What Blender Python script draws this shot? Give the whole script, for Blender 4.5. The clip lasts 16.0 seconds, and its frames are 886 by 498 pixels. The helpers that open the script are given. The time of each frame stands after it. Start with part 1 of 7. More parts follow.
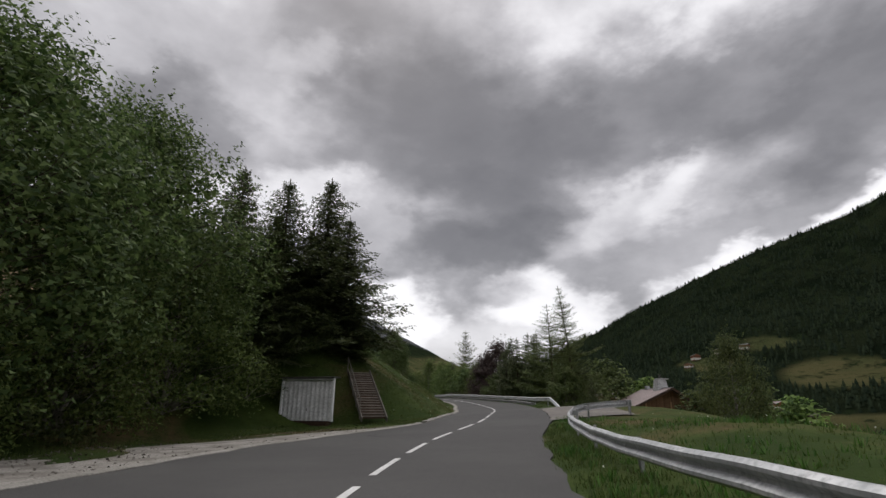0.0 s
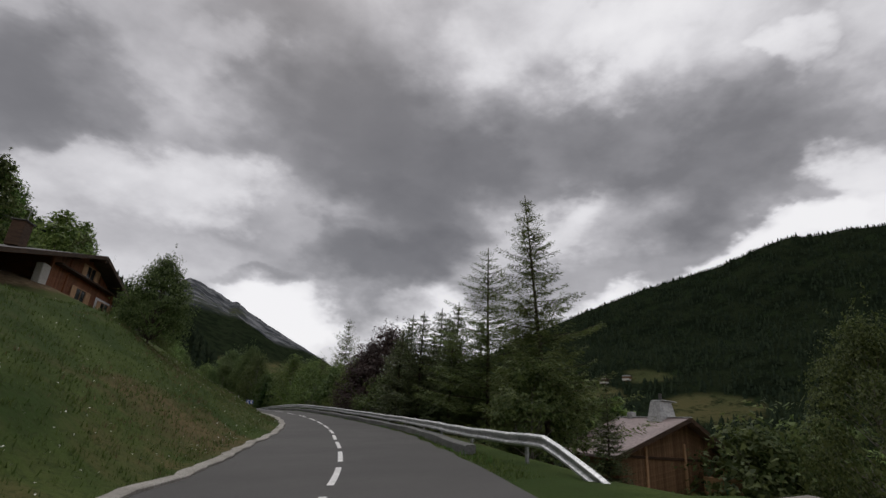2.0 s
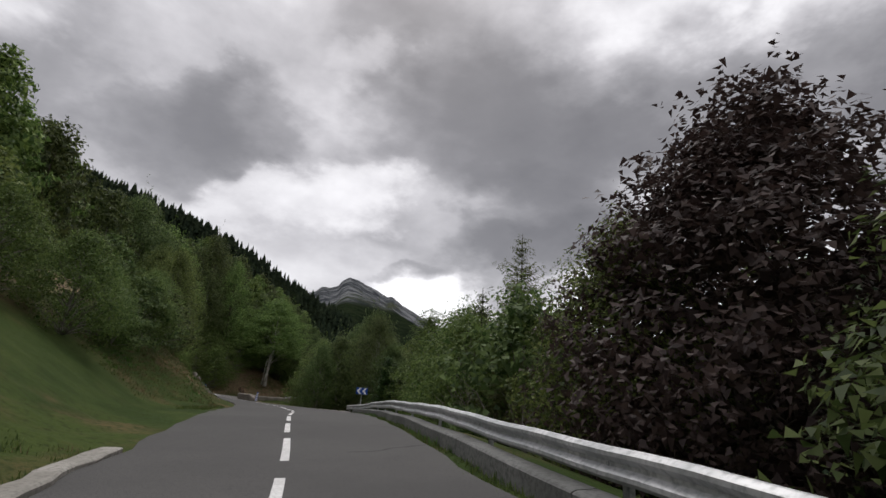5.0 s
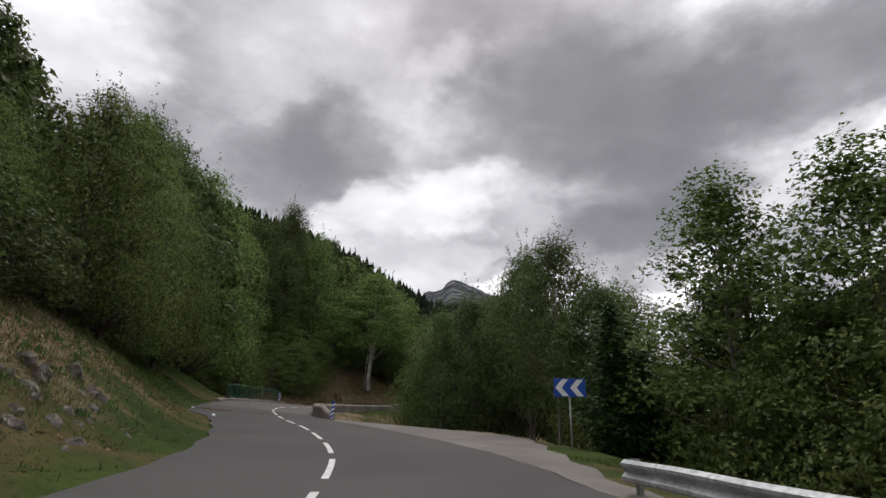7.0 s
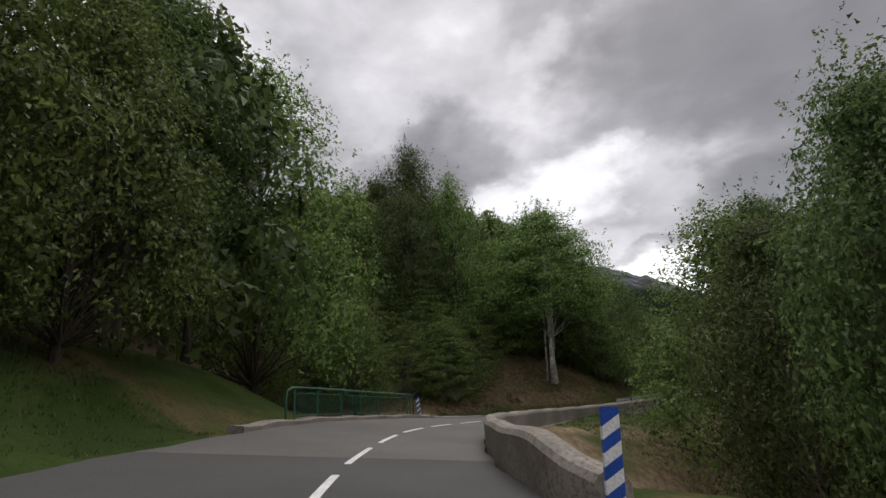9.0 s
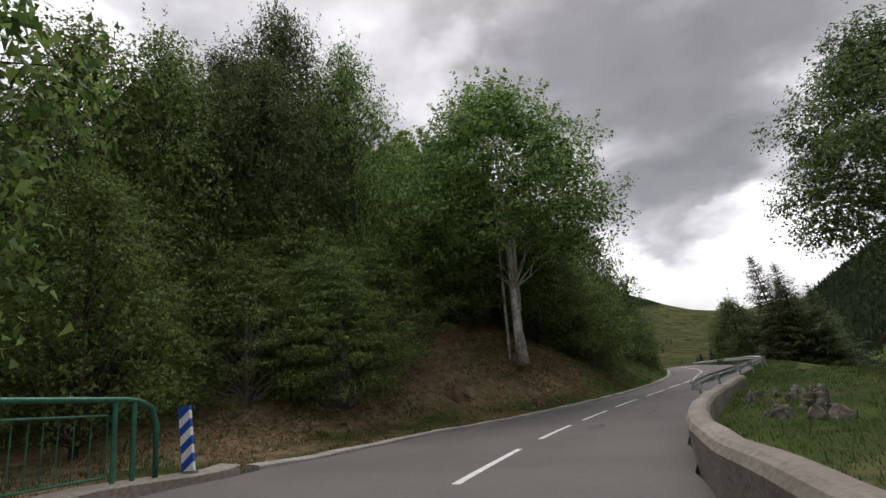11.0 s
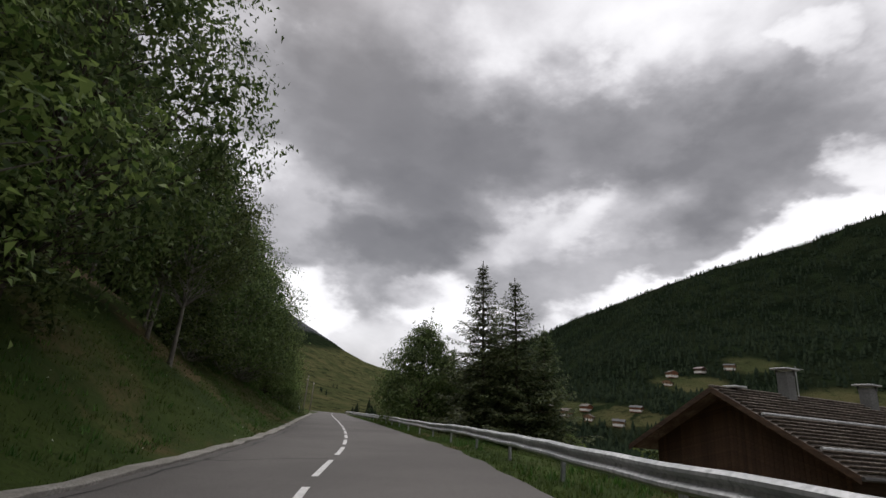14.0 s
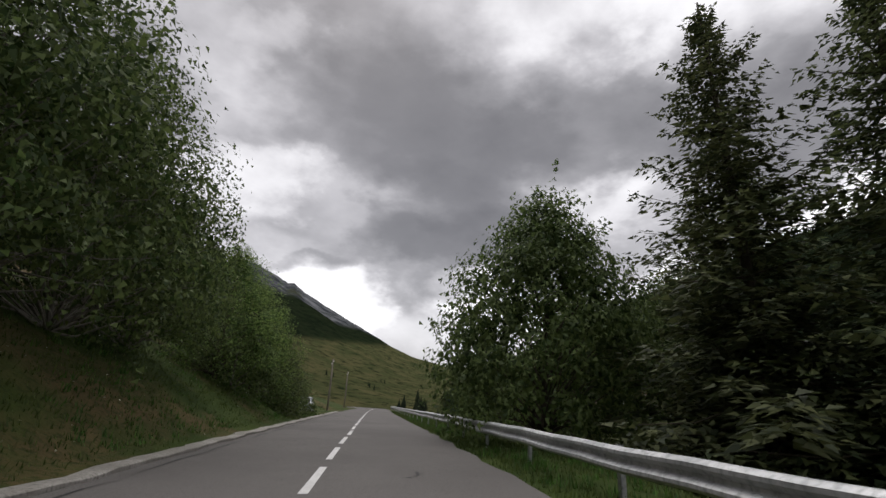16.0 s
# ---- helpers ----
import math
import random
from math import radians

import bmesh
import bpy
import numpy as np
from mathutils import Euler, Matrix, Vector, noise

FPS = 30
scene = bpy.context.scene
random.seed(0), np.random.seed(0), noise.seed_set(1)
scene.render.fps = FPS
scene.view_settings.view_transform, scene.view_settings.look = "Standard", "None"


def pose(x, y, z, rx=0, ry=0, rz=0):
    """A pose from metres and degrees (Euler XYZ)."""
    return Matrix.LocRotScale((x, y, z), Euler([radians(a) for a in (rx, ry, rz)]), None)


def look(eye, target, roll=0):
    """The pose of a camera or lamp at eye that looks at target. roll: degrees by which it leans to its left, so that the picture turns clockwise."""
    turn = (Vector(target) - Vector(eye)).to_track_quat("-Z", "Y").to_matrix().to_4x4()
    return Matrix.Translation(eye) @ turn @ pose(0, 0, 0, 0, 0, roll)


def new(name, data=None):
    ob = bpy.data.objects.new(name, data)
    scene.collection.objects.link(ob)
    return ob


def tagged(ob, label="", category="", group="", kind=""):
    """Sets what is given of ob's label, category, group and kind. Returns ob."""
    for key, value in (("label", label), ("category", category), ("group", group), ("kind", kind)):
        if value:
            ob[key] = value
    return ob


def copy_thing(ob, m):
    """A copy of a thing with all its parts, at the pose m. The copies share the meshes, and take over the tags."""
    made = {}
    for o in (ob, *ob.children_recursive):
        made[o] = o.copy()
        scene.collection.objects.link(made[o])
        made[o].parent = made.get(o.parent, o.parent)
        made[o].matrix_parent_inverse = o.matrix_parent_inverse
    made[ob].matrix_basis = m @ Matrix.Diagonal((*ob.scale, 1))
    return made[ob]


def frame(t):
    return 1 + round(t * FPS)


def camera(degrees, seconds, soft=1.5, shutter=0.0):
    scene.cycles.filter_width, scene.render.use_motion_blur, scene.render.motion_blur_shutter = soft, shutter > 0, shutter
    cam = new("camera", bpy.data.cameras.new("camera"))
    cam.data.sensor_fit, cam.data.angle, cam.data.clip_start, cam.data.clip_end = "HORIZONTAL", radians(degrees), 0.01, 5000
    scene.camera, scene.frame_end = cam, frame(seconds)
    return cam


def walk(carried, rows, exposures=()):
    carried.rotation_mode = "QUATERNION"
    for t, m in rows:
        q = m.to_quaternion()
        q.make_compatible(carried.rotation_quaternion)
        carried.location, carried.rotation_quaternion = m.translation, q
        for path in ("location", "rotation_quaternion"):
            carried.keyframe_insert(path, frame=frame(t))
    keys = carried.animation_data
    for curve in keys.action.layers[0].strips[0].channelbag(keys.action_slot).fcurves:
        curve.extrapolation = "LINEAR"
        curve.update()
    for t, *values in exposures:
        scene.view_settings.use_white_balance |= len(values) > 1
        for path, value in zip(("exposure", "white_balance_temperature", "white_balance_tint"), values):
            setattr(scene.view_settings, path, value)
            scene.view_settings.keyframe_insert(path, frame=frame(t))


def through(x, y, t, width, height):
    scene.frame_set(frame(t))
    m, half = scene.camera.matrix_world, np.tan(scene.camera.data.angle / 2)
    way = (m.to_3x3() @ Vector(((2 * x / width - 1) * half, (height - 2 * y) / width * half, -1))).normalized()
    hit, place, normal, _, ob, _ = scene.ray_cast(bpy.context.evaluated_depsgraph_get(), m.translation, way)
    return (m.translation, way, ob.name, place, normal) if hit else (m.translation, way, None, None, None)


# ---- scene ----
cam = camera(84.2, 16.0)

PATH = [
    (0, (0.869, 0.123, 0.066), (0.908, 2.027, 0.677), 0.4),
    (0.5, (1.379, 8.983, 0.048), (1.556, 10.876, 0.670), 0.3),
    (1, (2.361, 16.704, 0.059), (2.667, 18.566, 0.721), 2.2),
    (1.5, (4.219, 24.318, 0.616), (4.620, 26.160, 1.285), 3.1),
    (2, (5.504, 31.216, 0.922), (5.909, 33.055, 1.597), 3.8),
    (2.5, (6.257, 37.556, 0.775), (6.592, 39.411, 1.444), 5.5),
    (3, (7.076, 43.872, 1.109), (7.298, 45.752, 1.754), 6.2),
    (3.5, (7.403, 51.206, 1.262), (7.525, 53.100, 1.893), 6.3),
    (4, (7.403, 59.063, 1.532), (7.418, 60.964, 2.153), 5.6),
    (6.3, (-0.961, 93.641, 2.498), (-1.333, 95.523, 3.062), 2.7),
    (6.5, (-1.842, 96.786, 2.389), (-2.258, 98.658, 2.956), 2.5),
    (7, (-5.091, 104.995, 2.242), (-5.640, 106.831, 2.813), 1.2),
    (7.5, (-8.553, 112.581, 1.860), (-9.252, 114.361, 2.444), 0.2),
    (8, (-11.905, 118.717, 1.917), (-12.761, 120.428, 2.499), -1.4),
    (8.5, (-15.832, 124.329, 1.951), (-16.826, 125.964, 2.534), -3.4),
    (8.7, (-17.320, 126.268, 1.905), (-18.359, 127.873, 2.492), -4.1),
    (10.8, (-30.400, 146.500, 1.983), (-31.198, 148.251, 2.529), -8.8),
    (11, (-31.019, 148.365, 1.962), (-31.730, 150.155, 2.500), -7.5),
    (11.5, (-32.451, 154.610, 1.627), (-32.872, 156.485, 2.180), -5.6),
    (12, (-32.685, 160.880, 1.484), (-32.814, 162.796, 2.044), -2.0),
    (12.5, (-32.258, 166.845, 1.381), (-32.087, 168.747, 1.973), 0.7),
    (13, (-30.868, 172.620, 1.548), (-30.472, 174.477, 2.176), 2.3),
    (13.5, (-29.391, 178.975, 1.695), (-28.968, 180.822, 2.332), 4.4),
    (14, (-28.671, 185.612, 1.568), (-28.293, 187.473, 2.196), 5.4),
    (14.5, (-28.102, 192.424, 1.366), (-27.765, 194.297, 1.981), 5.7),
    (15, (-27.290, 199.308, 1.369), (-27.000, 201.191, 1.976), 5.5),
    (15.5, (-26.624, 206.257, 1.529), (-26.373, 208.150, 2.124), 4.7),
    (16, (-26.409, 212.364, 1.330), (-26.183, 214.262, 1.919), 3.5),
]

# exposure of the clip's camera
walk(cam, [(t, look(eye, target, roll)) for t, eye, target, roll in PATH], exposures=[(0.0, -0.08), (1.0, -0.18), (2.0, -0.34), (3.0, -0.26), (4.2, -0.05), (6.3, 0.15), (8.5, 0.24), (11.0, 0.42), (12.5, 0.36), (13.5, 0.06), (14.5, -0.05), (16.0, 0.02)])

# ---- world and sun ----
world = bpy.data.worlds.new("overcast_sky")
scene.world = world
world.use_nodes = True
SUN_AZ, SUN_EL = 12.0, 52.0


def build_sky(nt):
    nodes, links = nt.nodes, nt.links
    nodes.clear()

    def node(kind, **kw):
        n = nodes.new(kind)
        for k, v in kw.items():
            if k == "op":
                n.operation = v
            elif k == "vals":
                for i, w in v.items():
                    n.inputs[i].default_value = w
        return n

    def math_(op, a, b=None, clamp=False):
        n = nodes.new("ShaderNodeMath")
        n.operation, n.use_clamp = op, clamp
        for i, w in enumerate((a, b)):
            if w is None:
                continue
            if isinstance(w, (int, float)):
                n.inputs[i].default_value = w
            else:
                links.new(w, n.inputs[i])
        return n.outputs[0]

    def ramp(sock, a, b, c, d):
        n = nodes.new("ShaderNodeMapRange")
        n.interpolation_type = "SMOOTHSTEP"
        links.new(sock, n.inputs[0])
        for i, w in enumerate((a, b, c, d)):
            n.inputs[1 + i].default_value = w
        return n.outputs[0]

    coord = node("ShaderNodeTexCoord")

    def cloud_noise(scale, offset, detail, rough, warp):
        mapping = node("ShaderNodeMapping")
        mapping.inputs["Location"].default_value = offset
        mapping.inputs["Scale"].default_value = (1.0, 1.0, 1.7)
        links.new(coord.outputs["Generated"], mapping.inputs[0])
        n = node("ShaderNodeTexNoise")
        n.inputs["Scale"].default_value = scale
        n.inputs["Detail"].default_value = detail
        n.inputs["Roughness"].default_value = rough
        n.inputs["Distortion"].default_value = warp
        links.new(mapping.outputs[0], n.inputs["Vector"])
        return n

    big = cloud_noise(3.4, (3.1, 1.7, 0.4), 3.0, 0.5, 0.2).outputs[0]
    fine = cloud_noise(5.5, (0.4, 5.2, 2.0), 8.0, 0.55, 0.1).outputs[0]
    swirl = cloud_noise(6.0, (7.4, 0.2, 1.0), 5.0, 0.55, 0.0).outputs["Color"]
    total = math_("ADD", math_("MULTIPLY", math_("SUBTRACT", big, 0.5), 0.22), math_("MULTIPLY", math_("SUBTRACT", fine, 0.5), 0.3))
    total = math_("ADD", total, 0.5)
    # the clouds' masses have ragged edges: their directions are stirred a little
    less = node("ShaderNodeVectorMath", op="SUBTRACT")
    links.new(swirl, less.inputs[0])
    less.inputs[1].default_value = (0.5, 0.5, 0.5)
    stir = node("ShaderNodeVectorMath", op="MULTIPLY_ADD")
    links.new(less.outputs[0], stir.inputs[0])
    stir.inputs[1].default_value = (0.3, 0.3, 0.2)
    links.new(coord.outputs["Generated"], stir.inputs[2])
    norm = node("ShaderNodeVectorMath", op="NORMALIZE")
    links.new(stir.outputs[0], norm.inputs[0])
    # broad masses: azimuth to the left of +y, elevation, half width, half height, tilt, weight (positive: thicker cloud)
    for az, el, wide, tall, tilt, weight in DARK_CLOUDS + BRIGHT_GAPS + REST_OF_SKY:
        a, e = radians(az), radians(el)
        right = Vector((math.cos(a), math.sin(a), 0.0))
        up = Vector((math.sin(e) * math.sin(a), -math.sin(e) * math.cos(a), math.cos(e)))
        across = right * math.cos(radians(tilt)) + up * math.sin(radians(tilt))
        over = up * math.cos(radians(tilt)) - right * math.sin(radians(tilt))
        squares = []
        for axis, half in ((across, wide), (over, tall)):
            dot = node("ShaderNodeVectorMath", op="DOT_PRODUCT")
            links.new(norm.outputs[0], dot.inputs[0])
            dot.inputs[1].default_value = axis / math.sin(radians(half))
            squares.append(math_("POWER", math_("ABSOLUTE", dot.outputs["Value"]), 2.0))
        total = math_("ADD", total, ramp(math_("ADD", *squares), 0.0, 1.0, weight, 0.0))
    col = nodes.new("ShaderNodeValToRGB")
    links.new(total, col.inputs[0])
    stops = [(0.17, (1.06, 1.045, 1.06)), (0.3, (0.88, 0.865, 0.89)), (0.42, (0.57, 0.555, 0.578)), (0.54, (0.345, 0.335, 0.35)), (0.68, (0.215, 0.208, 0.217)), (0.88, (0.14, 0.135, 0.141))]
    ramp_ = col.color_ramp
    while len(ramp_.elements) < len(stops):
        ramp_.elements.new(0.5)
    for e, (p, c) in zip(ramp_.elements, stops):
        e.position, e.color = p, (*c, 1)
    sky = nodes.new("ShaderNodeTexSky")
    sky.sky_type, sky.sun_disc = "NISHITA", False
    sky.sun_elevation, sky.sun_rotation = radians(SUN_EL), radians(-SUN_AZ)
    dim = nodes.new("ShaderNodeVectorMath")
    dim.operation = "SCALE"
    dim.inputs["Scale"].default_value = 0.1
    links.new(sky.outputs[0], dim.inputs[0])
    mix = nodes.new("ShaderNodeMix")
    mix.data_type = "RGBA"
    mix.inputs["Factor"].default_value = 0.06
    links.new(col.outputs[0], mix.inputs["A"])
    links.new(dim.outputs[0], mix.inputs["B"])
    back = nodes.new("ShaderNodeBackground")
    back.inputs["Strength"].default_value = SKY_STRENGTH
    links.new(mix.outputs["Result"], back.inputs[0])
    out = nodes.new("ShaderNodeOutputWorld")
    links.new(back.outputs[0], out.inputs[0])


SKY_STRENGTH = 1.1
DARK_CLOUDS = [(-2, 32, 20, 10, -4, 0.19), (-25, 31, 18, 7, 8, 0.13), (9, 42, 12, 8, 12, 0.07), (-4.5, 18.5, 10.5, 5, -2, 0.2), (34, 26, 12, 7.5, 22, 0.18), (-45, 27, 13, 7, 10, 0.16), (7.5, 14, 5, 1.9, 8, 0.14), (-7, 24, 9, 5, -5, 0.1), (-11, 21, 8, 4.5, -18, 0.07), (-8, 13, 5.5, 3, 0, 0.16), (48, 27, 8, 5, 15, 0.05)]
BRIGHT_GAPS = [(21, 21, 17, 4.2, 17, -0.17), (24, 29, 8, 7, 20, -0.05), (15.5, 37.5, 5, 3.2, 20, -0.07), (6, 9.5, 8, 6.5, 8, -0.32), (-13, 11, 11, 5, -10, -0.3), (-23, 21.5, 11, 4.5, 22, -0.13), (-32, 23.5, 9, 4, 18, -0.09), (-48, 18, 15, 3.2, 12, -0.34), (-33, 13.5, 11, 4, 18, -0.3), (-54, 36, 3, 3.4, -20, -0.14), (-62, 36, 6, 7, 0, -0.16), (-57, 24, 4, 4, 0, -0.2), (-26, 44, 15, 7, -5, -0.15), (-44, 41, 14, 8, 0, -0.15), (16, 36, 8, 9, 0, -0.06)]
REST_OF_SKY = [(0, 6, 40, 6, 0, -0.16), (20, 13, 16, 6, 5, -0.12), (58, 31, 10, 9, 20, -0.16), (66, 38, 10, 8, 10, -0.12), (33, 38, 12, 9, 0, -0.06), (0, 85, 48, 48, 0, -0.26), (150, 40, 60, 45, 0, -0.2), (-110, 35, 40, 35, 0, -0.15), (110, 35, 40, 35, 0, -0.2)]
build_sky(world.node_tree)

sun_data = bpy.data.lights.new("sun", "SUN")
sun_data.energy, sun_data.angle, sun_data.color = 1.2, radians(35), (1.0, 0.97, 0.93)
sun = new("sun", sun_data)
sun.matrix_basis = look((math.sin(radians(-SUN_AZ)) * 50, 100 + 50, 90), (0, 100, 0))


# ---- materials ----
def material(name, rough=0.8, metal=0.0, spec=0.3):
    m = bpy.data.materials.new(name)
    m.use_nodes = True
    b = m.node_tree.nodes["Principled BSDF"]
    b.inputs["Roughness"].default_value, b.inputs["Metallic"].default_value = rough, metal
    b.inputs["Specular IOR Level"].default_value = spec
    return m, m.node_tree, b


def tex_noise(nt, scale, detail=4.0, rough=0.55, space="Object", stretch=None, warp=0.0):
    c = nt.nodes.new("ShaderNodeTexCoord")
    n = nt.nodes.new("ShaderNodeTexNoise")
    n.inputs["Scale"].default_value, n.inputs["Detail"].default_value = scale, detail
    n.inputs["Roughness"].default_value, n.inputs["Distortion"].default_value = rough, warp
    src = c.outputs[space]
    if stretch:
        mp = nt.nodes.new("ShaderNodeMapping")
        mp.inputs["Scale"].default_value = stretch
        nt.links.new(src, mp.inputs[0])
        src = mp.outputs[0]
    nt.links.new(src, n.inputs["Vector"])
    return n.outputs[0]


def blend(nt, fac, a, b, lo=0.0, hi=1.0):
    """Colour a to colour b as fac goes from lo to hi."""
    r = nt.nodes.new("ShaderNodeMapRange")
    r.interpolation_type = "SMOOTHSTEP"
    nt.links.new(fac, r.inputs[0])
    r.inputs[1].default_value, r.inputs[2].default_value = lo, hi
    m = nt.nodes.new("ShaderNodeMix")
    m.data_type = "RGBA"
    nt.links.new(r.outputs[0], m.inputs["Factor"])
    for key, v in (("A", a), ("B", b)):
        if isinstance(v, tuple):
            m.inputs[key].default_value = (*v, 1)
        else:
            nt.links.new(v, m.inputs[key])
    return m.outputs["Result"]


def bump(nt, bsdf, sock, strength=0.3, dist=0.02):
    b = nt.nodes.new("ShaderNodeBump")
    b.inputs["Strength"].default_value, b.inputs["Distance"].default_value = strength, dist
    nt.links.new(sock, b.inputs["Height"])
    nt.links.new(b.outputs[0], bsdf.inputs["Normal"])


def attribute(nt, name):
    a = nt.nodes.new("ShaderNodeAttribute")
    a.attribute_name = name
    return a.outputs["Fac"]


def two_tone(name, a, b, scale, rough=0.8, lo=0.35, hi=0.65, fine=None, bump_s=0.2, metal=0.0, stretch=None, random_by=None, spec=0.3, dist=0.02):
    m, nt, bs = material(name, rough, metal, spec)
    col = blend(nt, tex_noise(nt, scale, stretch=stretch), a, b, lo, hi)
    f = tex_noise(nt, fine or scale * 9, 3.0, stretch=stretch)
    col = blend(nt, f, tuple(v * 0.72 for v in a), col, 0.25, 0.6)
    if random_by:
        if random_by == "island":
            g = nt.nodes.new("ShaderNodeNewGeometry").outputs["Random Per Island"]
        else:
            g = nt.nodes.new("ShaderNodeObjectInfo").outputs["Random"]
        hs = nt.nodes.new("ShaderNodeHueSaturation")
        mr = nt.nodes.new("ShaderNodeMapRange")
        nt.links.new(g, mr.inputs[0])
        mr.inputs[3].default_value, mr.inputs[4].default_value = 0.75, 1.25
        nt.links.new(mr.outputs[0], hs.inputs["Value"])
        nt.links.new(col, hs.inputs["Color"])
        col = hs.outputs[0]
    nt.links.new(col, bs.inputs["Base Color"])
    bump(nt, bs, f, bump_s, dist)
    return m


def leaf_material(name, dark, light, through=0.25, shift=0.02, spec=0.25):
    """Foliage: every leaf and every tree a little different, some light let through."""
    m = bpy.data.materials.new(name)
    m.use_nodes = True
    nt = m.node_tree
    nt.nodes.clear()
    g = nt.nodes.new("ShaderNodeNewGeometry").outputs["Random Per Island"]
    o = nt.nodes.new("ShaderNodeObjectInfo").outputs["Random"]
    col = blend(nt, g, dark, light, 0.0, 1.0)
    hs = nt.nodes.new("ShaderNodeHueSaturation")
    for key, lo, hi in (("Value", 0.7, 1.25), ("Hue", 0.5 - shift, 0.5 + shift)):
        mr = nt.nodes.new("ShaderNodeMapRange")
        nt.links.new(o, mr.inputs[0])
        mr.inputs[3].default_value, mr.inputs[4].default_value = lo, hi
        nt.links.new(mr.outputs[0], hs.inputs[key])
    nt.links.new(col, hs.inputs["Color"])
    p = nt.nodes.new("ShaderNodeBsdfPrincipled")
    p.inputs["Roughness"].default_value = 0.6
    p.inputs["Specular IOR Level"].default_value = spec
    nt.links.new(hs.outputs[0], p.inputs["Base Color"])
    t = nt.nodes.new("ShaderNodeBsdfTranslucent")
    nt.links.new(hs.outputs[0], t.inputs[0])
    mix = nt.nodes.new("ShaderNodeMixShader")
    mix.inputs[0].default_value = through
    nt.links.new(p.outputs[0], mix.inputs[1])
    nt.links.new(t.outputs[0], mix.inputs[2])
    out = nt.nodes.new("ShaderNodeOutputMaterial")
    nt.links.new(mix.outputs[0], out.inputs[0])
    return m


def asphalt(name, a, b):
    m, nt, bs = material(name, 0.85, 0.0, 0.25)
    wide = tex_noise(nt, 0.22, 5.0, 0.6)
    col = blend(nt, wide, a, b, 0.35, 0.65)
    grain = tex_noise(nt, 55.0, 2.0, 0.7)
    col = blend(nt, grain, tuple(v * 0.6 for v in a), col, 0.3, 0.55)
    spots = tex_noise(nt, 1.1, 6.0, 0.7, warp=0.6)
    col = blend(nt, spots, col, tuple(v * 0.55 for v in a), 0.68, 0.78)
    c = nt.nodes.new("ShaderNodeTexCoord")
    w = nt.nodes.new("ShaderNodeTexNoise")
    w.inputs["Scale"].default_value = 1.4
    nt.links.new(c.outputs["Object"], w.inputs["Vector"])
    mv = nt.nodes.new("ShaderNodeMix")
    mv.data_type = "VECTOR"
    mv.inputs["Factor"].default_value = 0.35
    nt.links.new(c.outputs["Object"], mv.inputs["A"])
    nt.links.new(w.outputs["Color"], mv.inputs["B"])
    v = nt.nodes.new("ShaderNodeTexVoronoi")
    v.feature = "DISTANCE_TO_EDGE"
    v.inputs["Scale"].default_value = 0.3
    nt.links.new(mv.outputs["Result"], v.inputs["Vector"])
    where = tex_noise(nt, 0.09, 2.0)
    crack = nt.nodes.new("ShaderNodeMath")
    crack.operation = "ADD"
    nt.links.new(v.outputs["Distance"], crack.inputs[0])
    far = nt.nodes.new("ShaderNodeMapRange")
    nt.links.new(where, far.inputs[0])
    far.inputs[1].default_value, far.inputs[2].default_value = 0.5, 0.6
    far.inputs[3].default_value, far.inputs[4].default_value = 0.2, 0.0
    nt.links.new(far.outputs[0], crack.inputs[1])
    col = blend(nt, crack.outputs[0], tuple(v * 0.4 for v in a), col, 0.0, 0.012)
    nt.links.new(col, bs.inputs["Base Color"])
    bump(nt, bs, grain, 0.35, 0.006)
    return m


M = {}
M["road"] = asphalt("asphalt", (0.07, 0.067, 0.066), (0.09, 0.086, 0.084))
M["road_old"] = asphalt("worn_asphalt", (0.116, 0.107, 0.102), (0.146, 0.135, 0.128))
M["layby"] = two_tone("gravelly_asphalt", (0.15, 0.136, 0.125), (0.21, 0.19, 0.172), 0.5, 0.9, fine=30, bump_s=0.5)
M["gravel"] = two_tone("gravel", (0.2, 0.182, 0.16), (0.38, 0.355, 0.325), 1.1, 0.95, fine=26, bump_s=0.8)
M["paint"] = two_tone("road_paint", (0.62, 0.61, 0.6), (0.78, 0.77, 0.76), 3.0, 0.7, fine=40)
M["tar"] = two_tone("tar", (0.02, 0.02, 0.02), (0.035, 0.034, 0.033), 3.0, 0.7)
M["kerb"] = two_tone("kerb_concrete", (0.24, 0.225, 0.2), (0.36, 0.34, 0.31), 0.8, 0.9, fine=18, bump_s=0.5)
M["concrete"] = two_tone("concrete", (0.2, 0.175, 0.15), (0.3, 0.265, 0.232), 0.6, 0.9, fine=14, bump_s=0.5)
M["concrete_grey"] = two_tone("grey_concrete", (0.11, 0.11, 0.107), (0.17, 0.17, 0.165), 0.6, 0.9, fine=14, bump_s=0.4)
M["steel"] = two_tone("galvanised_steel", (0.42, 0.43, 0.44), (0.6, 0.6, 0.61), 1.4, 0.5, fine=12, bump_s=0.08, metal=0.55, spec=0.4)
M["post"] = two_tone("dull_galvanised_steel", (0.3, 0.31, 0.31), (0.42, 0.42, 0.42), 2.0, 0.6, fine=12, bump_s=0.1, metal=0.4)
M["green_paint"] = two_tone("green_paint", (0.03, 0.12, 0.075), (0.045, 0.16, 0.1), 3.0, 0.45, fine=20, bump_s=0.1)
M["blue"] = two_tone("blue_sheeting", (0.02, 0.075, 0.36), (0.025, 0.09, 0.42), 3.0, 0.4, bump_s=0.02)
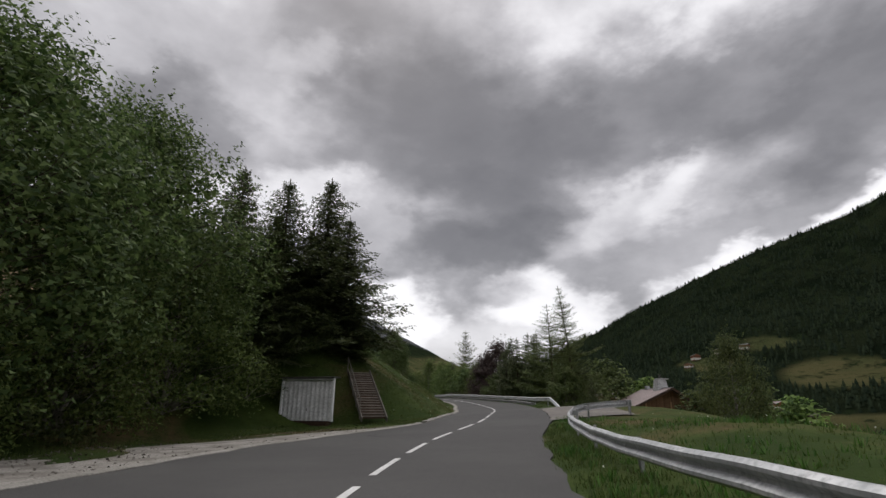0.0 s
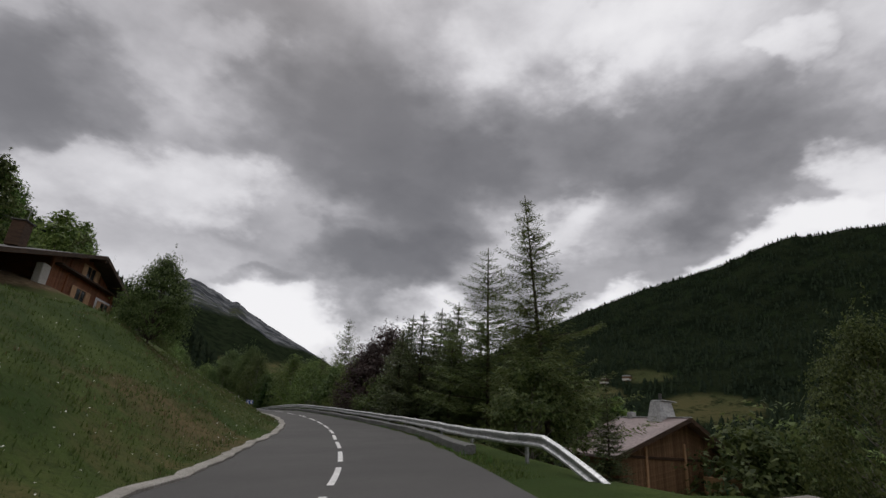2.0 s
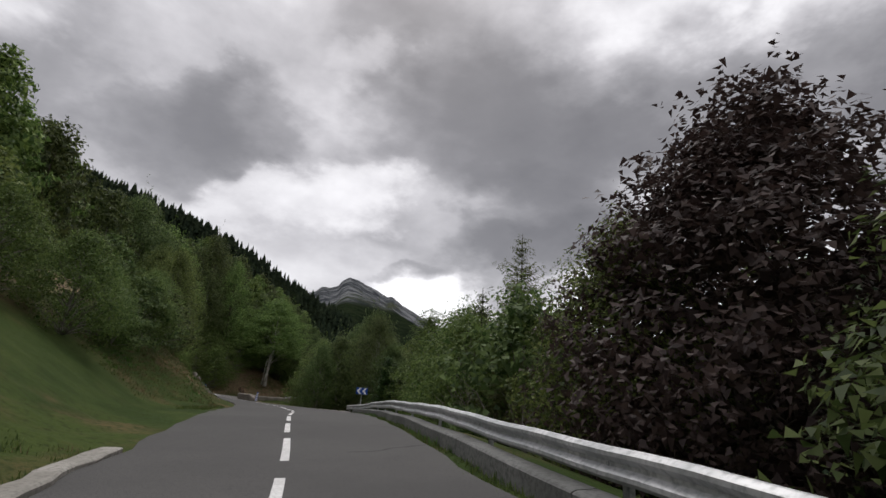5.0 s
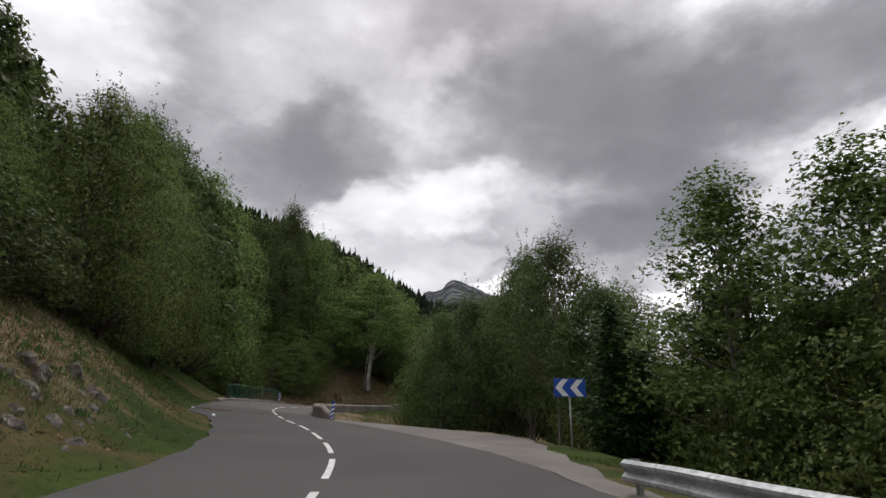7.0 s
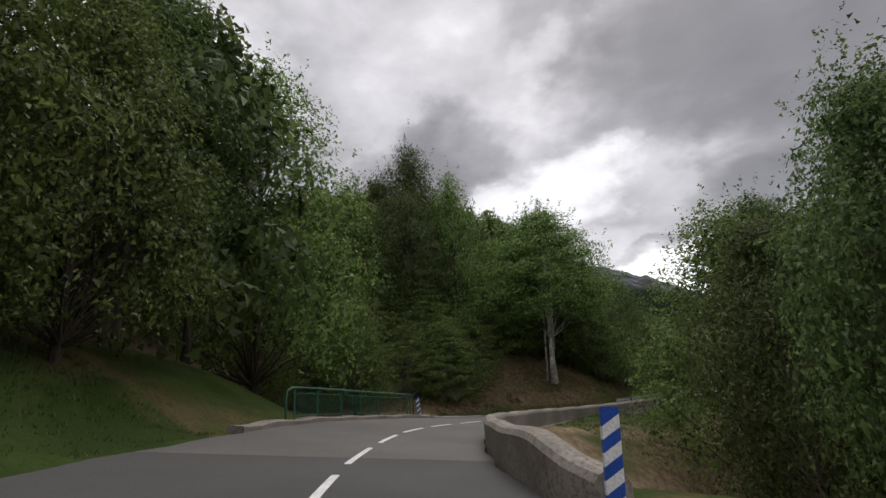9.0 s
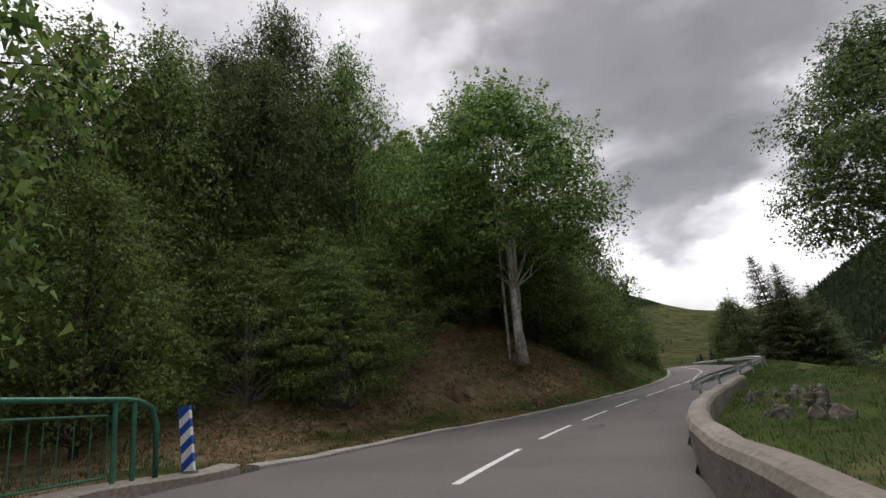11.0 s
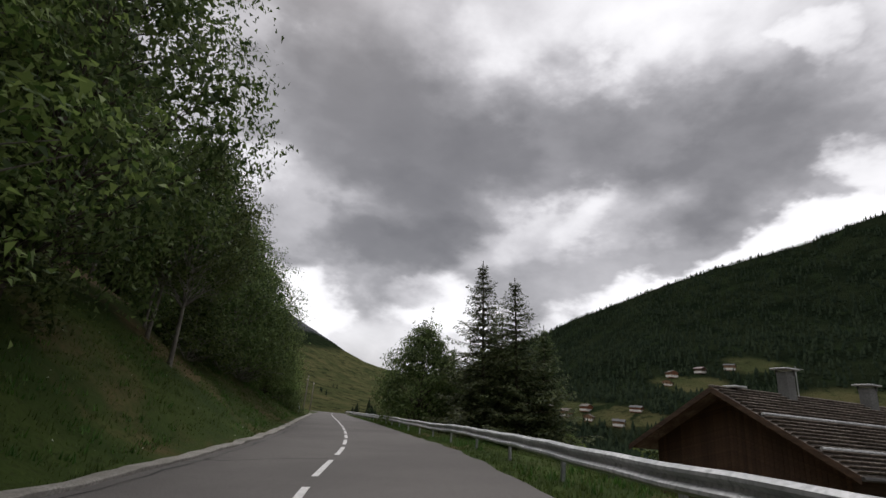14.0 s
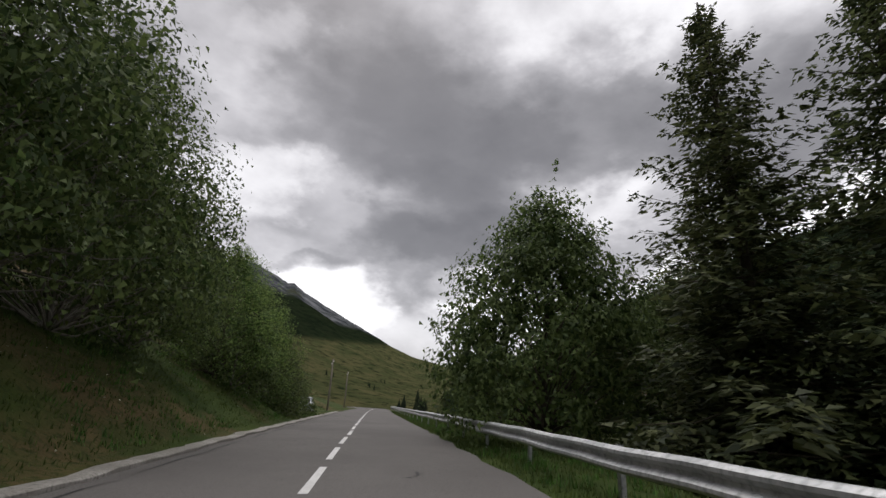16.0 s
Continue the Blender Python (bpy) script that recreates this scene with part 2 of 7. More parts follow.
M["white"] = two_tone("white_sheeting", (0.72, 0.73, 0.74), (0.82, 0.82, 0.82), 3.0, 0.45, bump_s=0.03)
M["white_metal"] = two_tone("white_corrugated_sheet", (0.5, 0.5, 0.5), (0.66, 0.66, 0.66), 1.6, 0.5, fine=9, bump_s=0.08)
M["wood_grey"] = two_tone("weathered_wood", (0.13, 0.115, 0.1), (0.22, 0.2, 0.175), 1.5, 0.85, fine=20, stretch=(1, 6, 6), bump_s=0.4)
M["wood_step"] = two_tone("worn_step_wood", (0.16, 0.14, 0.115), (0.25, 0.22, 0.19), 1.5, 0.85, fine=20, bump_s=0.4, random_by="object")
M["wood_red"] = two_tone("red_brown_larch_boards", (0.17, 0.062, 0.027), (0.25, 0.1, 0.045), 1.2, 0.7, fine=16, stretch=(1, 1, 7), bump_s=0.4, random_by="object")
M["wood_brown"] = two_tone("brown_boards", (0.15, 0.085, 0.045), (0.24, 0.145, 0.08), 1.2, 0.75, fine=16, stretch=(1, 1, 7), bump_s=0.4, random_by="object")
M["wood_dark"] = two_tone("dark_boards", (0.045, 0.026, 0.016), (0.085, 0.05, 0.03), 1.2, 0.75, fine=16, stretch=(1, 1, 7), bump_s=0.4, random_by="object")
M["shutter"] = two_tone("pale_shutter_wood", (0.4, 0.24, 0.13), (0.5, 0.32, 0.18), 2.0, 0.7, fine=20, bump_s=0.2)
M["plaster"] = two_tone("white_plaster", (0.55, 0.53, 0.49), (0.68, 0.66, 0.62), 0.8, 0.9, fine=12, bump_s=0.3)
M["tin_roof"] = two_tone("brown_tin_roof", (0.2, 0.155, 0.15), (0.27, 0.21, 0.205), 0.5, 0.55, fine=5, bump_s=0.1)
M["roof_dark"] = two_tone("dark_roof_metal", (0.04, 0.038, 0.037), (0.075, 0.07, 0.067), 0.8, 0.5, fine=6, bump_s=0.1)
M["shingle"] = two_tone("weathered_shingles", (0.1, 0.083, 0.07), (0.25, 0.215, 0.185), 1.0, 0.9, fine=7, bump_s=0.7, random_by="object")
M["shingle_far"] = two_tone("grey_brown_roofing", (0.1, 0.083, 0.072), (0.22, 0.19, 0.165), 0.9, 0.9, fine=7, bump_s=0.7)
M["zinc"] = two_tone("zinc_sheet", (0.35, 0.35, 0.35), (0.5, 0.5, 0.5), 1.0, 0.5, fine=8, bump_s=0.1, metal=0.4)
M["bark"] = two_tone("bark", (0.05, 0.04, 0.03), (0.1, 0.08, 0.062), 3.0, 0.95, fine=18, stretch=(1, 1, 0.3), bump_s=0.8, dist=0.04)
M["bark_grey"] = two_tone("grey_beech_bark", (0.27, 0.25, 0.22), (0.58, 0.56, 0.52), 2.2, 0.9, fine=9, stretch=(1, 1, 0.5), bump_s=0.5)
M["bark_thin"] = two_tone("pale_thin_bark", (0.15, 0.135, 0.115), (0.26, 0.24, 0.21), 2.2, 0.9, fine=9, stretch=(1, 1, 0.5), bump_s=0.5)
M["leaf"] = leaf_material("broad_leaves", (0.036, 0.06, 0.017), (0.15, 0.192, 0.064), 0.42)
M["leaf_light"] = leaf_material("light_green_leaves", (0.046, 0.08, 0.018), (0.165, 0.215, 0.06), 0.4)
M["leaf_beech"] = leaf_material("beech_leaves", (0.05, 0.09, 0.02), (0.235, 0.305, 0.09), 0.45)
M["copper"] = leaf_material("copper_beech_leaves", (0.045, 0.03, 0.028), (0.085, 0.058, 0.05))
M["spruce"] = leaf_material("spruce_needles", (0.042, 0.06, 0.028), (0.15, 0.178, 0.074), 0.35)
M["larch"] = leaf_material("larch_needles", (0.075, 0.1, 0.03), (0.155, 0.18, 0.06), 0.38)
M["thuja"] = leaf_material("thuja_sprays", (0.02, 0.045, 0.01), (0.05, 0.09, 0.02), 0.1)
M["grass_blade"] = leaf_material("grass_blades", (0.046, 0.07, 0.016), (0.105, 0.13, 0.038), 0.4)
M["dry_grass"] = leaf_material("dry_grass_blades", (0.12, 0.095, 0.048), (0.22, 0.17, 0.09), 0.3)
M["weed"] = leaf_material("verge_herbs", (0.035, 0.08, 0.014), (0.09, 0.16, 0.03), 0.3)
M["flower"] = two_tone("white_flowers", (0.6, 0.6, 0.52), (0.75, 0.75, 0.7), 4.0, 0.8)
M["dead_leaf"] = leaf_material("fallen_leaves", (0.2, 0.125, 0.065), (0.42, 0.3, 0.16), 0.45)
M["rotten"] = two_tone("rotten_wood", (0.07, 0.045, 0.03), (0.2, 0.13, 0.085), 4.0, 0.95, fine=22, stretch=(1, 1, 0.35), bump_s=0.8, dist=0.04)
M["stone"] = two_tone("rubble_stone", (0.12, 0.108, 0.095), (0.27, 0.25, 0.22), 1.6, 0.95, fine=11, bump_s=0.7, dist=0.04, random_by="object")
M["rock"] = two_tone("grey_rock", (0.1, 0.088, 0.075), (0.24, 0.215, 0.19), 0.9, 0.95, fine=6, bump_s=0.9, dist=0.1)
M["far_needle"] = leaf_material("far_forest", (0.013, 0.019, 0.012), (0.021, 0.028, 0.016), 0.0, spec=0.0)
M["tyre"] = two_tone("rubber", (0.02, 0.02, 0.02), (0.03, 0.03, 0.03), 4.0, 0.8)
M["car_paint"] = two_tone("silver_car_paint", (0.4, 0.42, 0.45), (0.46, 0.48, 0.5), 1.0, 0.3, bump_s=0.0, metal=0.5, spec=0.5)
M["wood_pole"] = two_tone("pole_wood", (0.16, 0.14, 0.12), (0.24, 0.21, 0.18), 2.0, 0.9, fine=15, bump_s=0.3)
M["rust"] = two_tone("rusted_iron", (0.07, 0.035, 0.02), (0.13, 0.07, 0.045), 4.0, 0.8, fine=25, bump_s=0.3)

gm, gnt, gb = material("dark_window_glass", 0.08, 0.0, 0.6)
gb.inputs["Base Color"].default_value = (0.02, 0.022, 0.025, 1)
M["glass"] = gm


def ground_material():
    """Mown and rough grass, straw, bare earth and leaf litter, by two scales of noise and the masks of the plan."""
    m, nt, bs = material("meadow_ground", 0.95, 0.0, 0.1)
    green = blend(nt, tex_noise(nt, 0.35, 5.0), (0.026, 0.046, 0.009), (0.052, 0.074, 0.017), 0.35, 0.65)
    straw = blend(nt, tex_noise(nt, 0.9, 5.0), (0.085, 0.062, 0.03), (0.12, 0.09, 0.042), 0.3, 0.7)
    patch = tex_noise(nt, 0.16, 6.0, 0.65, warp=0.5)
    col = blend(nt, patch, green, straw, 0.48, 0.66)
    fine = tex_noise(nt, 7.0, 4.0, 0.7)
    col = blend(nt, fine, (0.028, 0.04, 0.01), col, 0.28, 0.55)
    litter = blend(nt, tex_noise(nt, 2.2, 6.0, 0.7), (0.115, 0.085, 0.052), (0.25, 0.185, 0.115), 0.35, 0.65)
    col = blend(nt, attribute(nt, "soil"), col, litter, 0.25, 0.75)
    tan = blend(nt, tex_noise(nt, 0.03, 6.0), (0.075, 0.085, 0.03), (0.14, 0.12, 0.05), 0.35, 0.65)
    col = blend(nt, attribute(nt, "field"), col, tan, 0.3, 0.7)
    nt.links.new(col, bs.inputs["Base Color"])
    bump(nt, bs, fine, 0.7, 0.08)
    return m


def hill_material():
    """Forest floor, pale meadow and bare rock, by masks and noise; the rock's colour holds the distance haze."""
    m, nt, bs = material("mountain_side", 0.95, 0.0, 0.0)
    wood = blend(nt, tex_noise(nt, 0.02, 6.0), (0.009, 0.014, 0.008), (0.02, 0.027, 0.014), 0.35, 0.65)
    field = blend(nt, tex_noise(nt, 0.012, 8.0, 0.65), (0.058, 0.07, 0.03), (0.105, 0.098, 0.046), 0.35, 0.65)
    # grey rock tinted bluish: the haze of distance is put into its colour
    rock = blend(nt, tex_noise(nt, 0.006, 9.0, 0.75, warp=0.4, stretch=(1.0, 1.0, 0.35)), (0.04, 0.045, 0.051), (0.19, 0.194, 0.203), 0.42, 0.62)
    turf = blend(nt, tex_noise(nt, 0.004, 8.0, 0.7), (0.03, 0.042, 0.022), (0.06, 0.066, 0.036), 0.4, 0.6)
    rock = blend(nt, tex_noise(nt, 0.0022, 8.0, 0.7, warp=0.8), rock, turf, 0.54, 0.66)
    col = blend(nt, attribute(nt, "field"), wood, field, 0.3, 0.7)
    dark = tex_noise(nt, 0.035, 7.0, 0.7)
    col = blend(nt, dark, (0.02, 0.03, 0.014), col, 0.36, 0.5)
    col = blend(nt, attribute(nt, "rock"), col, rock, 0.3, 0.8)
    nt.links.new(col, bs.inputs["Base Color"])
    bump(nt, bs, tex_noise(nt, 0.02, 9.0, 0.72), 1.0, 22.0)
    return m


M["ground"] = ground_material()
M["hill"] = hill_material()

# ---- helpers of this scene ----
class Buf:
    """Collects the vertices and faces of one mesh."""

    def __init__(self):
        self.v, self.f, self.m = [], [], []

    def add(self, verts, faces, mat=0):
        n = len(self.v)
        self.v += [tuple(p) for p in verts]
        self.f += [tuple(i + n for i in q) for q in faces]
        self.m += [mat] * len(faces)

    def box(self, sx, sy, sz, at=(0, 0, 0), m=None, bevel=0.0, mat=0):
        """A box about at; with bevel its twelve edges are chamfered."""
        pts, faces = [], []
        h = (sx / 2, sy / 2, sz / 2)
        if bevel <= 0:
            for x in (-1, 1):
                for y in (-1, 1):
                    for z in (-1, 1):
                        pts.append((x * h[0], y * h[1], z * h[2]))
            faces = [(0, 1, 3, 2), (4, 6, 7, 5), (0, 4, 5, 1), (2, 3, 7, 6), (0, 2, 6, 4), (1, 5, 7, 3)]
        else:
            b = min(bevel, *(w * 0.45 for w in h))
            bm = bmesh.new()
            for x in (-1, 1):
                for y in (-1, 1):
                    for z in (-1, 1):
                        for k in range(3):
                            p = [x * h[0], y * h[1], z * h[2]]
                            for j in range(3):
                                if j != k:
                                    p[j] -= math.copysign(b, p[j])
                            bm.verts.new(p)
            bmesh.ops.convex_hull(bm, input=bm.verts)
            bm.verts.index_update()
            pts = [tuple(v.co) for v in bm.verts]
            faces = [tuple(v.index for v in f.verts) for f in bm.faces]
            bm.free()
        mm = Matrix.Translation(at) if m is None else m @ Matrix.Translation(at)
        self.add([mm @ Vector(p) for p in pts], faces, mat)
        return self

    def tube(self, points, radii, sides=8, caps=True, mat=0):
        pts = [Vector(p) for p in points]
        rings = []
        up = Vector((0.13, 0.31, 0.94)).normalized()
        for i, p in enumerate(pts):
            d = (pts[min(i + 1, len(pts) - 1)] - pts[max(i - 1, 0)]).normalized()
            a = d.cross(up)
            if a.length < 0.05:
                a = d.cross(Vector((1, 0, 0)))
            a.normalize()
            b = d.cross(a)
            r = radii[i] if isinstance(radii, (list, tuple)) else radii
            rings.append([p + (a * math.cos(2 * math.pi * k / sides) + b * math.sin(2 * math.pi * k / sides)) * r for k in range(sides)])
        verts = [q for r in rings for q in r]
        faces = []
        for i in range(len(rings) - 1):
            for k in range(sides):
                j = (k + 1) % sides
                faces.append((i * sides + k, i * sides + j, (i + 1) * sides + j, (i + 1) * sides + k))
        if caps:
            faces.append(tuple(range(sides))[::-1])
            faces.append(tuple(range((len(rings) - 1) * sides, len(rings) * sides)))
        self.add(verts, faces, mat)
        return self

    def sweep(self, rings, closed=True, caps=True, mat=0):
        """Rings of equal length, joined one to the next."""
        n = len(rings[0])
        verts = [p for r in rings for p in r]
        faces = []
        for i in range(len(rings) - 1):
            for k in range(n if closed else n - 1):
                j = (k + 1) % n
                faces.append((i * n + k, i * n + j, (i + 1) * n + j, (i + 1) * n + k))
        if caps and closed:
            faces.append(tuple(range(n))[::-1])
            faces.append(tuple(range((len(rings) - 1) * n, len(rings) * n)))
        self.add(verts, faces, mat)
        return self

    def mesh(self, name, *mats, smooth=False):
        me = bpy.data.meshes.new(name)
        me.from_pydata(self.v, [], self.f)
        for m in mats:
            me.materials.append(m)
        if len(mats) > 1:
            me.polygons.foreach_set("material_index", self.m)
        if smooth:
            me.polygons.foreach_set("use_smooth", [True] * len(me.polygons))
        me.update()
        return me


def np_mesh(name, verts, faces, *mats, smooth=False):
    """A mesh from arrays: verts (n, 3) and faces (m, 3 or 4)."""
    verts, faces = np.asarray(verts, np.float32), np.asarray(faces, np.int32)
    k = faces.shape[1]
    me = bpy.data.meshes.new(name)
    me.vertices.add(len(verts))
    me.vertices.foreach_set("co", verts.ravel())
    me.loops.add(faces.size)
    me.loops.foreach_set("vertex_index", faces.ravel())
    me.polygons.add(len(faces))
    me.polygons.foreach_set("loop_start", np.arange(0, faces.size, k, dtype=np.int32))
    for m in mats:
        me.materials.append(m)
    if smooth:
        me.polygons.foreach_set("use_smooth", np.ones(len(faces), bool))
    me.update(calc_edges=True)
    me.validate()
    return me


def part(name, mesh, parent, label=""):
    ob = new(name, mesh)
    ob.parent = parent
    return tagged(ob, label) if label else ob


def thing(name, at, label, category, group="", turn=0.0, kind=""):
    ob = new(name)
    ob.empty_display_size = 0.3
    ob.matrix_basis = pose(*at, 0, 0, turn)
    return tagged(ob, label, category, group, kind)


def setting(name, mesh, label="", category=""):
    return tagged(new(name, mesh), label, category, kind="structure")


# ---- the plan of the road: its middle line, height and cross fall ----
ROAD = [(-4.29, -63.69), (-3.38, -47.72), (-2.48, -31.74), (-1.57, -15.77), (-0.67, 0.21), (-0.24, 8.79), (0.89, 17.3), (3.2, 25.58), (4.83, 34.02), (6.06, 42.52), (6.41, 51.11), (6.45, 59.7), (5.5, 68.3), (3.65, 76.75), (1.0, 84.9), (-1.74, 93.04), (-4.42, 101.2), (-7.6, 109.2), (-11.35, 116.92), (-16.4, 123.92), (-22.01, 130.45), (-27.29, 137.23), (-31.58, 144.66), (-34.0, 152.9), (-34.44, 161.46), (-33.26, 169.95), (-31.11, 178.27), (-29.62, 186.75), (-28.68, 195.28), (-27.75, 203.8), (-27.34, 212.39), (-27.15, 228.4), (-27.1, 244.4), (-27.0, 260.4), (-26.9, 276.4), (-26.6, 292.4), (-26.2, 312.4), (-27.5, 332.0), (-33.0, 351.0), (-43.0, 367.0)]
HEIGHT = [-1.0, -1.05, -1.1, -1.1, -1.1, -1.12, -1.0, -0.66, -0.38, -0.19, 0.04, 0.3, 0.6, 0.93, 1.2, 1.24, 1.1, 0.9, 0.79, 0.79, 0.83, 0.91, 0.92, 0.69, 0.42, 0.32, 0.36, 0.3, 0.21, 0.2, 0.12, 0.0, -0.2, -0.4, -0.6, -0.8, -1.1, -1.4, -1.8, -2.2]
FALL = [0.0, 0.0, 0.0, 0.004, 0.005, 0.011, 0.026, 0.042, 0.06, 0.075, 0.078, 0.072, 0.063, 0.054, 0.045, 0.035, 0.023, 0.008, -0.014, -0.043, -0.07, -0.098, -0.125, -0.1, -0.035, 0.018, 0.048, 0.065, 0.068, 0.06, 0.045, 0.035, 0.03, 0.025, 0.02, 0.02, 0.02, 0.02, 0.02, 0.02]
STEP = 8.595
ROAD_U = [-64.0, -48.0, -32.0, -16.0] + [STEP * i for i in range(27)] + [26 * STEP + v for v in (16, 32, 48, 64, 80, 100, 120, 140, 160)]


def smooth_curve(q, u, v):
    """Cubic through the nodes v at u, sampled at q."""
    u, v, q = np.array(u), np.array(v), np.asarray(q, float)
    m = np.gradient(v, u)
    i = np.clip(np.searchsorted(u, q) - 1, 0, len(u) - 2)
    h = u[i + 1] - u[i]
    w = (q - u[i]) / h
    return (2 * w**3 - 3 * w**2 + 1) * v[i] + (w**3 - 2 * w**2 + w) * h * m[i] + (3 * w**2 - 2 * w**3) * v[i + 1] + (w**3 - w**2) * h * m[i + 1]


LINE_U = np.arange(-64, 383, 0.5)
LINE_X = smooth_curve(LINE_U, ROAD_U, [p[0] for p in ROAD])
LINE_Y = smooth_curve(LINE_U, ROAD_U, [p[1] for p in ROAD])
LINE_Z = smooth_curve(LINE_U, ROAD_U, HEIGHT)
LINE_B = smooth_curve(LINE_U, ROAD_U, FALL)
TAN_X, TAN_Y = np.gradient(LINE_X), np.gradient(LINE_Y)
TAN_L = np.hypot(TAN_X, TAN_Y)
TAN_X, TAN_Y = TAN_X / TAN_L, TAN_Y / TAN_L

# width of the carriageway to the left and to the right of its middle line
LEFT_W = [(-64, 5.2), (15.6, 5.2), (20, 4.3), (23.5, 3.3), (27, 2.9), (37, 3.1), (44, 3.0), (52, 3.0), (60, 2.7), (66, 2.3), (74, 1.95), (84, 2.2), (102, 3.6), (115, 3.7), (126, 3.5), (135, 3.8), (138.5, 4.9), (145, 4.6), (152, 4.1), (158, 3.95), (164, 4.0), (170, 4.2), (175, 4.7), (181, 3.9), (189, 3.2), (201, 3.4), (210, 3.2), (221, 3.12), (383, 3.1)]
RIGHT_W = [(-64, 3.2), (8, 3.3), (14, 3.6), (24, 3.5), (33, 3.4), (44, 3.2), (55, 3.3), (62, 3.0), (72, 2.8), (82, 2.8), (102, 3.5), (108, 4.0), (120, 4.3), (135, 4.0), (140, 3.0), (146, 2.85), (155, 3.0), (162, 3.5), (170, 3.62), (176, 3.8), (180, 3.85), (184, 3.5), (190, 3.3), (194, 3.3), (200, 3.9), (210, 3.8), (220, 3.4), (235, 3.2), (383, 3.0)]


def table(rows, u):
    return np.interp(u, [r[0] for r in rows], [r[1] for r in rows])


def line(arr, u):
    return float(np.interp(u, LINE_U, arr))


def at(u, d, h=0.0):
    """The place u metres along the road's middle line and d to its right, h over the plane of the road."""
    tx, ty = line(TAN_X, u), line(TAN_Y, u)
    return Vector((line(LINE_X, u) + d * ty, line(LINE_Y, u) - d * tx, line(LINE_Z, u) + line(LINE_B, u) * d + h))


def heading(u):
    """Degrees by which the road turns to the left of +y."""
    return math.degrees(math.atan2(-line(TAN_X, u), line(TAN_Y, u)))


def to_plan(x, y):
    """Along, across and index of the nearest point of the road, for arrays."""
    x, y = np.atleast_1d(np.asarray(x, float)), np.atleast_1d(np.asarray(y, float))
    best = np.zeros(len(x), int)
    for a in range(0, len(x), 3000):
        s = slice(a, a + 3000)
        best[s] = ((x[s, None] - LINE_X[None]) ** 2 + (y[s, None] - LINE_Y[None]) ** 2).argmin(1)
    ox, oy = x - LINE_X[best], y - LINE_Y[best]
    along, across = ox * TAN_X[best] + oy * TAN_Y[best], ox * TAN_Y[best] - oy * TAN_X[best]
    far = np.hypot(ox, oy)
    across = np.where(np.abs(along) > 1.0, np.where(across < 0, -far, far), across)
    return LINE_U[best] + np.clip(along, -1, 1), across, best


# shelf beside the road before the bank begins, steepness and height of the first bank, on the left
SHELF_L = [(-64, 7.0), (12, 6.5), (18, 7.0), (24, 8.6), (27.5, 8.0), (29, 4.6), (31, 2.0), (34, 0.5), (80, 0.5), (98, 2.5), (104, 2.5), (110, 0.9), (140, 0.6), (148, 1.0), (152, 1.2), (166, 1.8), (172, 4.0), (178, 3.4), (182, 2.0), (186, 0.9), (190, 0.6), (254, 0.5), (262, 4.0), (294, 4.0), (300, 1.5), (383, 0.5)]
STEEP_L = [(-64, 0.35), (20, 0.45), (28, 0.62), (34, 0.7), (56, 0.66), (66, 0.54), (84, 0.54), (104, 0.7), (120, 0.75), (136, 0.66), (148, 0.5), (165, 0.5), (178, 0.5), (184, 0.75), (190, 0.9), (200, 0.75), (260, 0.55), (290, 0.3), (383, 0.2)]
BANK_L = [(-64, 2.0), (24, 2.5), (34, 5.0), (66, 5.2), (76, 6.5), (100, 6.0), (134, 5.5), (146, 3.2), (165, 3.0), (190, 5.0), (240, 4.5), (290, 2.0), (383, 1.0)]
RISE_L = [(-64, 0.42), (30, 0.3), (40, 0.14), (62, 0.14), (74, 0.3), (90, 0.38), (106, 0.48), (140, 0.55), (200, 0.6), (240, 0.5), (300, 0.2), (383, 0.12)]
SHELF_R = [(-64, 14.0), (16, 11.0), (24, 9.0), (36, 8.0), (42, 1.6), (100, 1.4), (108, 2.2), (116, 3.5), (124, 5.0), (132, 9.0), (140, 9.0), (143, 1.0), (160, 1.0), (172, 4.5), (186, 5.0), (196, 2.0), (383, 2.0)]
DROP_R = [(-64, 0.32), (30, 0.36), (60, 0.42), (120, 0.55), (150, 0.7), (190, 0.5), (240, 0.42), (383, 0.3)]
VALLEY = -34.0


def wave(x, y, s, k=0.0):
    """A gentle unevenness for arrays."""
    return np.sin(x / s + 1.3 * k) * np.cos(y / (s * 1.17) + 2.1 * k) + 0.5 * np.sin(x / (s * 0.43) + y / (s * 0.61) + k)


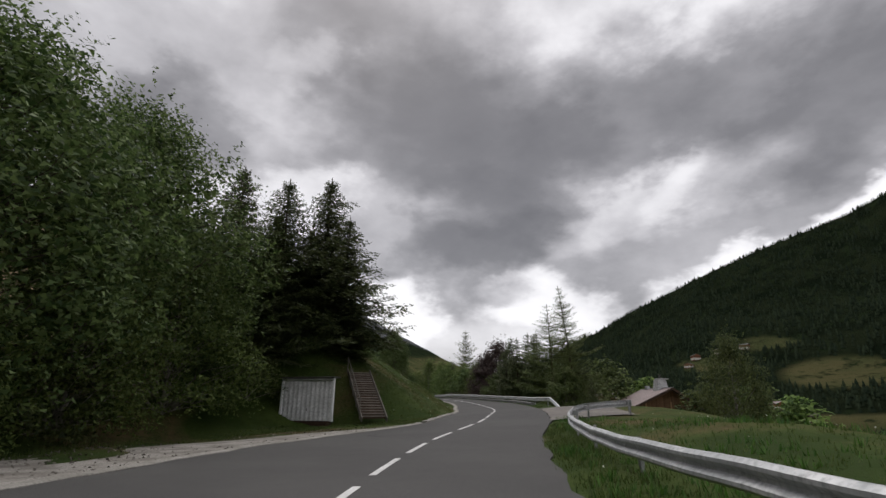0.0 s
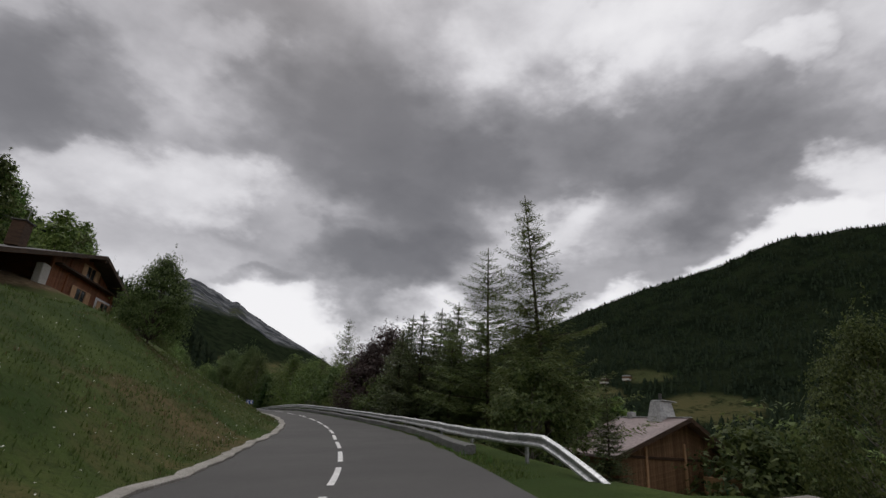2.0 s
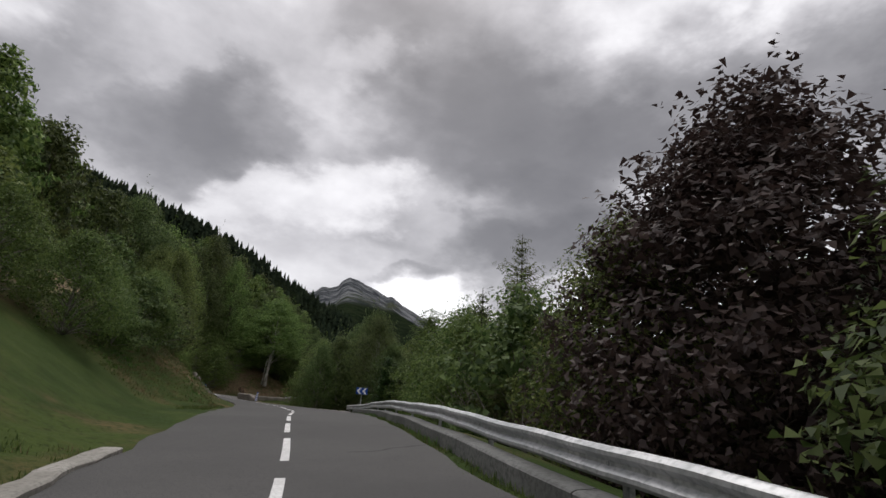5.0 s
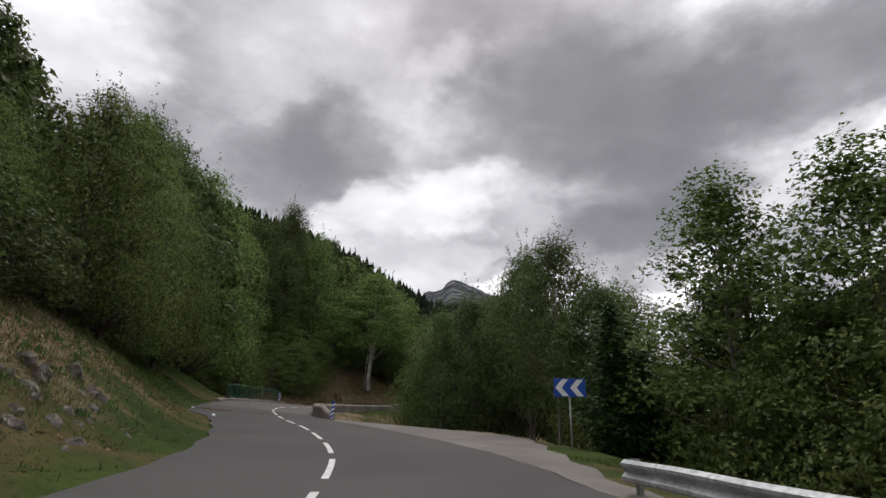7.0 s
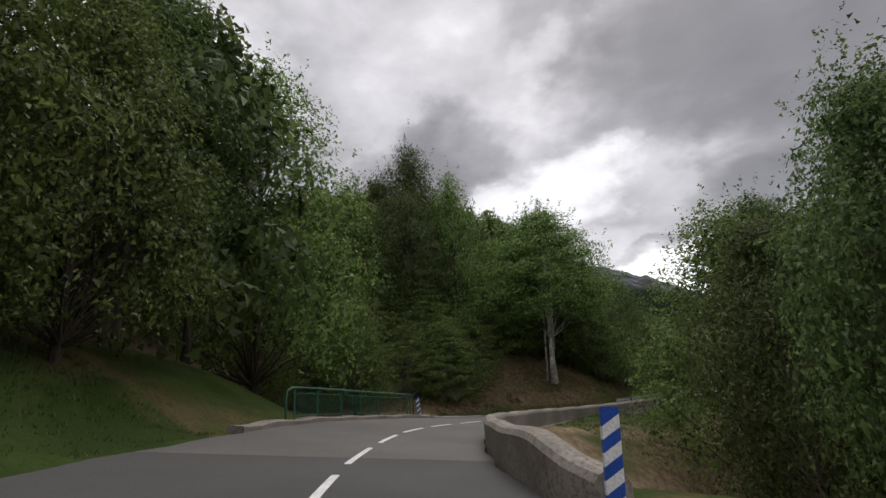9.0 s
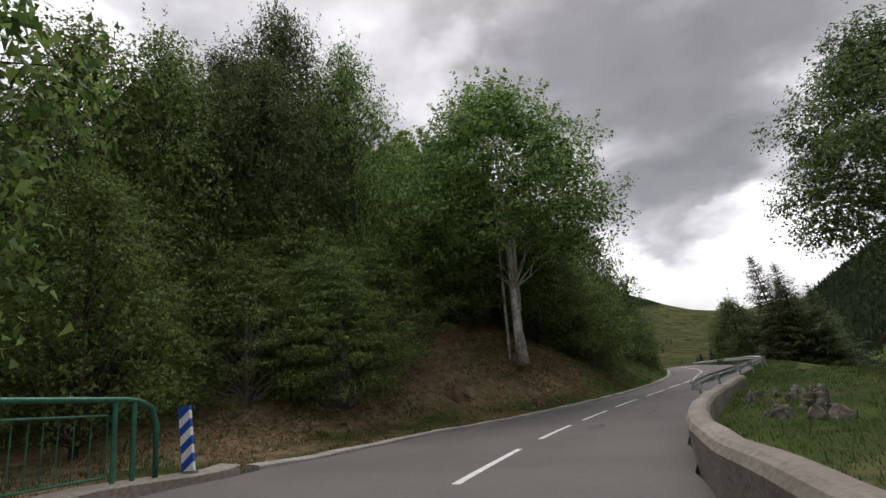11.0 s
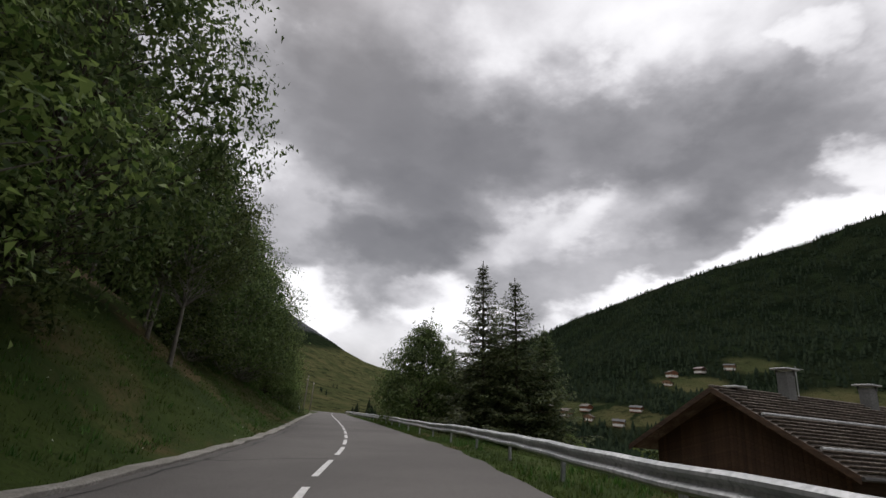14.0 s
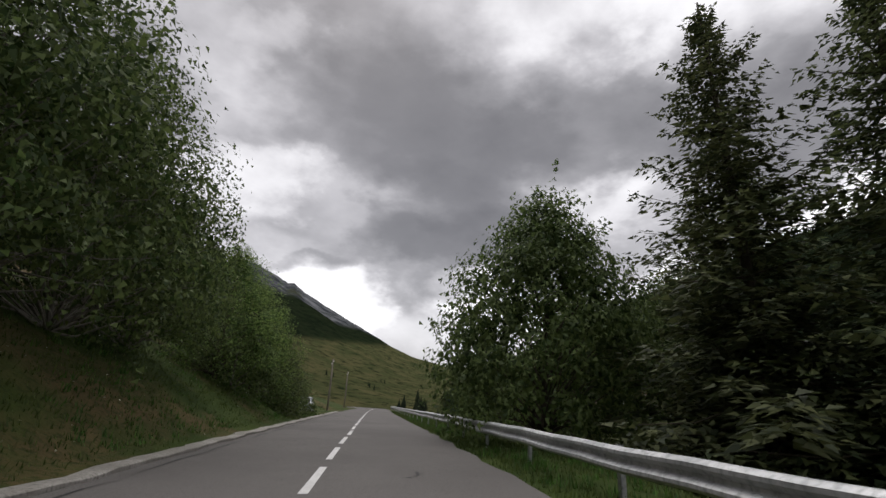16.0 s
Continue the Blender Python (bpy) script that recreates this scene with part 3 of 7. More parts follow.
def ground_height(x, y):
    x, y = np.atleast_1d(np.asarray(x, float)), np.atleast_1d(np.asarray(y, float))
    u, d, i = to_plan(x, y)
    wl, wr = table(LEFT_W, u), table(RIGHT_W, u)
    dd = np.clip(d, -wl - 6, wr + 6)
    base = LINE_Z[i] + LINE_B[i] * dd
    a = np.maximum(-d - wl, 0)
    b = np.maximum(d - wr, 0)
    # left: shelf, bank, hillside
    sl, st, bk, ri = table(SHELF_L, u), table(STEEP_L, u), table(BANK_L, u), table(RISE_L, u)
    p = np.maximum(a - sl, 0)
    steep = np.minimum(p * st, bk)
    rest = np.maximum(p - bk / st, 0)
    up = steep + np.minimum(rest, 260) * ri + np.maximum(rest - 260, 0) * 0.12
    soft = np.clip(p / 2.5, 0, 1)
    up = up * (0.6 + 0.4 * soft)
    # the gully of the stream above the bridge
    gx, gy = -35.0, 148.0
    ax, ay = -math.sin(radians(66)), math.cos(radians(66))
    along = (x - gx) * ax + (y - gy) * ay
    side = np.abs((x - gx) * ay - (y - gy) * ax)
    gully = np.clip((along - 1) / 6, 0, 1) * np.exp(-((side / (7 + 0.1 * np.maximum(along, 0))) ** 2)) * (d < 0)
    up = up * (1 - 0.75 * gully) - 1.6 * gully * np.clip(1 - along / 40, 0, 1)
    # right: verge, slope to the valley
    sr, dr = table(SHELF_R, u), table(DROP_R, u)
    q = np.maximum(b - sr, 0)
    shelf = np.minimum(b, sr)
    down = -0.04 * np.maximum(shelf - 2, 0) - q * dr * np.clip(0.45 + q / 10, 0, 1)
    mound = 0.75 * np.exp(-(((u - 12) / 11) ** 2)) * np.exp(-(((b - 5.5) / 3.2) ** 2)) * (d > 0)
    z = np.where(d < 0, base + up, base + down + mound)
    rough = np.clip((np.maximum(a, b) - 1) / 6, 0, 1)
    z = z + rough * (0.16 * wave(x, y, 3.1) + 0.5 * np.clip((np.maximum(a, b) - 12) / 30, 0, 1) * wave(x, y, 11.0, 1.0))
    z = np.where(d < 0, z, np.maximum(z, VALLEY + 1.5 * wave(x, y, 40.0, 2.0)))
    # under the carriageway
    under = np.clip(1 - np.maximum(a, b) / 0.35, 0, 1)
    return z - 0.09 * under - 0.02


def gz(x, y):
    return float(ground_height(x, y)[0])


def on_ground(u, d, sink=0.0):
    p = at(u, d)
    return Vector((p.x, p.y, gz(p.x, p.y) - sink))


def spread(lo, hi, step, out, grow=1.22):
    """Grid lines: even between lo and hi, then ever wider out to -out and out."""
    mid = list(np.arange(lo, hi + step / 2, step))
    left, right, w, v = [], [], step, step
    while (left[-1] if left else lo) > -out:
        w *= grow
        left.append((left[-1] if left else lo) - w)
    while (right[-1] if right else mid[-1]) < out:
        v *= grow
        right.append((right[-1] if right else mid[-1]) + v)
    return np.array(left[::-1] + mid + right)


gx, gy = spread(-75, 45, 1.25, 2600), spread(-45, 300, 1.25, 2600)
GX, GY = np.meshgrid(gx, gy)
flat_x, flat_y = GX.ravel(), GY.ravel()
GZ = ground_height(flat_x, flat_y)
nx, ny = len(gx), len(gy)
idx = np.arange(nx * ny).reshape(ny, nx)
quads = np.stack([idx[:-1, :-1], idx[:-1, 1:], idx[1:, 1:], idx[1:, :-1]], -1).reshape(-1, 4)
ground_mesh = np_mesh("ground", np.stack([flat_x, flat_y, GZ], -1), quads, M["ground"], smooth=True)
PU, PD, PI = to_plan(flat_x, flat_y)
pa = np.maximum(-PD - table(LEFT_W, PU), 0)
pb = np.maximum(PD - table(RIGHT_W, PU), 0)
# bare earth and leaf litter: under the trees and on the cut bank past the bridge
cut = np.exp(-(((PU - 188) / 11) ** 2)) * (PD < 0) * np.clip((pa - 0.6) / 1.5, 0, 1) * (0.62 + 0.25 * wave(flat_x, flat_y, 0.9, 2.0))
woods = np.clip((pa - np.interp(PU, [-64, 20, 34, 60, 80, 120, 150, 175, 200, 383], [7, 9, 22, 20, 11, 7, 5, 4, 9, 10])) / 3, 0, 1) * (PD < 0)
rocky = np.exp(-(((PU - 128) / 17) ** 4)) * (PD < 0) * np.clip(pa - 1, 0, 1) * (0.54 + 0.22 * wave(flat_x, flat_y, 1.3, 5.0))
rwoods = np.clip((pb - 5) / 3, 0, 1) * (PD > 0) * (PU > 46) * (pb < 26)
stream = np.exp(-(((PU - 156) / 15) ** 4)) * (PD > 0) * np.clip(pb / 0.8, 0, 1) * np.clip((16 - pb) / 4, 0, 1) * (0.6 + 0.28 * wave(flat_x, flat_y, 1.1, 3.0))
verge = np.exp(-(((PU - 172) / 8) ** 4)) * (PD < 0) * np.clip((pa - 0.4) / 0.6, 0, 1) * (0.3 + 0.3 * wave(flat_x, flat_y, 1.0, 6.0))
soil = np.clip(cut + woods + rocky + rwoods + stream + verge, 0, 1)
a_ = ground_mesh.attributes.new("soil", "FLOAT", "POINT")
a_.data.foreach_set("value", soil.astype(np.float32))
field = np.clip((pb - 40) / 25, 0, 1) * (PD > 0) + np.clip((PU - 300) / 30, 0, 1) * np.clip((np.abs(PD) - 12) / 10, 0, 1)
a_ = ground_mesh.attributes.new("field", "FLOAT", "POINT")
a_.data.foreach_set("value", np.clip(field, 0, 1).astype(np.float32))
setting("ground", ground_mesh, "grassy mountainside sloping to a valley", "ground")


# ---- road surface, lay-bys, kerb, marks ----
def strip(u0, u1, left, right, lift, step=1.0, thick=0.0, cols=6):
    """A sheet along the road between two offsets, which may change along it."""
    us = np.linspace(u0, u1, max(2, int((u1 - u0) / step) + 1))
    verts, faces = [], []
    for u in us:
        l, r = left(u), right(u)
        for k in range(cols + 1):
            verts.append(at(u, l + (r - l) * k / cols, lift))
    n = cols + 1
    for i in range(len(us) - 1):
        for k in range(cols):
            faces.append((i * n + k, i * n + k + 1, (i + 1) * n + k + 1, (i + 1) * n + k))
    if thick:
        m = len(verts)
        verts += [v - Vector((0, 0, thick)) for v in verts]
        ring = [i * n for i in range(len(us))] + [(len(us) - 1) * n + k for k in range(1, n)] + [i * n + n - 1 for i in range(len(us) - 2, -1, -1)] + list(range(n - 2, 0, -1))
        for i, p in enumerate(ring):
            q = ring[(i + 1) % len(ring)]
            faces.append((p, p + m, q + m, q))
    b = Buf()
    b.add(verts, faces)
    return b


SEAM = 146.0
ragged = lambda u: 0.05 * math.sin(u * 1.7) + 0.04 * math.sin(u * 4.3 + 1)  # noqa: E731
wl_at = lambda u: -float(table(LEFT_W, u)) - ragged(u)  # noqa: E731
wr_at = lambda u: float(table(RIGHT_W, u)) + ragged(u + 50)  # noqa: E731
road = setting("road", strip(-64, SEAM, wl_at, wr_at, 0.0, 1.0, 0.25).mesh("road", M["road"]), "grey asphalt mountain road with a dashed middle line", "road")
road_far = setting("road", strip(SEAM + 0.012, 382, wl_at, wr_at, 0.0, 1.0, 0.25).mesh("road", M["road_old"]), "older paler asphalt road with cracks", "road")

# dashes of the middle line: at these stations the count of dashes is known
MARKS = [(-47, -12), (1.5, 0), (17.5, 4), (53.6, 13), (70.1, 17), (120.4, 29), (140.6, 34), (149.4, 36), (165.9, 40), (171.7, 41), (189.6, 45), (211.3, 50), (230.6, 55), (370, 91)]
MIDDLE = [(50, 0.0), (55, -0.12), (60, -0.18), (65, -0.05), (70, 0.15), (76, 0.34), (84, 0.25), (94, 0.0), (104, -0.1), (113, -0.22), (120, -0.1), (128, 0.0), (160, 0.1), (168, 0.25), (176, 0.22), (184, 0.06), (190, 0.02), (195, 0.12), (198, 0.18), (203, 0.08), (207, 0.0)]
for k in range(-12, 91):
    u0 = float(np.interp(k, [r[1] for r in MARKS], [r[0] for r in MARKS]))
    u1 = float(np.interp(k + 1, [r[1] for r in MARKS], [r[0] for r in MARKS]))
    length = (u1 - u0) * 0.69
    wob = 0.012 * math.sin(k * 2.3)
    b = strip(u0, u0 + length, lambda u: -0.065 + wob + float(table(MIDDLE, u)), lambda u: 0.065 + wob + float(table(MIDDLE, u)), 0.006, 0.5, 0.004, cols=1)
    part("dash", b.mesh("dash", M["paint"]), road if u0 < SEAM else road_far)

# paved lay-by on the outside of the bend, drive down to the houses, gravel by the garage
setting("layby", strip(112, 141.5, lambda u: wr_at(u) + 0.012, lambda u: float(np.interp(u, [112, 117, 121, 126, 132, 138, 141.5], [4.4, 5.2, 6.4, 8.8, 11.0, 12.4, 12.8])) + 0.15 * math.sin(u * 2.1), 0.004, 0.7, 0.2).mesh("layby", M["layby"]), "pale gravelly asphalt lay-by beside the road", "lay-by")


def drive():
    us = np.linspace(25.5, 38.5, 14)
    verts, faces, n = [], [], 8
    for u in us:
        for k in range(n):
            d = wr_at(u) + 0.012 + k * 0.6
            p = at(u + (d - 3.4) * 0.25, d, 0.004)
            if k > 10:
                p.z = p.z - 0.02 * (k - 10) ** 1.3 * 0.6
            p.z = max(p.z, gz(p.x, p.y) + 0.05)
            verts.append(p)
    for i in range(len(us) - 1):
        for k in range(n - 1):
            faces.append((i * n + k, i * n + k + 1, (i + 1) * n + k + 1, (i + 1) * n + k))
    b = Buf()
    b.add(verts, faces)
    return b


setting("driveway", drive().mesh("driveway", M["layby"]), "pale gravelly driveway falling towards the chalets", "driveway")
setting("gravel_verge", strip(-40, 25, lambda u: -float(table(LEFT_W, u)) - float(np.interp(u, [-40, 8, 16, 22, 25], [5.0, 4.6, 3.6, 1.8, 0.4])) - 0.25 * math.sin(u * 1.3), lambda u: wl_at(u) - 0.3, 0.012, 0.8, 0.1).mesh("gravel_verge", M["gravel"]), "loose gravel parking strip beside the road", "gravel")


def kerb_sheet(u0, u1, wide, high, gap=0.004):
    us = np.arange(u0, u1, 0.5)
    rings = []
    for u in us:
        j = 0.03 * math.sin(u * 2.9) + 0.02 * math.sin(u * 7.1)
        l = wl_at(u) - gap
        h = high * (0.8 + 0.3 * math.sin(u * 1.1) ** 2)
        w = wide + j
        rings.append([at(u, l, -0.1), at(u, l, h - 0.02), at(u, l - 0.03, h), at(u, l - w + 0.03, h + 0.01), at(u, l - w, h - 0.03), at(u, l - w, -0.2)])
    return Buf().sweep(rings)


setting("kerb", kerb_sheet(-40, 27, 0.3, 0.035).mesh("kerb", M["kerb"]), "flat worn concrete edge of the gravel strip", "kerb")
setting("kerb", kerb_sheet(27.2, 84, 0.34, 0.07).mesh("kerb", M["kerb"]), "low worn concrete kerb along the grass bank", "kerb")
setting("kerb", kerb_sheet(167, 283, 0.36, 0.08).mesh("kerb", M["kerb"]), "low pale concrete kerb and gutter along the bank", "kerb")
setting("kerb", kerb_sheet(150.5, 166.6, 0.5, 0.17).mesh("kerb", M["concrete"]), "raised concrete edge of the bridge deck", "kerb")

# iron drain cover and seam by the bridge
du, dd_ = 140.9, -3.55
drain = thing("drain_cover", at(du, dd_, 0.0), "rusty iron drain grating set in the asphalt", "drain cover")
flat_n = (at(du, dd_ + 1) - at(du, dd_)).cross(at(du + 1, dd_) - at(du, dd_)).normalized()
if flat_n.z < 0:
    flat_n = -flat_n
flat_x = (Vector((1.0, 0.06, 0.0)) - flat_n * flat_n.dot(Vector((1.0, 0.06, 0.0)))).normalized()
flat_y = flat_n.cross(flat_x)
drain.matrix_basis = Matrix.Translation(at(du, dd_, 0.004)) @ Matrix((flat_x, flat_y, flat_n)).transposed().to_4x4()
b = Buf()
for k in range(13):
    b.box(1.7, 0.05, 0.02, (0, -0.42 + 0.07 * k, 0.004), bevel=0.006)
part("grating", b.mesh("grating", M["rust"]), drain)
part("frame", Buf().box(1.8, 0.05, 0.024, (0, -0.49, 0.004)).box(1.8, 0.05, 0.024, (0, 0.49, 0.004)).box(0.05, 1.02, 0.022, (-0.9, 0, 0.004)).box(0.05, 1.02, 0.022, (0.9, 0, 0.004)).mesh("frame", M["rust"]), drain)


for u0, u1, d0 in ((140.8, 141.6, -4.75), (135.4, 136.9, -3.5)):
    part("edge_mark", strip(u0, u1, lambda u: d0 - 0.07, lambda u: d0 + 0.07, 0.006, 0.4, 0.004, cols=1).mesh("edge_mark", M["paint"]), road, "short worn white edge mark")
# dark sealed joint where the bridge's asphalt begins
joint = Buf()
prev = [at(141.0 + (138.7 - 141.0) * w + 0.05 * math.sin(9 * w), -2.8 + 5.7 * w, 0.005) for w in np.linspace(0, 1, 14)]
joint.add([q for p in prev for q in (p, p + Vector((0.02, 0.045, 0.002)))], [(2 * i, 2 * i + 2, 2 * i + 3, 2 * i + 1) for i in range(13)])
part("joint", joint.mesh("joint", M["tar"]), road, "dark sealed joint across the asphalt")

part("gutter_joint", strip(186, 272, lambda u: wl_at(u) + 0.3 + 0.02 * math.sin(u * 0.9), lambda u: wl_at(u) + 0.345 + 0.03 * math.sin(u * 1.7), 0.005, 0.8, cols=1).mesh("gutter_joint", M["tar"]), road_far, "dark joint along the gutter")


def crack(u_d, wide, seed, where):
    """A wandering tar-dark crack through the given places of the road."""
    r = np.random.default_rng(seed)
    rows_ = []
    for (u0, d0), (u1, d1) in zip(u_d, u_d[1:]):
        m = max(3, int(math.hypot(u1 - u0, d1 - d0) / 0.22))
        for w in np.linspace(0, 1, m, endpoint=False):
            rows_.append((u0 + (u1 - u0) * w + r.normal() * 0.05, d0 + (d1 - d0) * w + r.normal() * 0.06))
    c = Buf()
    vs = []
    for u, d in rows_:
        h = wide * r.uniform(0.4, 1.3)
        vs += [at(u, d - h, 0.005), at(u, d + h, 0.005)]
    c.add(vs, [(2 * i, 2 * i + 1, 2 * i + 3, 2 * i + 2) for i in range(len(rows_) - 1)])
    part("crack", c.mesh("crack", M["tar"]), where, "dark crack in the asphalt")


crack([(104.0, 1.5), (106.5, 1.85), (109.0, 2.2), (112.9, 2.5)], 0.03, 1, road)
crack([(109.0, 2.2), (110.0, 2.6), (111.3, 2.95)], 0.025, 2, road)
crack([(106.6, 1.9), (108.0, 1.7), (110.6, 2.0)], 0.02, 3, road)
for n_, (u, d) in enumerate(((181.5, 0.6), (183.2, 1.7), (184.6, 0.75), (186.2, 0.95), (185.4, 1.95), (174.0, 1.2), (177.5, 2.2), (232.4, 1.6))):
    crack([(u - 0.5, d - 0.15), (u, d + 0.1), (u + 0.6, d - 0.05)], 0.035, 10 + n_, road_far)
    crack([(u - 0.2, d - 0.25), (u + 0.15, d + 0.3)], 0.03, 30 + n_, road_far)


# ---- guard rails, parapet, railing, markers, sign ----
BEAM = [(0.0, 0.16), (-0.03, 0.155), (-0.085, 0.115), (-0.085, 0.075), (-0.015, 0.02), (-0.015, -0.02), (-0.085, -0.075), (-0.085, -0.115), (-0.03, -0.155), (0.0, -0.16), (0.0, -0.15), (-0.022, -0.145), (-0.07, -0.11), (-0.07, -0.08), (0.0, -0.025), (0.0, 0.025), (-0.07, 0.08), (-0.07, 0.11), (-0.022, 0.145), (0.0, 0.15)]


def guard_rail(path, label, spacing=4.0, high=0.62, ramps=(0.0, 0.0)):
    """path: list of places at the road's level, in order; the beam faces to the left of the way."""
    pts = [Vector(p) for p in path]
    cum = [0.0]
    for p, q in zip(pts, pts[1:]):
        cum.append(cum[-1] + (q - p).length)

    def where(s):
        k = max(0, min(len(pts) - 2, int(np.searchsorted(cum, s) - 1)))
        w = (s - cum[k]) / max(cum[k + 1] - cum[k], 1e-6)
        p = pts[k].lerp(pts[k + 1], w)
        d0 = (pts[min(k + 1, len(pts) - 1)] - pts[max(k - 1, 0)]).normalized()
        d1 = (pts[min(k + 2, len(pts) - 1)] - pts[k]).normalized()
        d = d0.lerp(d1, w).normalized()
        return p, d, Vector((d.y, -d.x, 0)).normalized()

    total = cum[-1]

    def sunk(s):
        """How far the beam has come down at s, where its ends run into the ground."""
        low = 0.0
        if ramps[0]:
            low = max(low, (1 - s / ramps[0]) * (high + 0.1))
        if ramps[1]:
            low = max(low, (1 - (total - s) / ramps[1]) * (high + 0.1))
        return low

    root = thing("guard_rail", pts[0], label, "guard rail", "guard rails along the road")
    count = max(1, round(total / spacing))
    for k in range(count):
        s0, s1 = total * k / count, min(total, total * (k + 1) / count + 0.15)
        rings = []
        for s in np.linspace(s0, s1, 7):
            p, d, n = where(s)
            out = 0.006 * (k % 2)
            dip = 0.012 * math.sin(s * 0.7) + 0.008 * math.sin(s * 2.3)
            rings.append([p + n * (x - out) + Vector((0, 0, high + z + dip - sunk(s))) - root.location for x, z in BEAM])
        part("beam", Buf().sweep(rings).mesh("beam", M["steel"], smooth=False), root)
    for k in range(count + 1):
        s = total * k / count
        if sunk(s) > 0.3:
            continue
        p, d, n = where(min(s, total - 0.01))
        turn = Matrix.Translation(p - root.location) @ Matrix.Rotation(math.atan2(d.y, d.x) + 0.03 * math.sin(k * 5.1), 4, "Z") @ Matrix.Rotation(0.03 * math.sin(k * 3.7), 4, "X")
        b = Buf()
        b.box(0.1, 0.012, 1.35, (0, -0.16, 0.08), turn)
        b.box(0.012, 0.06, 1.35, (-0.05, -0.19, 0.08), turn)
        b.box(0.012, 0.06, 1.35, (0.05, -0.19, 0.08), turn)
        b.box(0.09, 0.14, 0.18, (0, -0.075, high), turn, bevel=0.01)
        post = part("post", b.mesh("post", M["post"]), root)
        bolt = Buf().box(0.04, 0.02, 0.04, (0, 0.03, high), turn, bevel=0.008)
        part("bolt", bolt.mesh("bolt", M["post"]), post)
    for s, sign in ((0.0, -1), (total, 1)):
        if sunk(s) > 0.1:
            continue
        p, d, n = where(min(max(s, 0.01), total - 0.01))
        rings = []
        for k in range(7):
            w = k / 6 * math.pi * 0.8
            c = p + d * sign * (0.15 * math.sin(w)) + n * (0.15 * (1 - math.cos(w))) - root.location
            rings.append([c + n * (-0.01) + Vector((0, 0, high + z)) for z in (0.155, -0.155)] + [c + n * 0.004 + Vector((0, 0, high + z)) for z in (-0.155, 0.155)])
        part("end_piece", Buf().sweep(rings).mesh("end_piece", M["steel"]), root)
    return root


off = lambda u: float(table(RIGHT_W, u)) + 0.62  # noqa: E731
rail_near = [at(u, h=-0.1, d=float(np.interp(u, [-50, 8, 16, 21, 23.5, 25.5, 27, 27.8], [4.4, 4.4, 4.5, 4.5, 4.6, 5.0, 5.7, 6.5]))) for u in (*np.arange(-50, 20, 2.0), *np.arange(20, 27, 0.8), 27.3, 27.8)] + [at(28.2, 7.4, -0.1)]
guard_rail(rail_near, "galvanised steel guard rail bending round into the driveway")
rail_mid = [at(u, off(u) + float(np.interp(u, [41, 45, 50, 106, 114], [1.3, 0.6, 0, 0, -0.35])), float(np.interp(u, [104, 114], [-0.2, -0.36]))) for u in np.arange(41.0, 114.6, 1.5)]
guard_rail(rail_mid, "galvanised steel guard rail standing behind a low concrete wall", high=0.7, ramps=(2.6, 0.0))
rail_far = [at(u, float(np.interp(u, [179, 184, 190, 196], [3.3, 3.42, 3.75, 4.3])) if u < 196 else off(u) + 0.1, -0.09) for u in np.arange(179.4, 330, 1.5)]
guard_rail(rail_far, "long galvanised steel guard rail on posts above the valley")


def wall_sweep(u0, u1, inner, wide, high, step=0.6, low=-0.6, round_=0.08):
    rings = []
    for u in np.linspace(u0, u1, max(2, round((u1 - u0) / step) + 1)):
        d = inner(u)
        h = high(u)
        rings.append([at(u, d, low), at(u, d - 0.015, h - round_), at(u, d + round_ * 0.35, h - round_ * 0.3), at(u, d + round_, h), at(u, d + wide - round_, h + 0.01), at(u, d + wide - round_ * 0.35, h - round_ * 0.3), at(u, d + wide, h - round_), at(u, d + wide, low - 1.2)])
    return Buf().sweep(rings)


low_wall = thing("low_wall", at(47, 4.0), "low grey concrete wall under the guard rail", "wall")
for k in range(16):
    u0 = 46.5 + 4.1 * k
    b = wall_sweep(u0, u0 + 4.07, lambda u: off(u) + 0.02 - 0.34, 0.3, lambda u: 0.24 + 0.015 * math.sin(u), 0.8, round_=0.03)
    b.v = [tuple(Vector(p) - low_wall.location) for p in b.v]
    part("block", b.mesh("block", M["concrete_grey"]), low_wall)

parapet = thing("parapet", at(142, 3.3), "curved weathered concrete parapet of the small bridge", "parapet")
PARAPET = [(140.85, 3.3), (141.4, 3.05), (142.2, 2.93), (146, 2.9), (155, 3.06), (162, 3.42), (168.5, 3.62), (173, 3.79), (180, 3.94), (186, 4.1)]
bow = lambda u: float(table(PARAPET, u))  # noqa: E731
for k, (u0, u1) in enumerate([(140.85, 147.35), (147.35, 155.45), (155.45, 163.55), (163.55, 171.65), (171.65, 178.2), (178.2, 184.4)]):
    b = wall_sweep(u0, u1, bow, 0.42, lambda u: (float(np.interp(u, [164, 172, 181], [0.78, 0.62, 0.42])) + 0.02 * math.sin(u * 1.9)) * min(1.0, 0.55 + 0.45 * (u - 140.85) / 1.3), 0.45, round_=0.13)
    b.v = [tuple(Vector(p) - parapet.location) for p in b.v]
    part("wall_section", b.mesh("wall_section", M["concrete"], smooth=False), parapet)


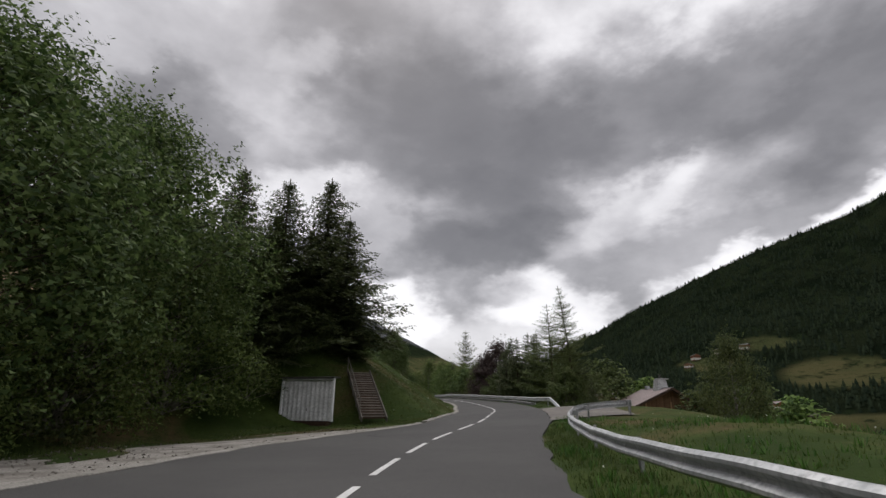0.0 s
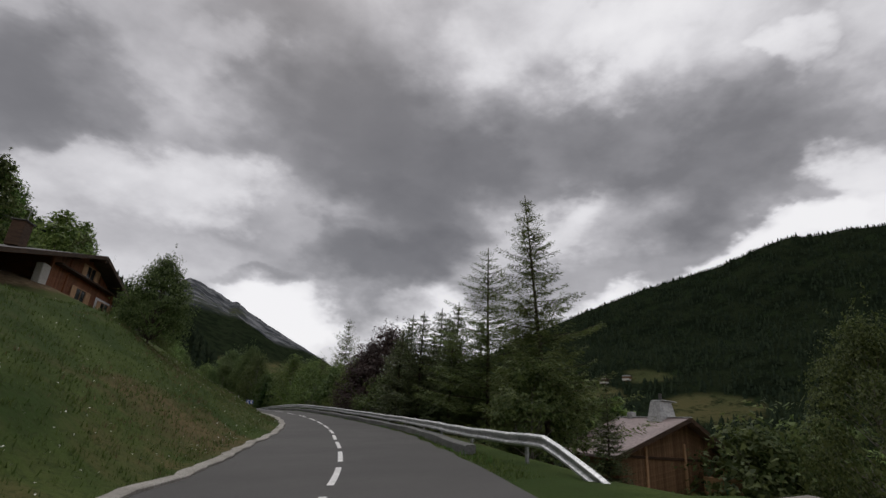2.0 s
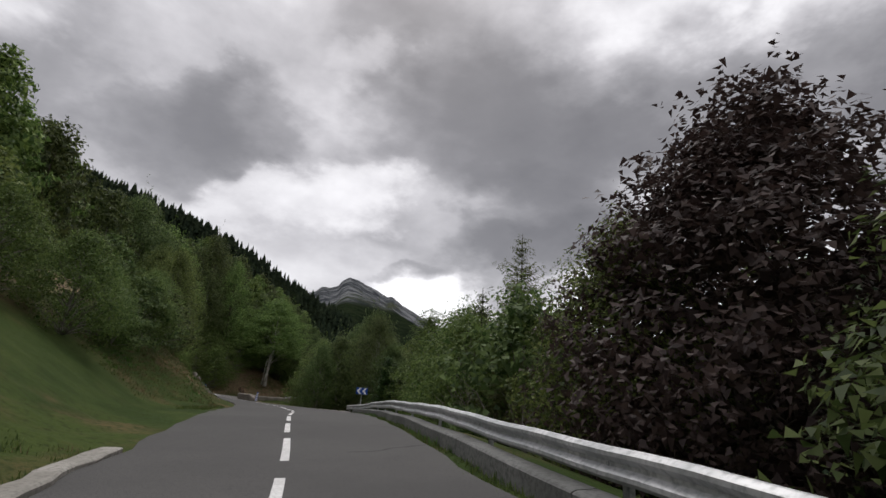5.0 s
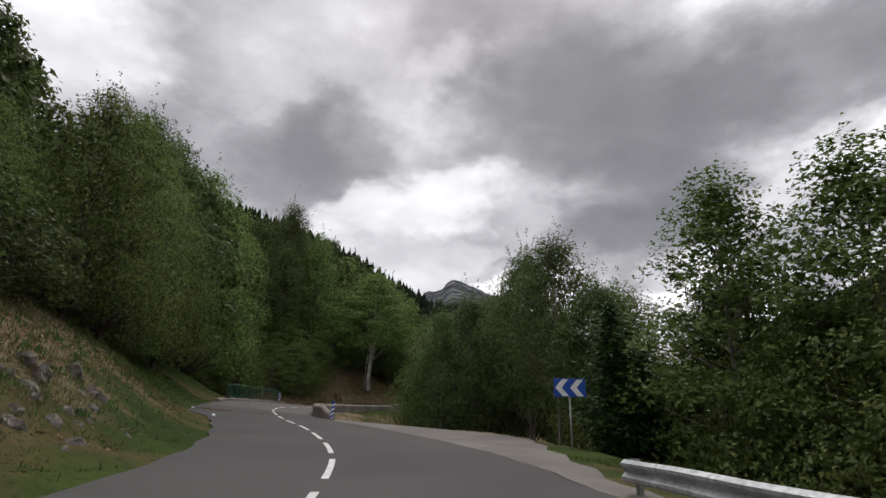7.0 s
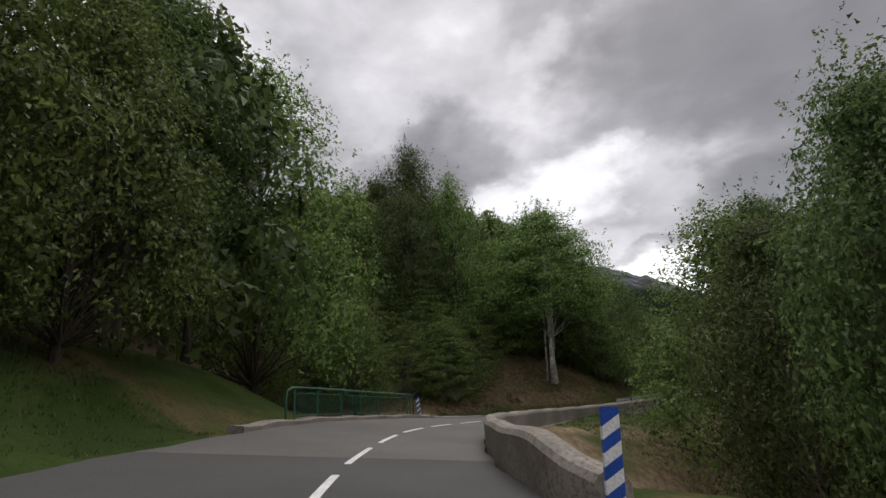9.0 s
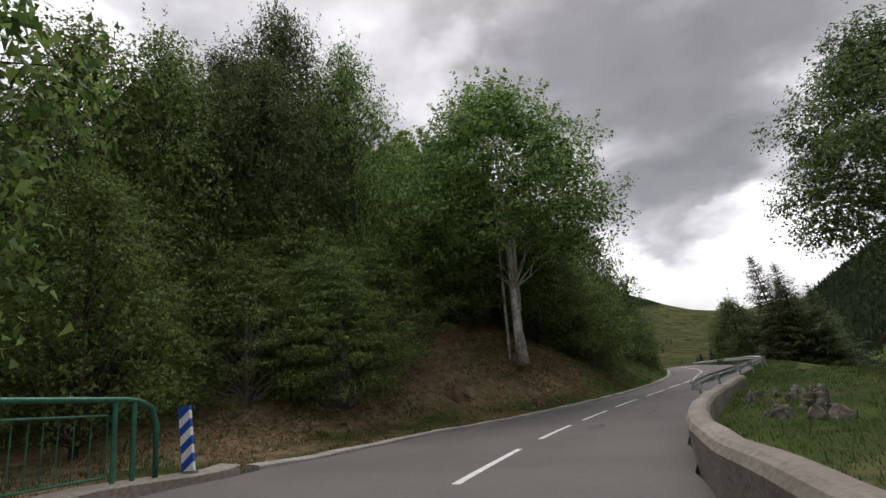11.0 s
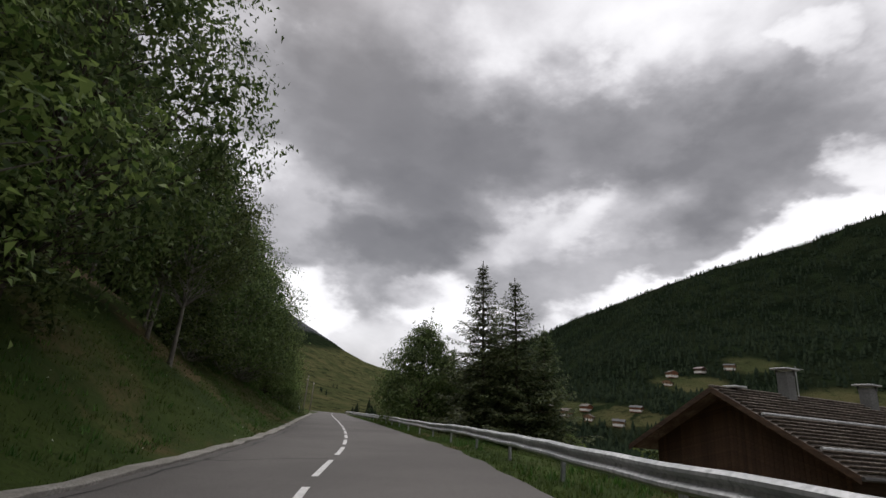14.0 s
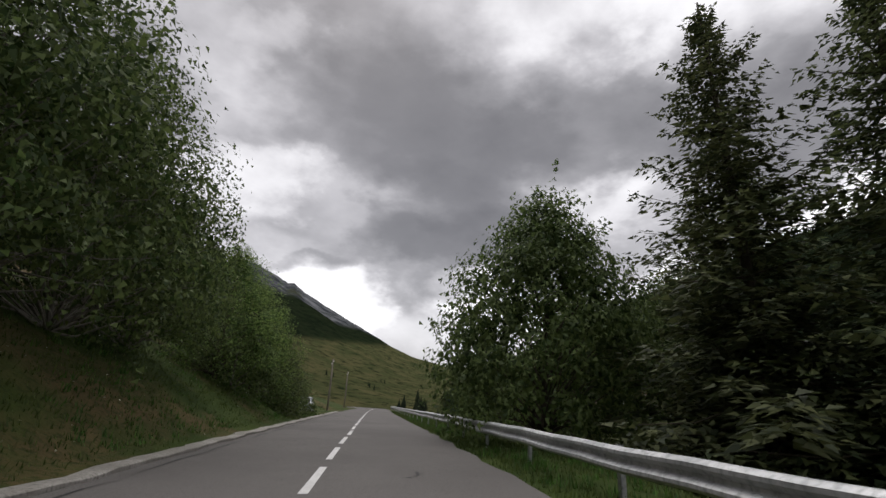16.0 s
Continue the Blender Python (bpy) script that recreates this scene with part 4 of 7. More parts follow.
def rubble_wall(u0, u1):
    """Ledge and rubble masonry on the stream side of the parapet."""
    root = thing("stone_wall", at(u0, bow(u0) + 0.5, -0.2), "rubble stone abutment with a concrete ledge under the parapet", "wall")
    rings = []
    for u in np.linspace(u0, u1, 24):
        d = bow(u) + 0.43
        rings.append([at(u, d, -0.02) - root.location, at(u, d + 0.34, -0.03) - root.location, at(u, d + 0.36, -0.2) - root.location, at(u, d, -0.22) - root.location])
    part("ledge", Buf().sweep(rings).mesh("ledge", M["concrete"]), root, "weathered concrete ledge")
    r = np.random.default_rng(301)
    shapes = []
    for k in range(6):
        b = Buf().box(0.3, 0.52, 0.27, bevel=0.06)
        b.v = [tuple(c * (1 + 0.22 * float(r.normal())) for c in v) for v in b.v]
        shapes.append(b.mesh("stone", M["stone"]))
    for row in range(6):
        for u in np.arange(u0 + 0.25 * (row % 2), u1, 0.5):
            h = -0.36 - 0.26 * row + 0.03 * float(r.normal())
            ob = part("stone", shapes[int(r.integers(0, 6))], root)
            p = at(u, bow(u) + 0.5 + 0.05 * row + 0.04 * float(r.normal()), h) - root.location
            ob.matrix_basis = Matrix.Translation(p) @ Matrix.Rotation(radians(heading(u)) + 0.1 * float(r.normal()), 4, "Z") @ Matrix.Rotation(0.1 * float(r.normal()), 4, "Y")
    return root


rubble_wall(147.0, 169.0)


def railing(u0, u1):
    root = thing("bridge_railing", at(u0, wl_at(u0) - 0.3, 0.17), "green painted tubular steel railing on the bridge edge", "railing")
    first, last = at(u0, wl_at(u0) - 0.3, 0.17), at(u1, wl_at(u1) - 0.3, 0.17)
    o = root.location
    span = (last - first).length
    go = (last - first) / span

    def spot(s, h):
        u = u0 + (u1 - u0) * s / span
        return at(u, wl_at(u) - 0.3, 0.17) + Vector((0, 0, h * 1.14)) - o

    top = [spot(0, 0), spot(0, 0.68), spot(0.12, 0.91), spot(0.4, 1.0)] + [spot(s, 1.01) for s in np.linspace(0.6, span - 0.6, 12)] + [spot(span - 0.4, 1.0), spot(span - 0.12, 0.91), spot(span, 0.68), spot(span, 0)]
    part("top_rail", Buf().tube(top, 0.042, 10).mesh("top_rail", M["green_paint"], smooth=True), root)
    posts = [0.5, 2.6, 4.7, 6.8, 8.6, span - 0.75, span - 0.45]
    for s in posts:
        part("post", Buf().tube([spot(s, -0.05), spot(s, 1.0)], 0.036, 8).mesh("post", M["green_paint"]), root)
    for a, c in zip(posts, posts[1:-1]):
        b = Buf()
        a, c = a + 0.1, c - 0.1
        for h in (0.1, 0.82):
            b.tube([spot(a, h), spot(c, h)], 0.018, 6)
        for j in range(16):
            s = a + (c - a) * j / 15
            b.tube([spot(s, 0.1), spot(s, 0.82)], 0.009, 5)
        part("infill_panel", b.mesh("infill_panel", M["green_paint"]), root)
    return root


railing(153.6, 165.0)


def marker(u, d, label, lean, turn, tall=1.12, lift=0.0):
    root = thing("road_marker", at(u, d, lift), label, "road marker", "striped markers of the bridge", turn)
    tilt = Matrix.Rotation(radians(lean), 4, "Y")
    w, t = 0.2, 0.07
    for k in range(8):
        h0, h1 = tall * k / 8, tall * (k + 1) / 8 - 0.001
        s = 0.07
        lo, hi = (h0 - s if k else 0.0, h0 + s if k else 0.0), (h1 - s, h1 + s)
        if k == 7:
            hi = (tall, tall)
        pts = [(-w / 2, -t / 2, lo[0]), (w / 2, -t / 2, lo[1]), (w / 2, -t / 2, hi[1]), (-w / 2, -t / 2, hi[0]), (-w / 2, t / 2, lo[0]), (w / 2, t / 2, lo[1]), (w / 2, t / 2, hi[1]), (-w / 2, t / 2, hi[0])]
        b = Buf()
        b.add([tilt @ Vector(p) for p in pts], [(0, 1, 2, 3), (5, 4, 7, 6), (1, 5, 6, 2), (4, 0, 3, 7), (3, 2, 6, 7), (1, 0, 4, 5)])
        part("band", b.mesh("band", M["blue" if k % 2 else "white"]), root, "blue band" if k % 2 else "white band")
    part("foot", Buf().box(w + 0.05, t + 0.08, 0.12, (0, 0, 0.02), bevel=0.02).mesh("foot", M["concrete_grey"]), root)
    return root


marker(165.6, wl_at(165.6) - 0.3, "blue and white striped plastic marker at the railing's end", -5, heading(165) + 10, lift=0.1)
marker(140.62, 3.4, "blue and white striped plastic marker leaning by the parapet's end", 5, heading(141) - 5)


def chevron_sign(x, y, turn):
    z = gz(x, y)
    root = thing("chevron_sign", (x, y, z), "blue road sign with two white chevrons on a thin post", "road sign", turn=turn)
    part("post", Buf().tube([(0, 0.05, -0.3), (0, 0.05, 1.85)], 0.032, 10).mesh("post", M["post"], smooth=True), root, "thin grey post")
    w, h, z0 = 1.1, 0.62, 1.72
    part("panel", Buf().box(w, 0.03, h, (0, 0, z0 + h / 2), bevel=0.012).mesh("panel", M["blue"]), root, "blue panel")
    part("back_frame", Buf().box(w - 0.1, 0.03, 0.05, (0, 0.03, z0 + 0.15)).box(w - 0.1, 0.03, 0.05, (0, 0.03, z0 + h - 0.15)).mesh("back_frame", M["post"]), root)
    for k in range(2):
        x0 = -0.5 + 0.52 * k
        s, y1 = 0.24, -0.021
        pts = [(x0, z0 + h / 2), (x0 + s, z0 + h - 0.03), (x0 + s + 0.22, z0 + h - 0.03), (x0 + 0.22, z0 + h / 2), (x0 + s + 0.22, z0 + 0.03), (x0 + s, z0 + 0.03)]
        b = Buf()
        b.add([(a, y1, c) for a, c in pts] + [(a, y1 + 0.006, c) for a, c in pts], [(0, 1, 2, 3), (0, 3, 4, 5)][0:2] + [(i, (i + 1) % 6, (i + 1) % 6 + 6, i + 6) for i in range(6)])
        part("chevron", b.mesh("chevron", M["white"]), root, "white chevron pointing left")
    return root


chevron_sign(-5.85, 123.3, 16)

# ---- far hills ----
def hill(name, label, skyline, origin, near, far, foot, fields, rock_from, seed, steps=26, bare=None, curve=1.05, cols=150):
    """A mountainside round origin: skyline rows of azimuth (degrees to the left of +y) and elevation."""
    az = np.linspace(skyline[0][0], skyline[-1][0], cols)
    el = np.interp(az, [s[0] for s in skyline], [s[1] for s in skyline])
    rng = np.random.default_rng(seed)
    top = far * np.tan(np.radians(el)) * (1 + (0.012 if rock_from else 0.006) * np.convolve(rng.normal(size=len(az) + 6), np.ones(7) / 7, "valid"))
    rows = []
    ts = np.linspace(0, 1, steps)
    for t in ts:
        r = near + (far - near) * t
        z = foot + (top - foot) * t ** curve
        x, y = origin[0] - r * np.sin(np.radians(az)), origin[1] + r * np.cos(np.radians(az))
        z = z + (0 if t in (0.0, 1.0) else 1) * 0.012 * far * np.sin(np.pi * t) * wave(x, y, 0.09 * far, seed)
        rows.append(np.stack([x, y, z], -1))
    back = rows[-1].copy()
    back[:, 0] += (back[:, 0] - origin[0]) * 0.25
    back[:, 1] += (back[:, 1] - origin[1]) * 0.25
    back[:, 2] *= 0.45
    rows.append(back)
    V = np.concatenate(rows)
    n = len(az)
    ix = np.arange(len(V)).reshape(-1, n)
    F = np.stack([ix[:-1, :-1], ix[:-1, 1:], ix[1:, 1:], ix[1:, :-1]], -1).reshape(-1, 4)
    me = np_mesh(name, V, F, M["hill"], smooth=True)
    off_ = V - np.array([*origin, 0.3])
    eye_az = np.degrees(np.arctan2(-off_[:, 0], off_[:, 1]))
    eye_el = np.degrees(np.arctan2(off_[:, 2], np.hypot(off_[:, 0], off_[:, 1])))
    f = np.zeros(len(V))
    for fa, fe, wa, we in fields:
        f = np.maximum(f, np.clip(1.5 - np.hypot((eye_az - fa) / wa, (eye_el - fe) / we), 0, 1))
    if bare:
        f = np.maximum(f, np.clip((bare - eye_el) / 2.0 + 0.5, 0, 1))
    rock = np.clip((V[:, 2] / far - rock_from) * 25, 0, 1) if rock_from else np.zeros(len(V))
    for key, val in (("field", f), ("rock", rock)):
        me.attributes.new(key, "FLOAT", "POINT").data.foreach_set("value", val.astype(np.float32))
    setting(name, me, label, "mountain")
    return V, f


RIGHT_SKY = [(-98, 13.0), (-80, 17.0), (-66, 19.0), (-58, 19.7), (-54.5, 19.6), (-53, 19.9), (-50, 19.1), (-46.5, 17.9), (-42.5, 17.0), (-38, 15.8), (-35, 14.8), (-31, 13.3), (-28, 12.1), (-24, 10.4), (-21, 8.6), (-17.6, 7.4), (-14, 5.2), (-10, 2.5), (-6, 0.6)]
LEFT_SKY = [(-26, 1.6), (-18, 3.0), (-12, 3.6), (-8, 3.5), (-5, 3.9), (-3.2, 4.4), (0, 6.0), (3, 7.5), (6, 9.0), (8, 10.0), (9.3, 10.65), (10.2, 11.25), (10.8, 11.2), (12.2, 11.9), (13.6, 12.55), (14.3, 12.85), (15.4, 12.95), (16.1, 12.5), (16.6, 11.9), (17.6, 11.5), (18.4, 11.6), (19.2, 11.0), (24, 10.0), (34, 8.0)]
FIELDS = [(-45.5, 3.4, 5.0, 1.5), (-39.0, 6.6, 2.8, 0.7), (-33.5, 4.6, 3.4, 0.8), (-24, 1.2, 7.0, 1.0), (-47, -1.5, 9.0, 1.0)]
HILL_AT = (-5.0, 100.0)
hill_v, hill_f = hill("wooded_mountain", "steep mountainside covered by dark spruce forest", RIGHT_SKY, HILL_AT, 260, 1150, VALLEY - 2, FIELDS, None, 3, 34, curve=2.1)
mtn_v, mtn_f = hill("rocky_mountain", "bare rocky peak above green alpine pasture", LEFT_SKY, HILL_AT, 900, 4300, -30, [], 0.085, 5, 64, bare=5.4, cols=300)


def conifer_stuff(name, places, heights, label, seed, tiers=3, sides=6):
    """Many small conifers in one mesh, each a mast with ragged tiers."""
    rng = np.random.default_rng(seed)
    places, heights = np.asarray(places, float), np.asarray(heights, float)
    n = len(places)
    V, F = [], []
    base = 0
    for t in range(tiers):
        z0 = 0.06 + 0.27 * t
        z1 = min(1.0, z0 + 0.5)
        r = 0.2 * (1 - 0.24 * t)
        ang = rng.uniform(0, 2 * np.pi, (n, 1)) + np.arange(sides)[None] * 2 * np.pi / sides
        rad = heights[:, None] * r * rng.uniform(0.65, 1.25, (n, sides))
        ring = np.stack([places[:, None, 0] + rad * np.cos(ang), places[:, None, 1] + rad * np.sin(ang), places[:, None, 2] + heights[:, None] * (z0 + rng.uniform(-0.04, 0.04, (n, sides)))], -1)
        tip = places + np.stack([np.zeros(n), np.zeros(n), heights * z1], -1)
        block = np.concatenate([ring, tip[:, None]], 1).reshape(-1, 3)
        o = base + np.arange(n)[:, None] * (sides + 1)
        k = np.arange(sides)
        F.append(np.stack([o + k, o + (k + 1) % sides, o + sides + 0 * k], -1).reshape(-1, 3))
        V.append(block)
        base += len(block)
    me = np_mesh(name, np.concatenate(V), np.concatenate(F), M["far_needle"])
    return tagged(new(name, me), label, "forest", kind="stuff")


def sprinkle(V, mask, count, seed, bias=None):
    """Random places on the sheet whose points are V in rows, where mask is low."""
    rng = np.random.default_rng(seed)
    w = (mask < 0.35).astype(float)
    w *= bias if bias is not None else 1
    pick = rng.choice(len(V), count, p=w / w.sum())
    return pick, rng


cols = 150
SPUR_SKY = [(9.5, 1.0), (11.5, 5.2), (13, 7.2), (14.5, 8.3), (16.5, 9.5), (20, 11.0), (23.4, 12.8), (27, 14.6), (30.2, 16.0), (35, 17.6), (41, 19.0), (50, 20.0), (62, 20.5)]
spur_v, spur_f = hill("wooded_spur", "dark spruce-covered spur beyond the bend", SPUR_SKY, HILL_AT, 250, 410, -8, [], None, 7, 16, curve=1.2)


def forest_spots(sheet, mask, count, low, high, seed, edge, sparse_foot=True):
    """Places and heights of trees over a mountainside, outside its fields, and a row along its skyline."""
    r_ = np.random.default_rng(seed)
    g, fm = sheet[:-cols].reshape(-1, cols, 3), mask[:-cols].reshape(-1, cols)
    spots, tall = [], []
    while len(spots) < count:
        r, c = r_.uniform(0, g.shape[0] - 1.001), r_.uniform(0, cols - 1.001)
        i, j = int(r), int(c)
        a, b = r - i, c - j
        if (fm[i, j] * (1 - a) + fm[i + 1, j] * a) > 0.45 or sparse_foot and i < 2 and r_.uniform() < 0.75:
            continue
        p = (g[i, j] * (1 - b) + g[i, j + 1] * b) * (1 - a) + (g[i + 1, j] * (1 - b) + g[i + 1, j + 1] * b) * a
        spots.append(p - [0, 0, 1.0])
        tall.append(r_.uniform(low, high))
    for j in np.arange(0, cols - 1, edge):
        c0, b = int(j), j - int(j)
        spots.append(g[-1, c0] * (1 - b) + g[-1, c0 + 1] * b - [0, 0, 3.0])
        tall.append(r_.uniform(0.7 * low, 0.95 * high))
    return spots, tall


spots, tall = forest_spots(spur_v, spur_f, 1500, 9, 15, 12, 0.4, False)
conifer_stuff("spur_forest", spots, tall, "dark spruces covering the spur beyond the bend", 13, sides=6)
spots, tall = forest_spots(hill_v, hill_f, 14000, 9, 15, 8, 0.28)
conifer_stuff("far_forest", spots, tall, "dark spruce forest covering the far mountainside", 9, tiers=2, sides=5)
rng = np.random.default_rng(10)
mg = mtn_v[:-300].reshape(-1, 300, 3)
spots, tall = [], []
for _ in range(110):
    i, j = rng.integers(3, 12), rng.integers(0, 299)
    if wave(mg[i, j, 0:1], mg[i, j, 1:2], 90.0, 4.0)[0] + rng.normal() * 0.3 < 0.55:
        continue
    a, b = rng.uniform(), rng.uniform()
    p = (mg[i, j] * (1 - b) + mg[i, j + 1] * b) * (1 - a) + (mg[i + 1, j] * (1 - b) + mg[i + 1, j + 1] * b) * a
    spots.append(p - [0, 0, 1])
    tall.append(rng.uniform(9, 17))
conifer_stuff("far_grove", spots, tall, "scattered dark conifers on the mountain pasture", 11)


# ---- trees ----
def leaf_quads(centres, outward, size, rng, long=0.98, loose=0.75):
    """One bent leaf at each centre; loose: how far its face strays from outward and up."""
    n = len(centres)
    nrm = outward * 0.6 + rng.normal(size=(n, 3)) * loose + np.array([0, 0, 0.45])
    nrm /= np.linalg.norm(nrm, axis=1, keepdims=True) + 1e-9
    ax = np.cross(nrm, rng.normal(size=(n, 3)))
    ax /= np.linalg.norm(ax, axis=1, keepdims=True) + 1e-9
    bx = np.cross(nrm, ax)
    s = size * 1.12 * rng.uniform(0.6, 1.3, (n, 1))
    droop = np.array([0, 0, -0.18]) * s
    V = np.stack([centres - ax * s * long * 0.5 + bx * s * 0.3, centres - ax * s * long * 0.3 - bx * s * 0.5 + nrm * s * 0.1, centres + ax * s * long * 0.75 + droop], 1)
    return V.reshape(-1, 3), np.arange(3 * n).reshape(-1, 3)


def limb_points(start, end, rng, sag=0.06, n=5):
    start, end = np.array(start, float), np.array(end, float)
    length = np.linalg.norm(end - start)
    out = []
    for k in range(n):
        w = k / (n - 1)
        p = start + (end - start) * w
        p[2] += math.sin(w * math.pi) * sag * length
        if 0 < k < n - 1:
            p += rng.normal(size=3) * 0.035 * length
        out.append(p)
    return out


def broadleaf(name, height, radius, clear, clumps, leaves, size, leaf_mat, bark_mat, seed, label, lean=(0.0, 0.0), trunk_r=0.16, twin=False, squash=1.0, peak=1.0, flat=0.72, low=0.16, every=2):
    """A tapered trunk, limbs that fork, and leaves in uneven clumps round the limbs' ends."""
    rng = np.random.default_rng(seed)
    root = thing(name, (0, 0, 0), label, "tree")
    wood = Buf()
    top = np.array([lean[0], lean[1], height * 0.9])
    trunk = [np.array([lean[0] * w ** 1.5 + 0.05 * height * 0.15 * math.sin(4 * w + seed), lean[1] * w ** 1.5 + 0.05 * height * 0.15 * math.cos(3 * w + seed), -0.4 + (height * 0.9 + 0.4) * w]) for w in np.linspace(0, 1, 9)]
    wood.tube(trunk, [trunk_r * (1.35 if k == 0 else 1) * (1 - 0.9 * k / 8) + 0.012 for k in range(9)], 9, caps=True)
    if twin:
        second = [np.array([0.12 + 0.6 * w + lean[0] * w, 0.1 + 0.2 * w + lean[1] * w, height * (0.16 + 0.62 * w)]) for w in np.linspace(0, 1, 8)]
        wood.tube(second, [trunk_r * 0.62 * (1 - 0.9 * k / 7) + 0.01 for k in range(8)], 8)
        slim = [np.array([-0.75 + 0.3 * w + lean[0] * w, 0.6 + lean[1] * w, -0.3 + height * 0.6 * w]) for w in np.linspace(0, 1, 6)]
        wood.tube(slim, [trunk_r * 0.36 * (1 - 0.8 * k / 5) + 0.01 for k in range(6)], 7)
    mid = clear + (height - clear) * 0.45
    limbs = Buf()
    C, O, CI = [], [], []
    per = max(8, leaves // clumps)
    for k in range(clumps):
        ga = k * 2.39996 + rng.normal() * 0.3
        h = (k + 0.5) / clumps
        zz = clear + (height - clear) * (0.04 + 0.94 * h)
        rel = (zz - clear) / (height - clear)
        prof = (math.sin(math.pi * min(1, low + rel * (1.02 - low))) ** 0.75) * (1 - 0.25 * rel * peak)
        rr = radius * prof * (0.55 + 0.5 * rng.uniform() ** 0.6)
        cx, cy = rr * math.cos(ga), rr * math.sin(ga) * squash
        w = zz / (height * 0.9)
        c = np.array([cx + lean[0] * min(w, 1.1), cy + lean[1] * min(w, 1.1), zz + rng.normal() * 0.25])
        tz = max(clear * 0.75, zz - rr * 0.75 - 0.4)
        tw = min(0.97, tz / (height * 0.9))
        st = np.array([lean[0] * tw ** 1.5, lean[1] * tw ** 1.5, tz])
        if k % (every if leaves > 6000 else 7) == 0:
            limbs.tube(limb_points(st, c, rng), [max(0.012, trunk_r * 0.38 * (1 - tw) + 0.012), 0.028, 0.02, 0.014, 0.008], 4, caps=False)
        cr = radius * rng.uniform(0.17, 0.34)
        # leaves lie on the outer and upper skin of the clump, a few within it
        core = np.array([lean[0] * 0.6, lean[1] * 0.6, mid])
        away = (c - core) / (np.linalg.norm(c - core) + 1e-6)
        g = rng.normal(size=(per, 3)) + away * 0.55 + np.array([0, 0, 0.35])
        g /= np.linalg.norm(g, axis=1, keepdims=True)
        ragged_r = 1 + 0.22 * np.sin(g[:, :1] * 5 + k) * np.cos(g[:, 1:2] * 4.3 + 2 * k) + 0.12 * np.sin(g[:, 2:] * 9 + 3 * k)
        pts = c + g * (rng.uniform(0.35, 1.0, (per, 1)) ** 0.4 * ragged_r) * np.array([cr * 1.15, cr * 1.15, cr * flat])
        C.append(pts)
        O.append(g * np.array([1.0, 1.0, 0.8]) + away * 0.5)
        inner = max(4, per // 5)
        gi = rng.normal(size=(inner, 3))
        gi *= 0.5 / (np.linalg.norm(gi, axis=1, keepdims=True) + 1e-6)
        CI.append(core * 0.12 + c * 0.88 + gi * cr * np.array([1.0, 1.0, flat]))
        # a twig or two that stick out
        if rng.uniform() < 0.5:
            d = away + np.array([0, 0, 0.3]) + rng.normal(size=3) * 0.2
            tw_n = per // 9
            s = rng.uniform(0.2, 1.0, (tw_n, 1))
            C.append(c + d * cr * (0.7 + 0.45 * s) + rng.normal(size=(tw_n, 3)) * 0.07)
            O.append(np.repeat(d[None], tw_n, 0))
    part("trunk", wood.mesh("trunk", bark_mat, smooth=True), root)
    twigs = part("branchwork", limbs.mesh("branchwork", bark_mat, smooth=True), root)
    tagged(twigs, kind="stuff")
    V, F = leaf_quads(np.concatenate(C), np.concatenate(O), size, rng, loose=0.5)
    CI = np.concatenate(CI)
    V2, F2 = leaf_quads(CI, np.zeros_like(CI), min(size * 1.8, 0.42), rng)
    V, F = np.concatenate([V, V2]), np.concatenate([F, F2 + len(V)])
    part("crown", np_mesh("crown", V, F, leaf_mat), root)
    return root


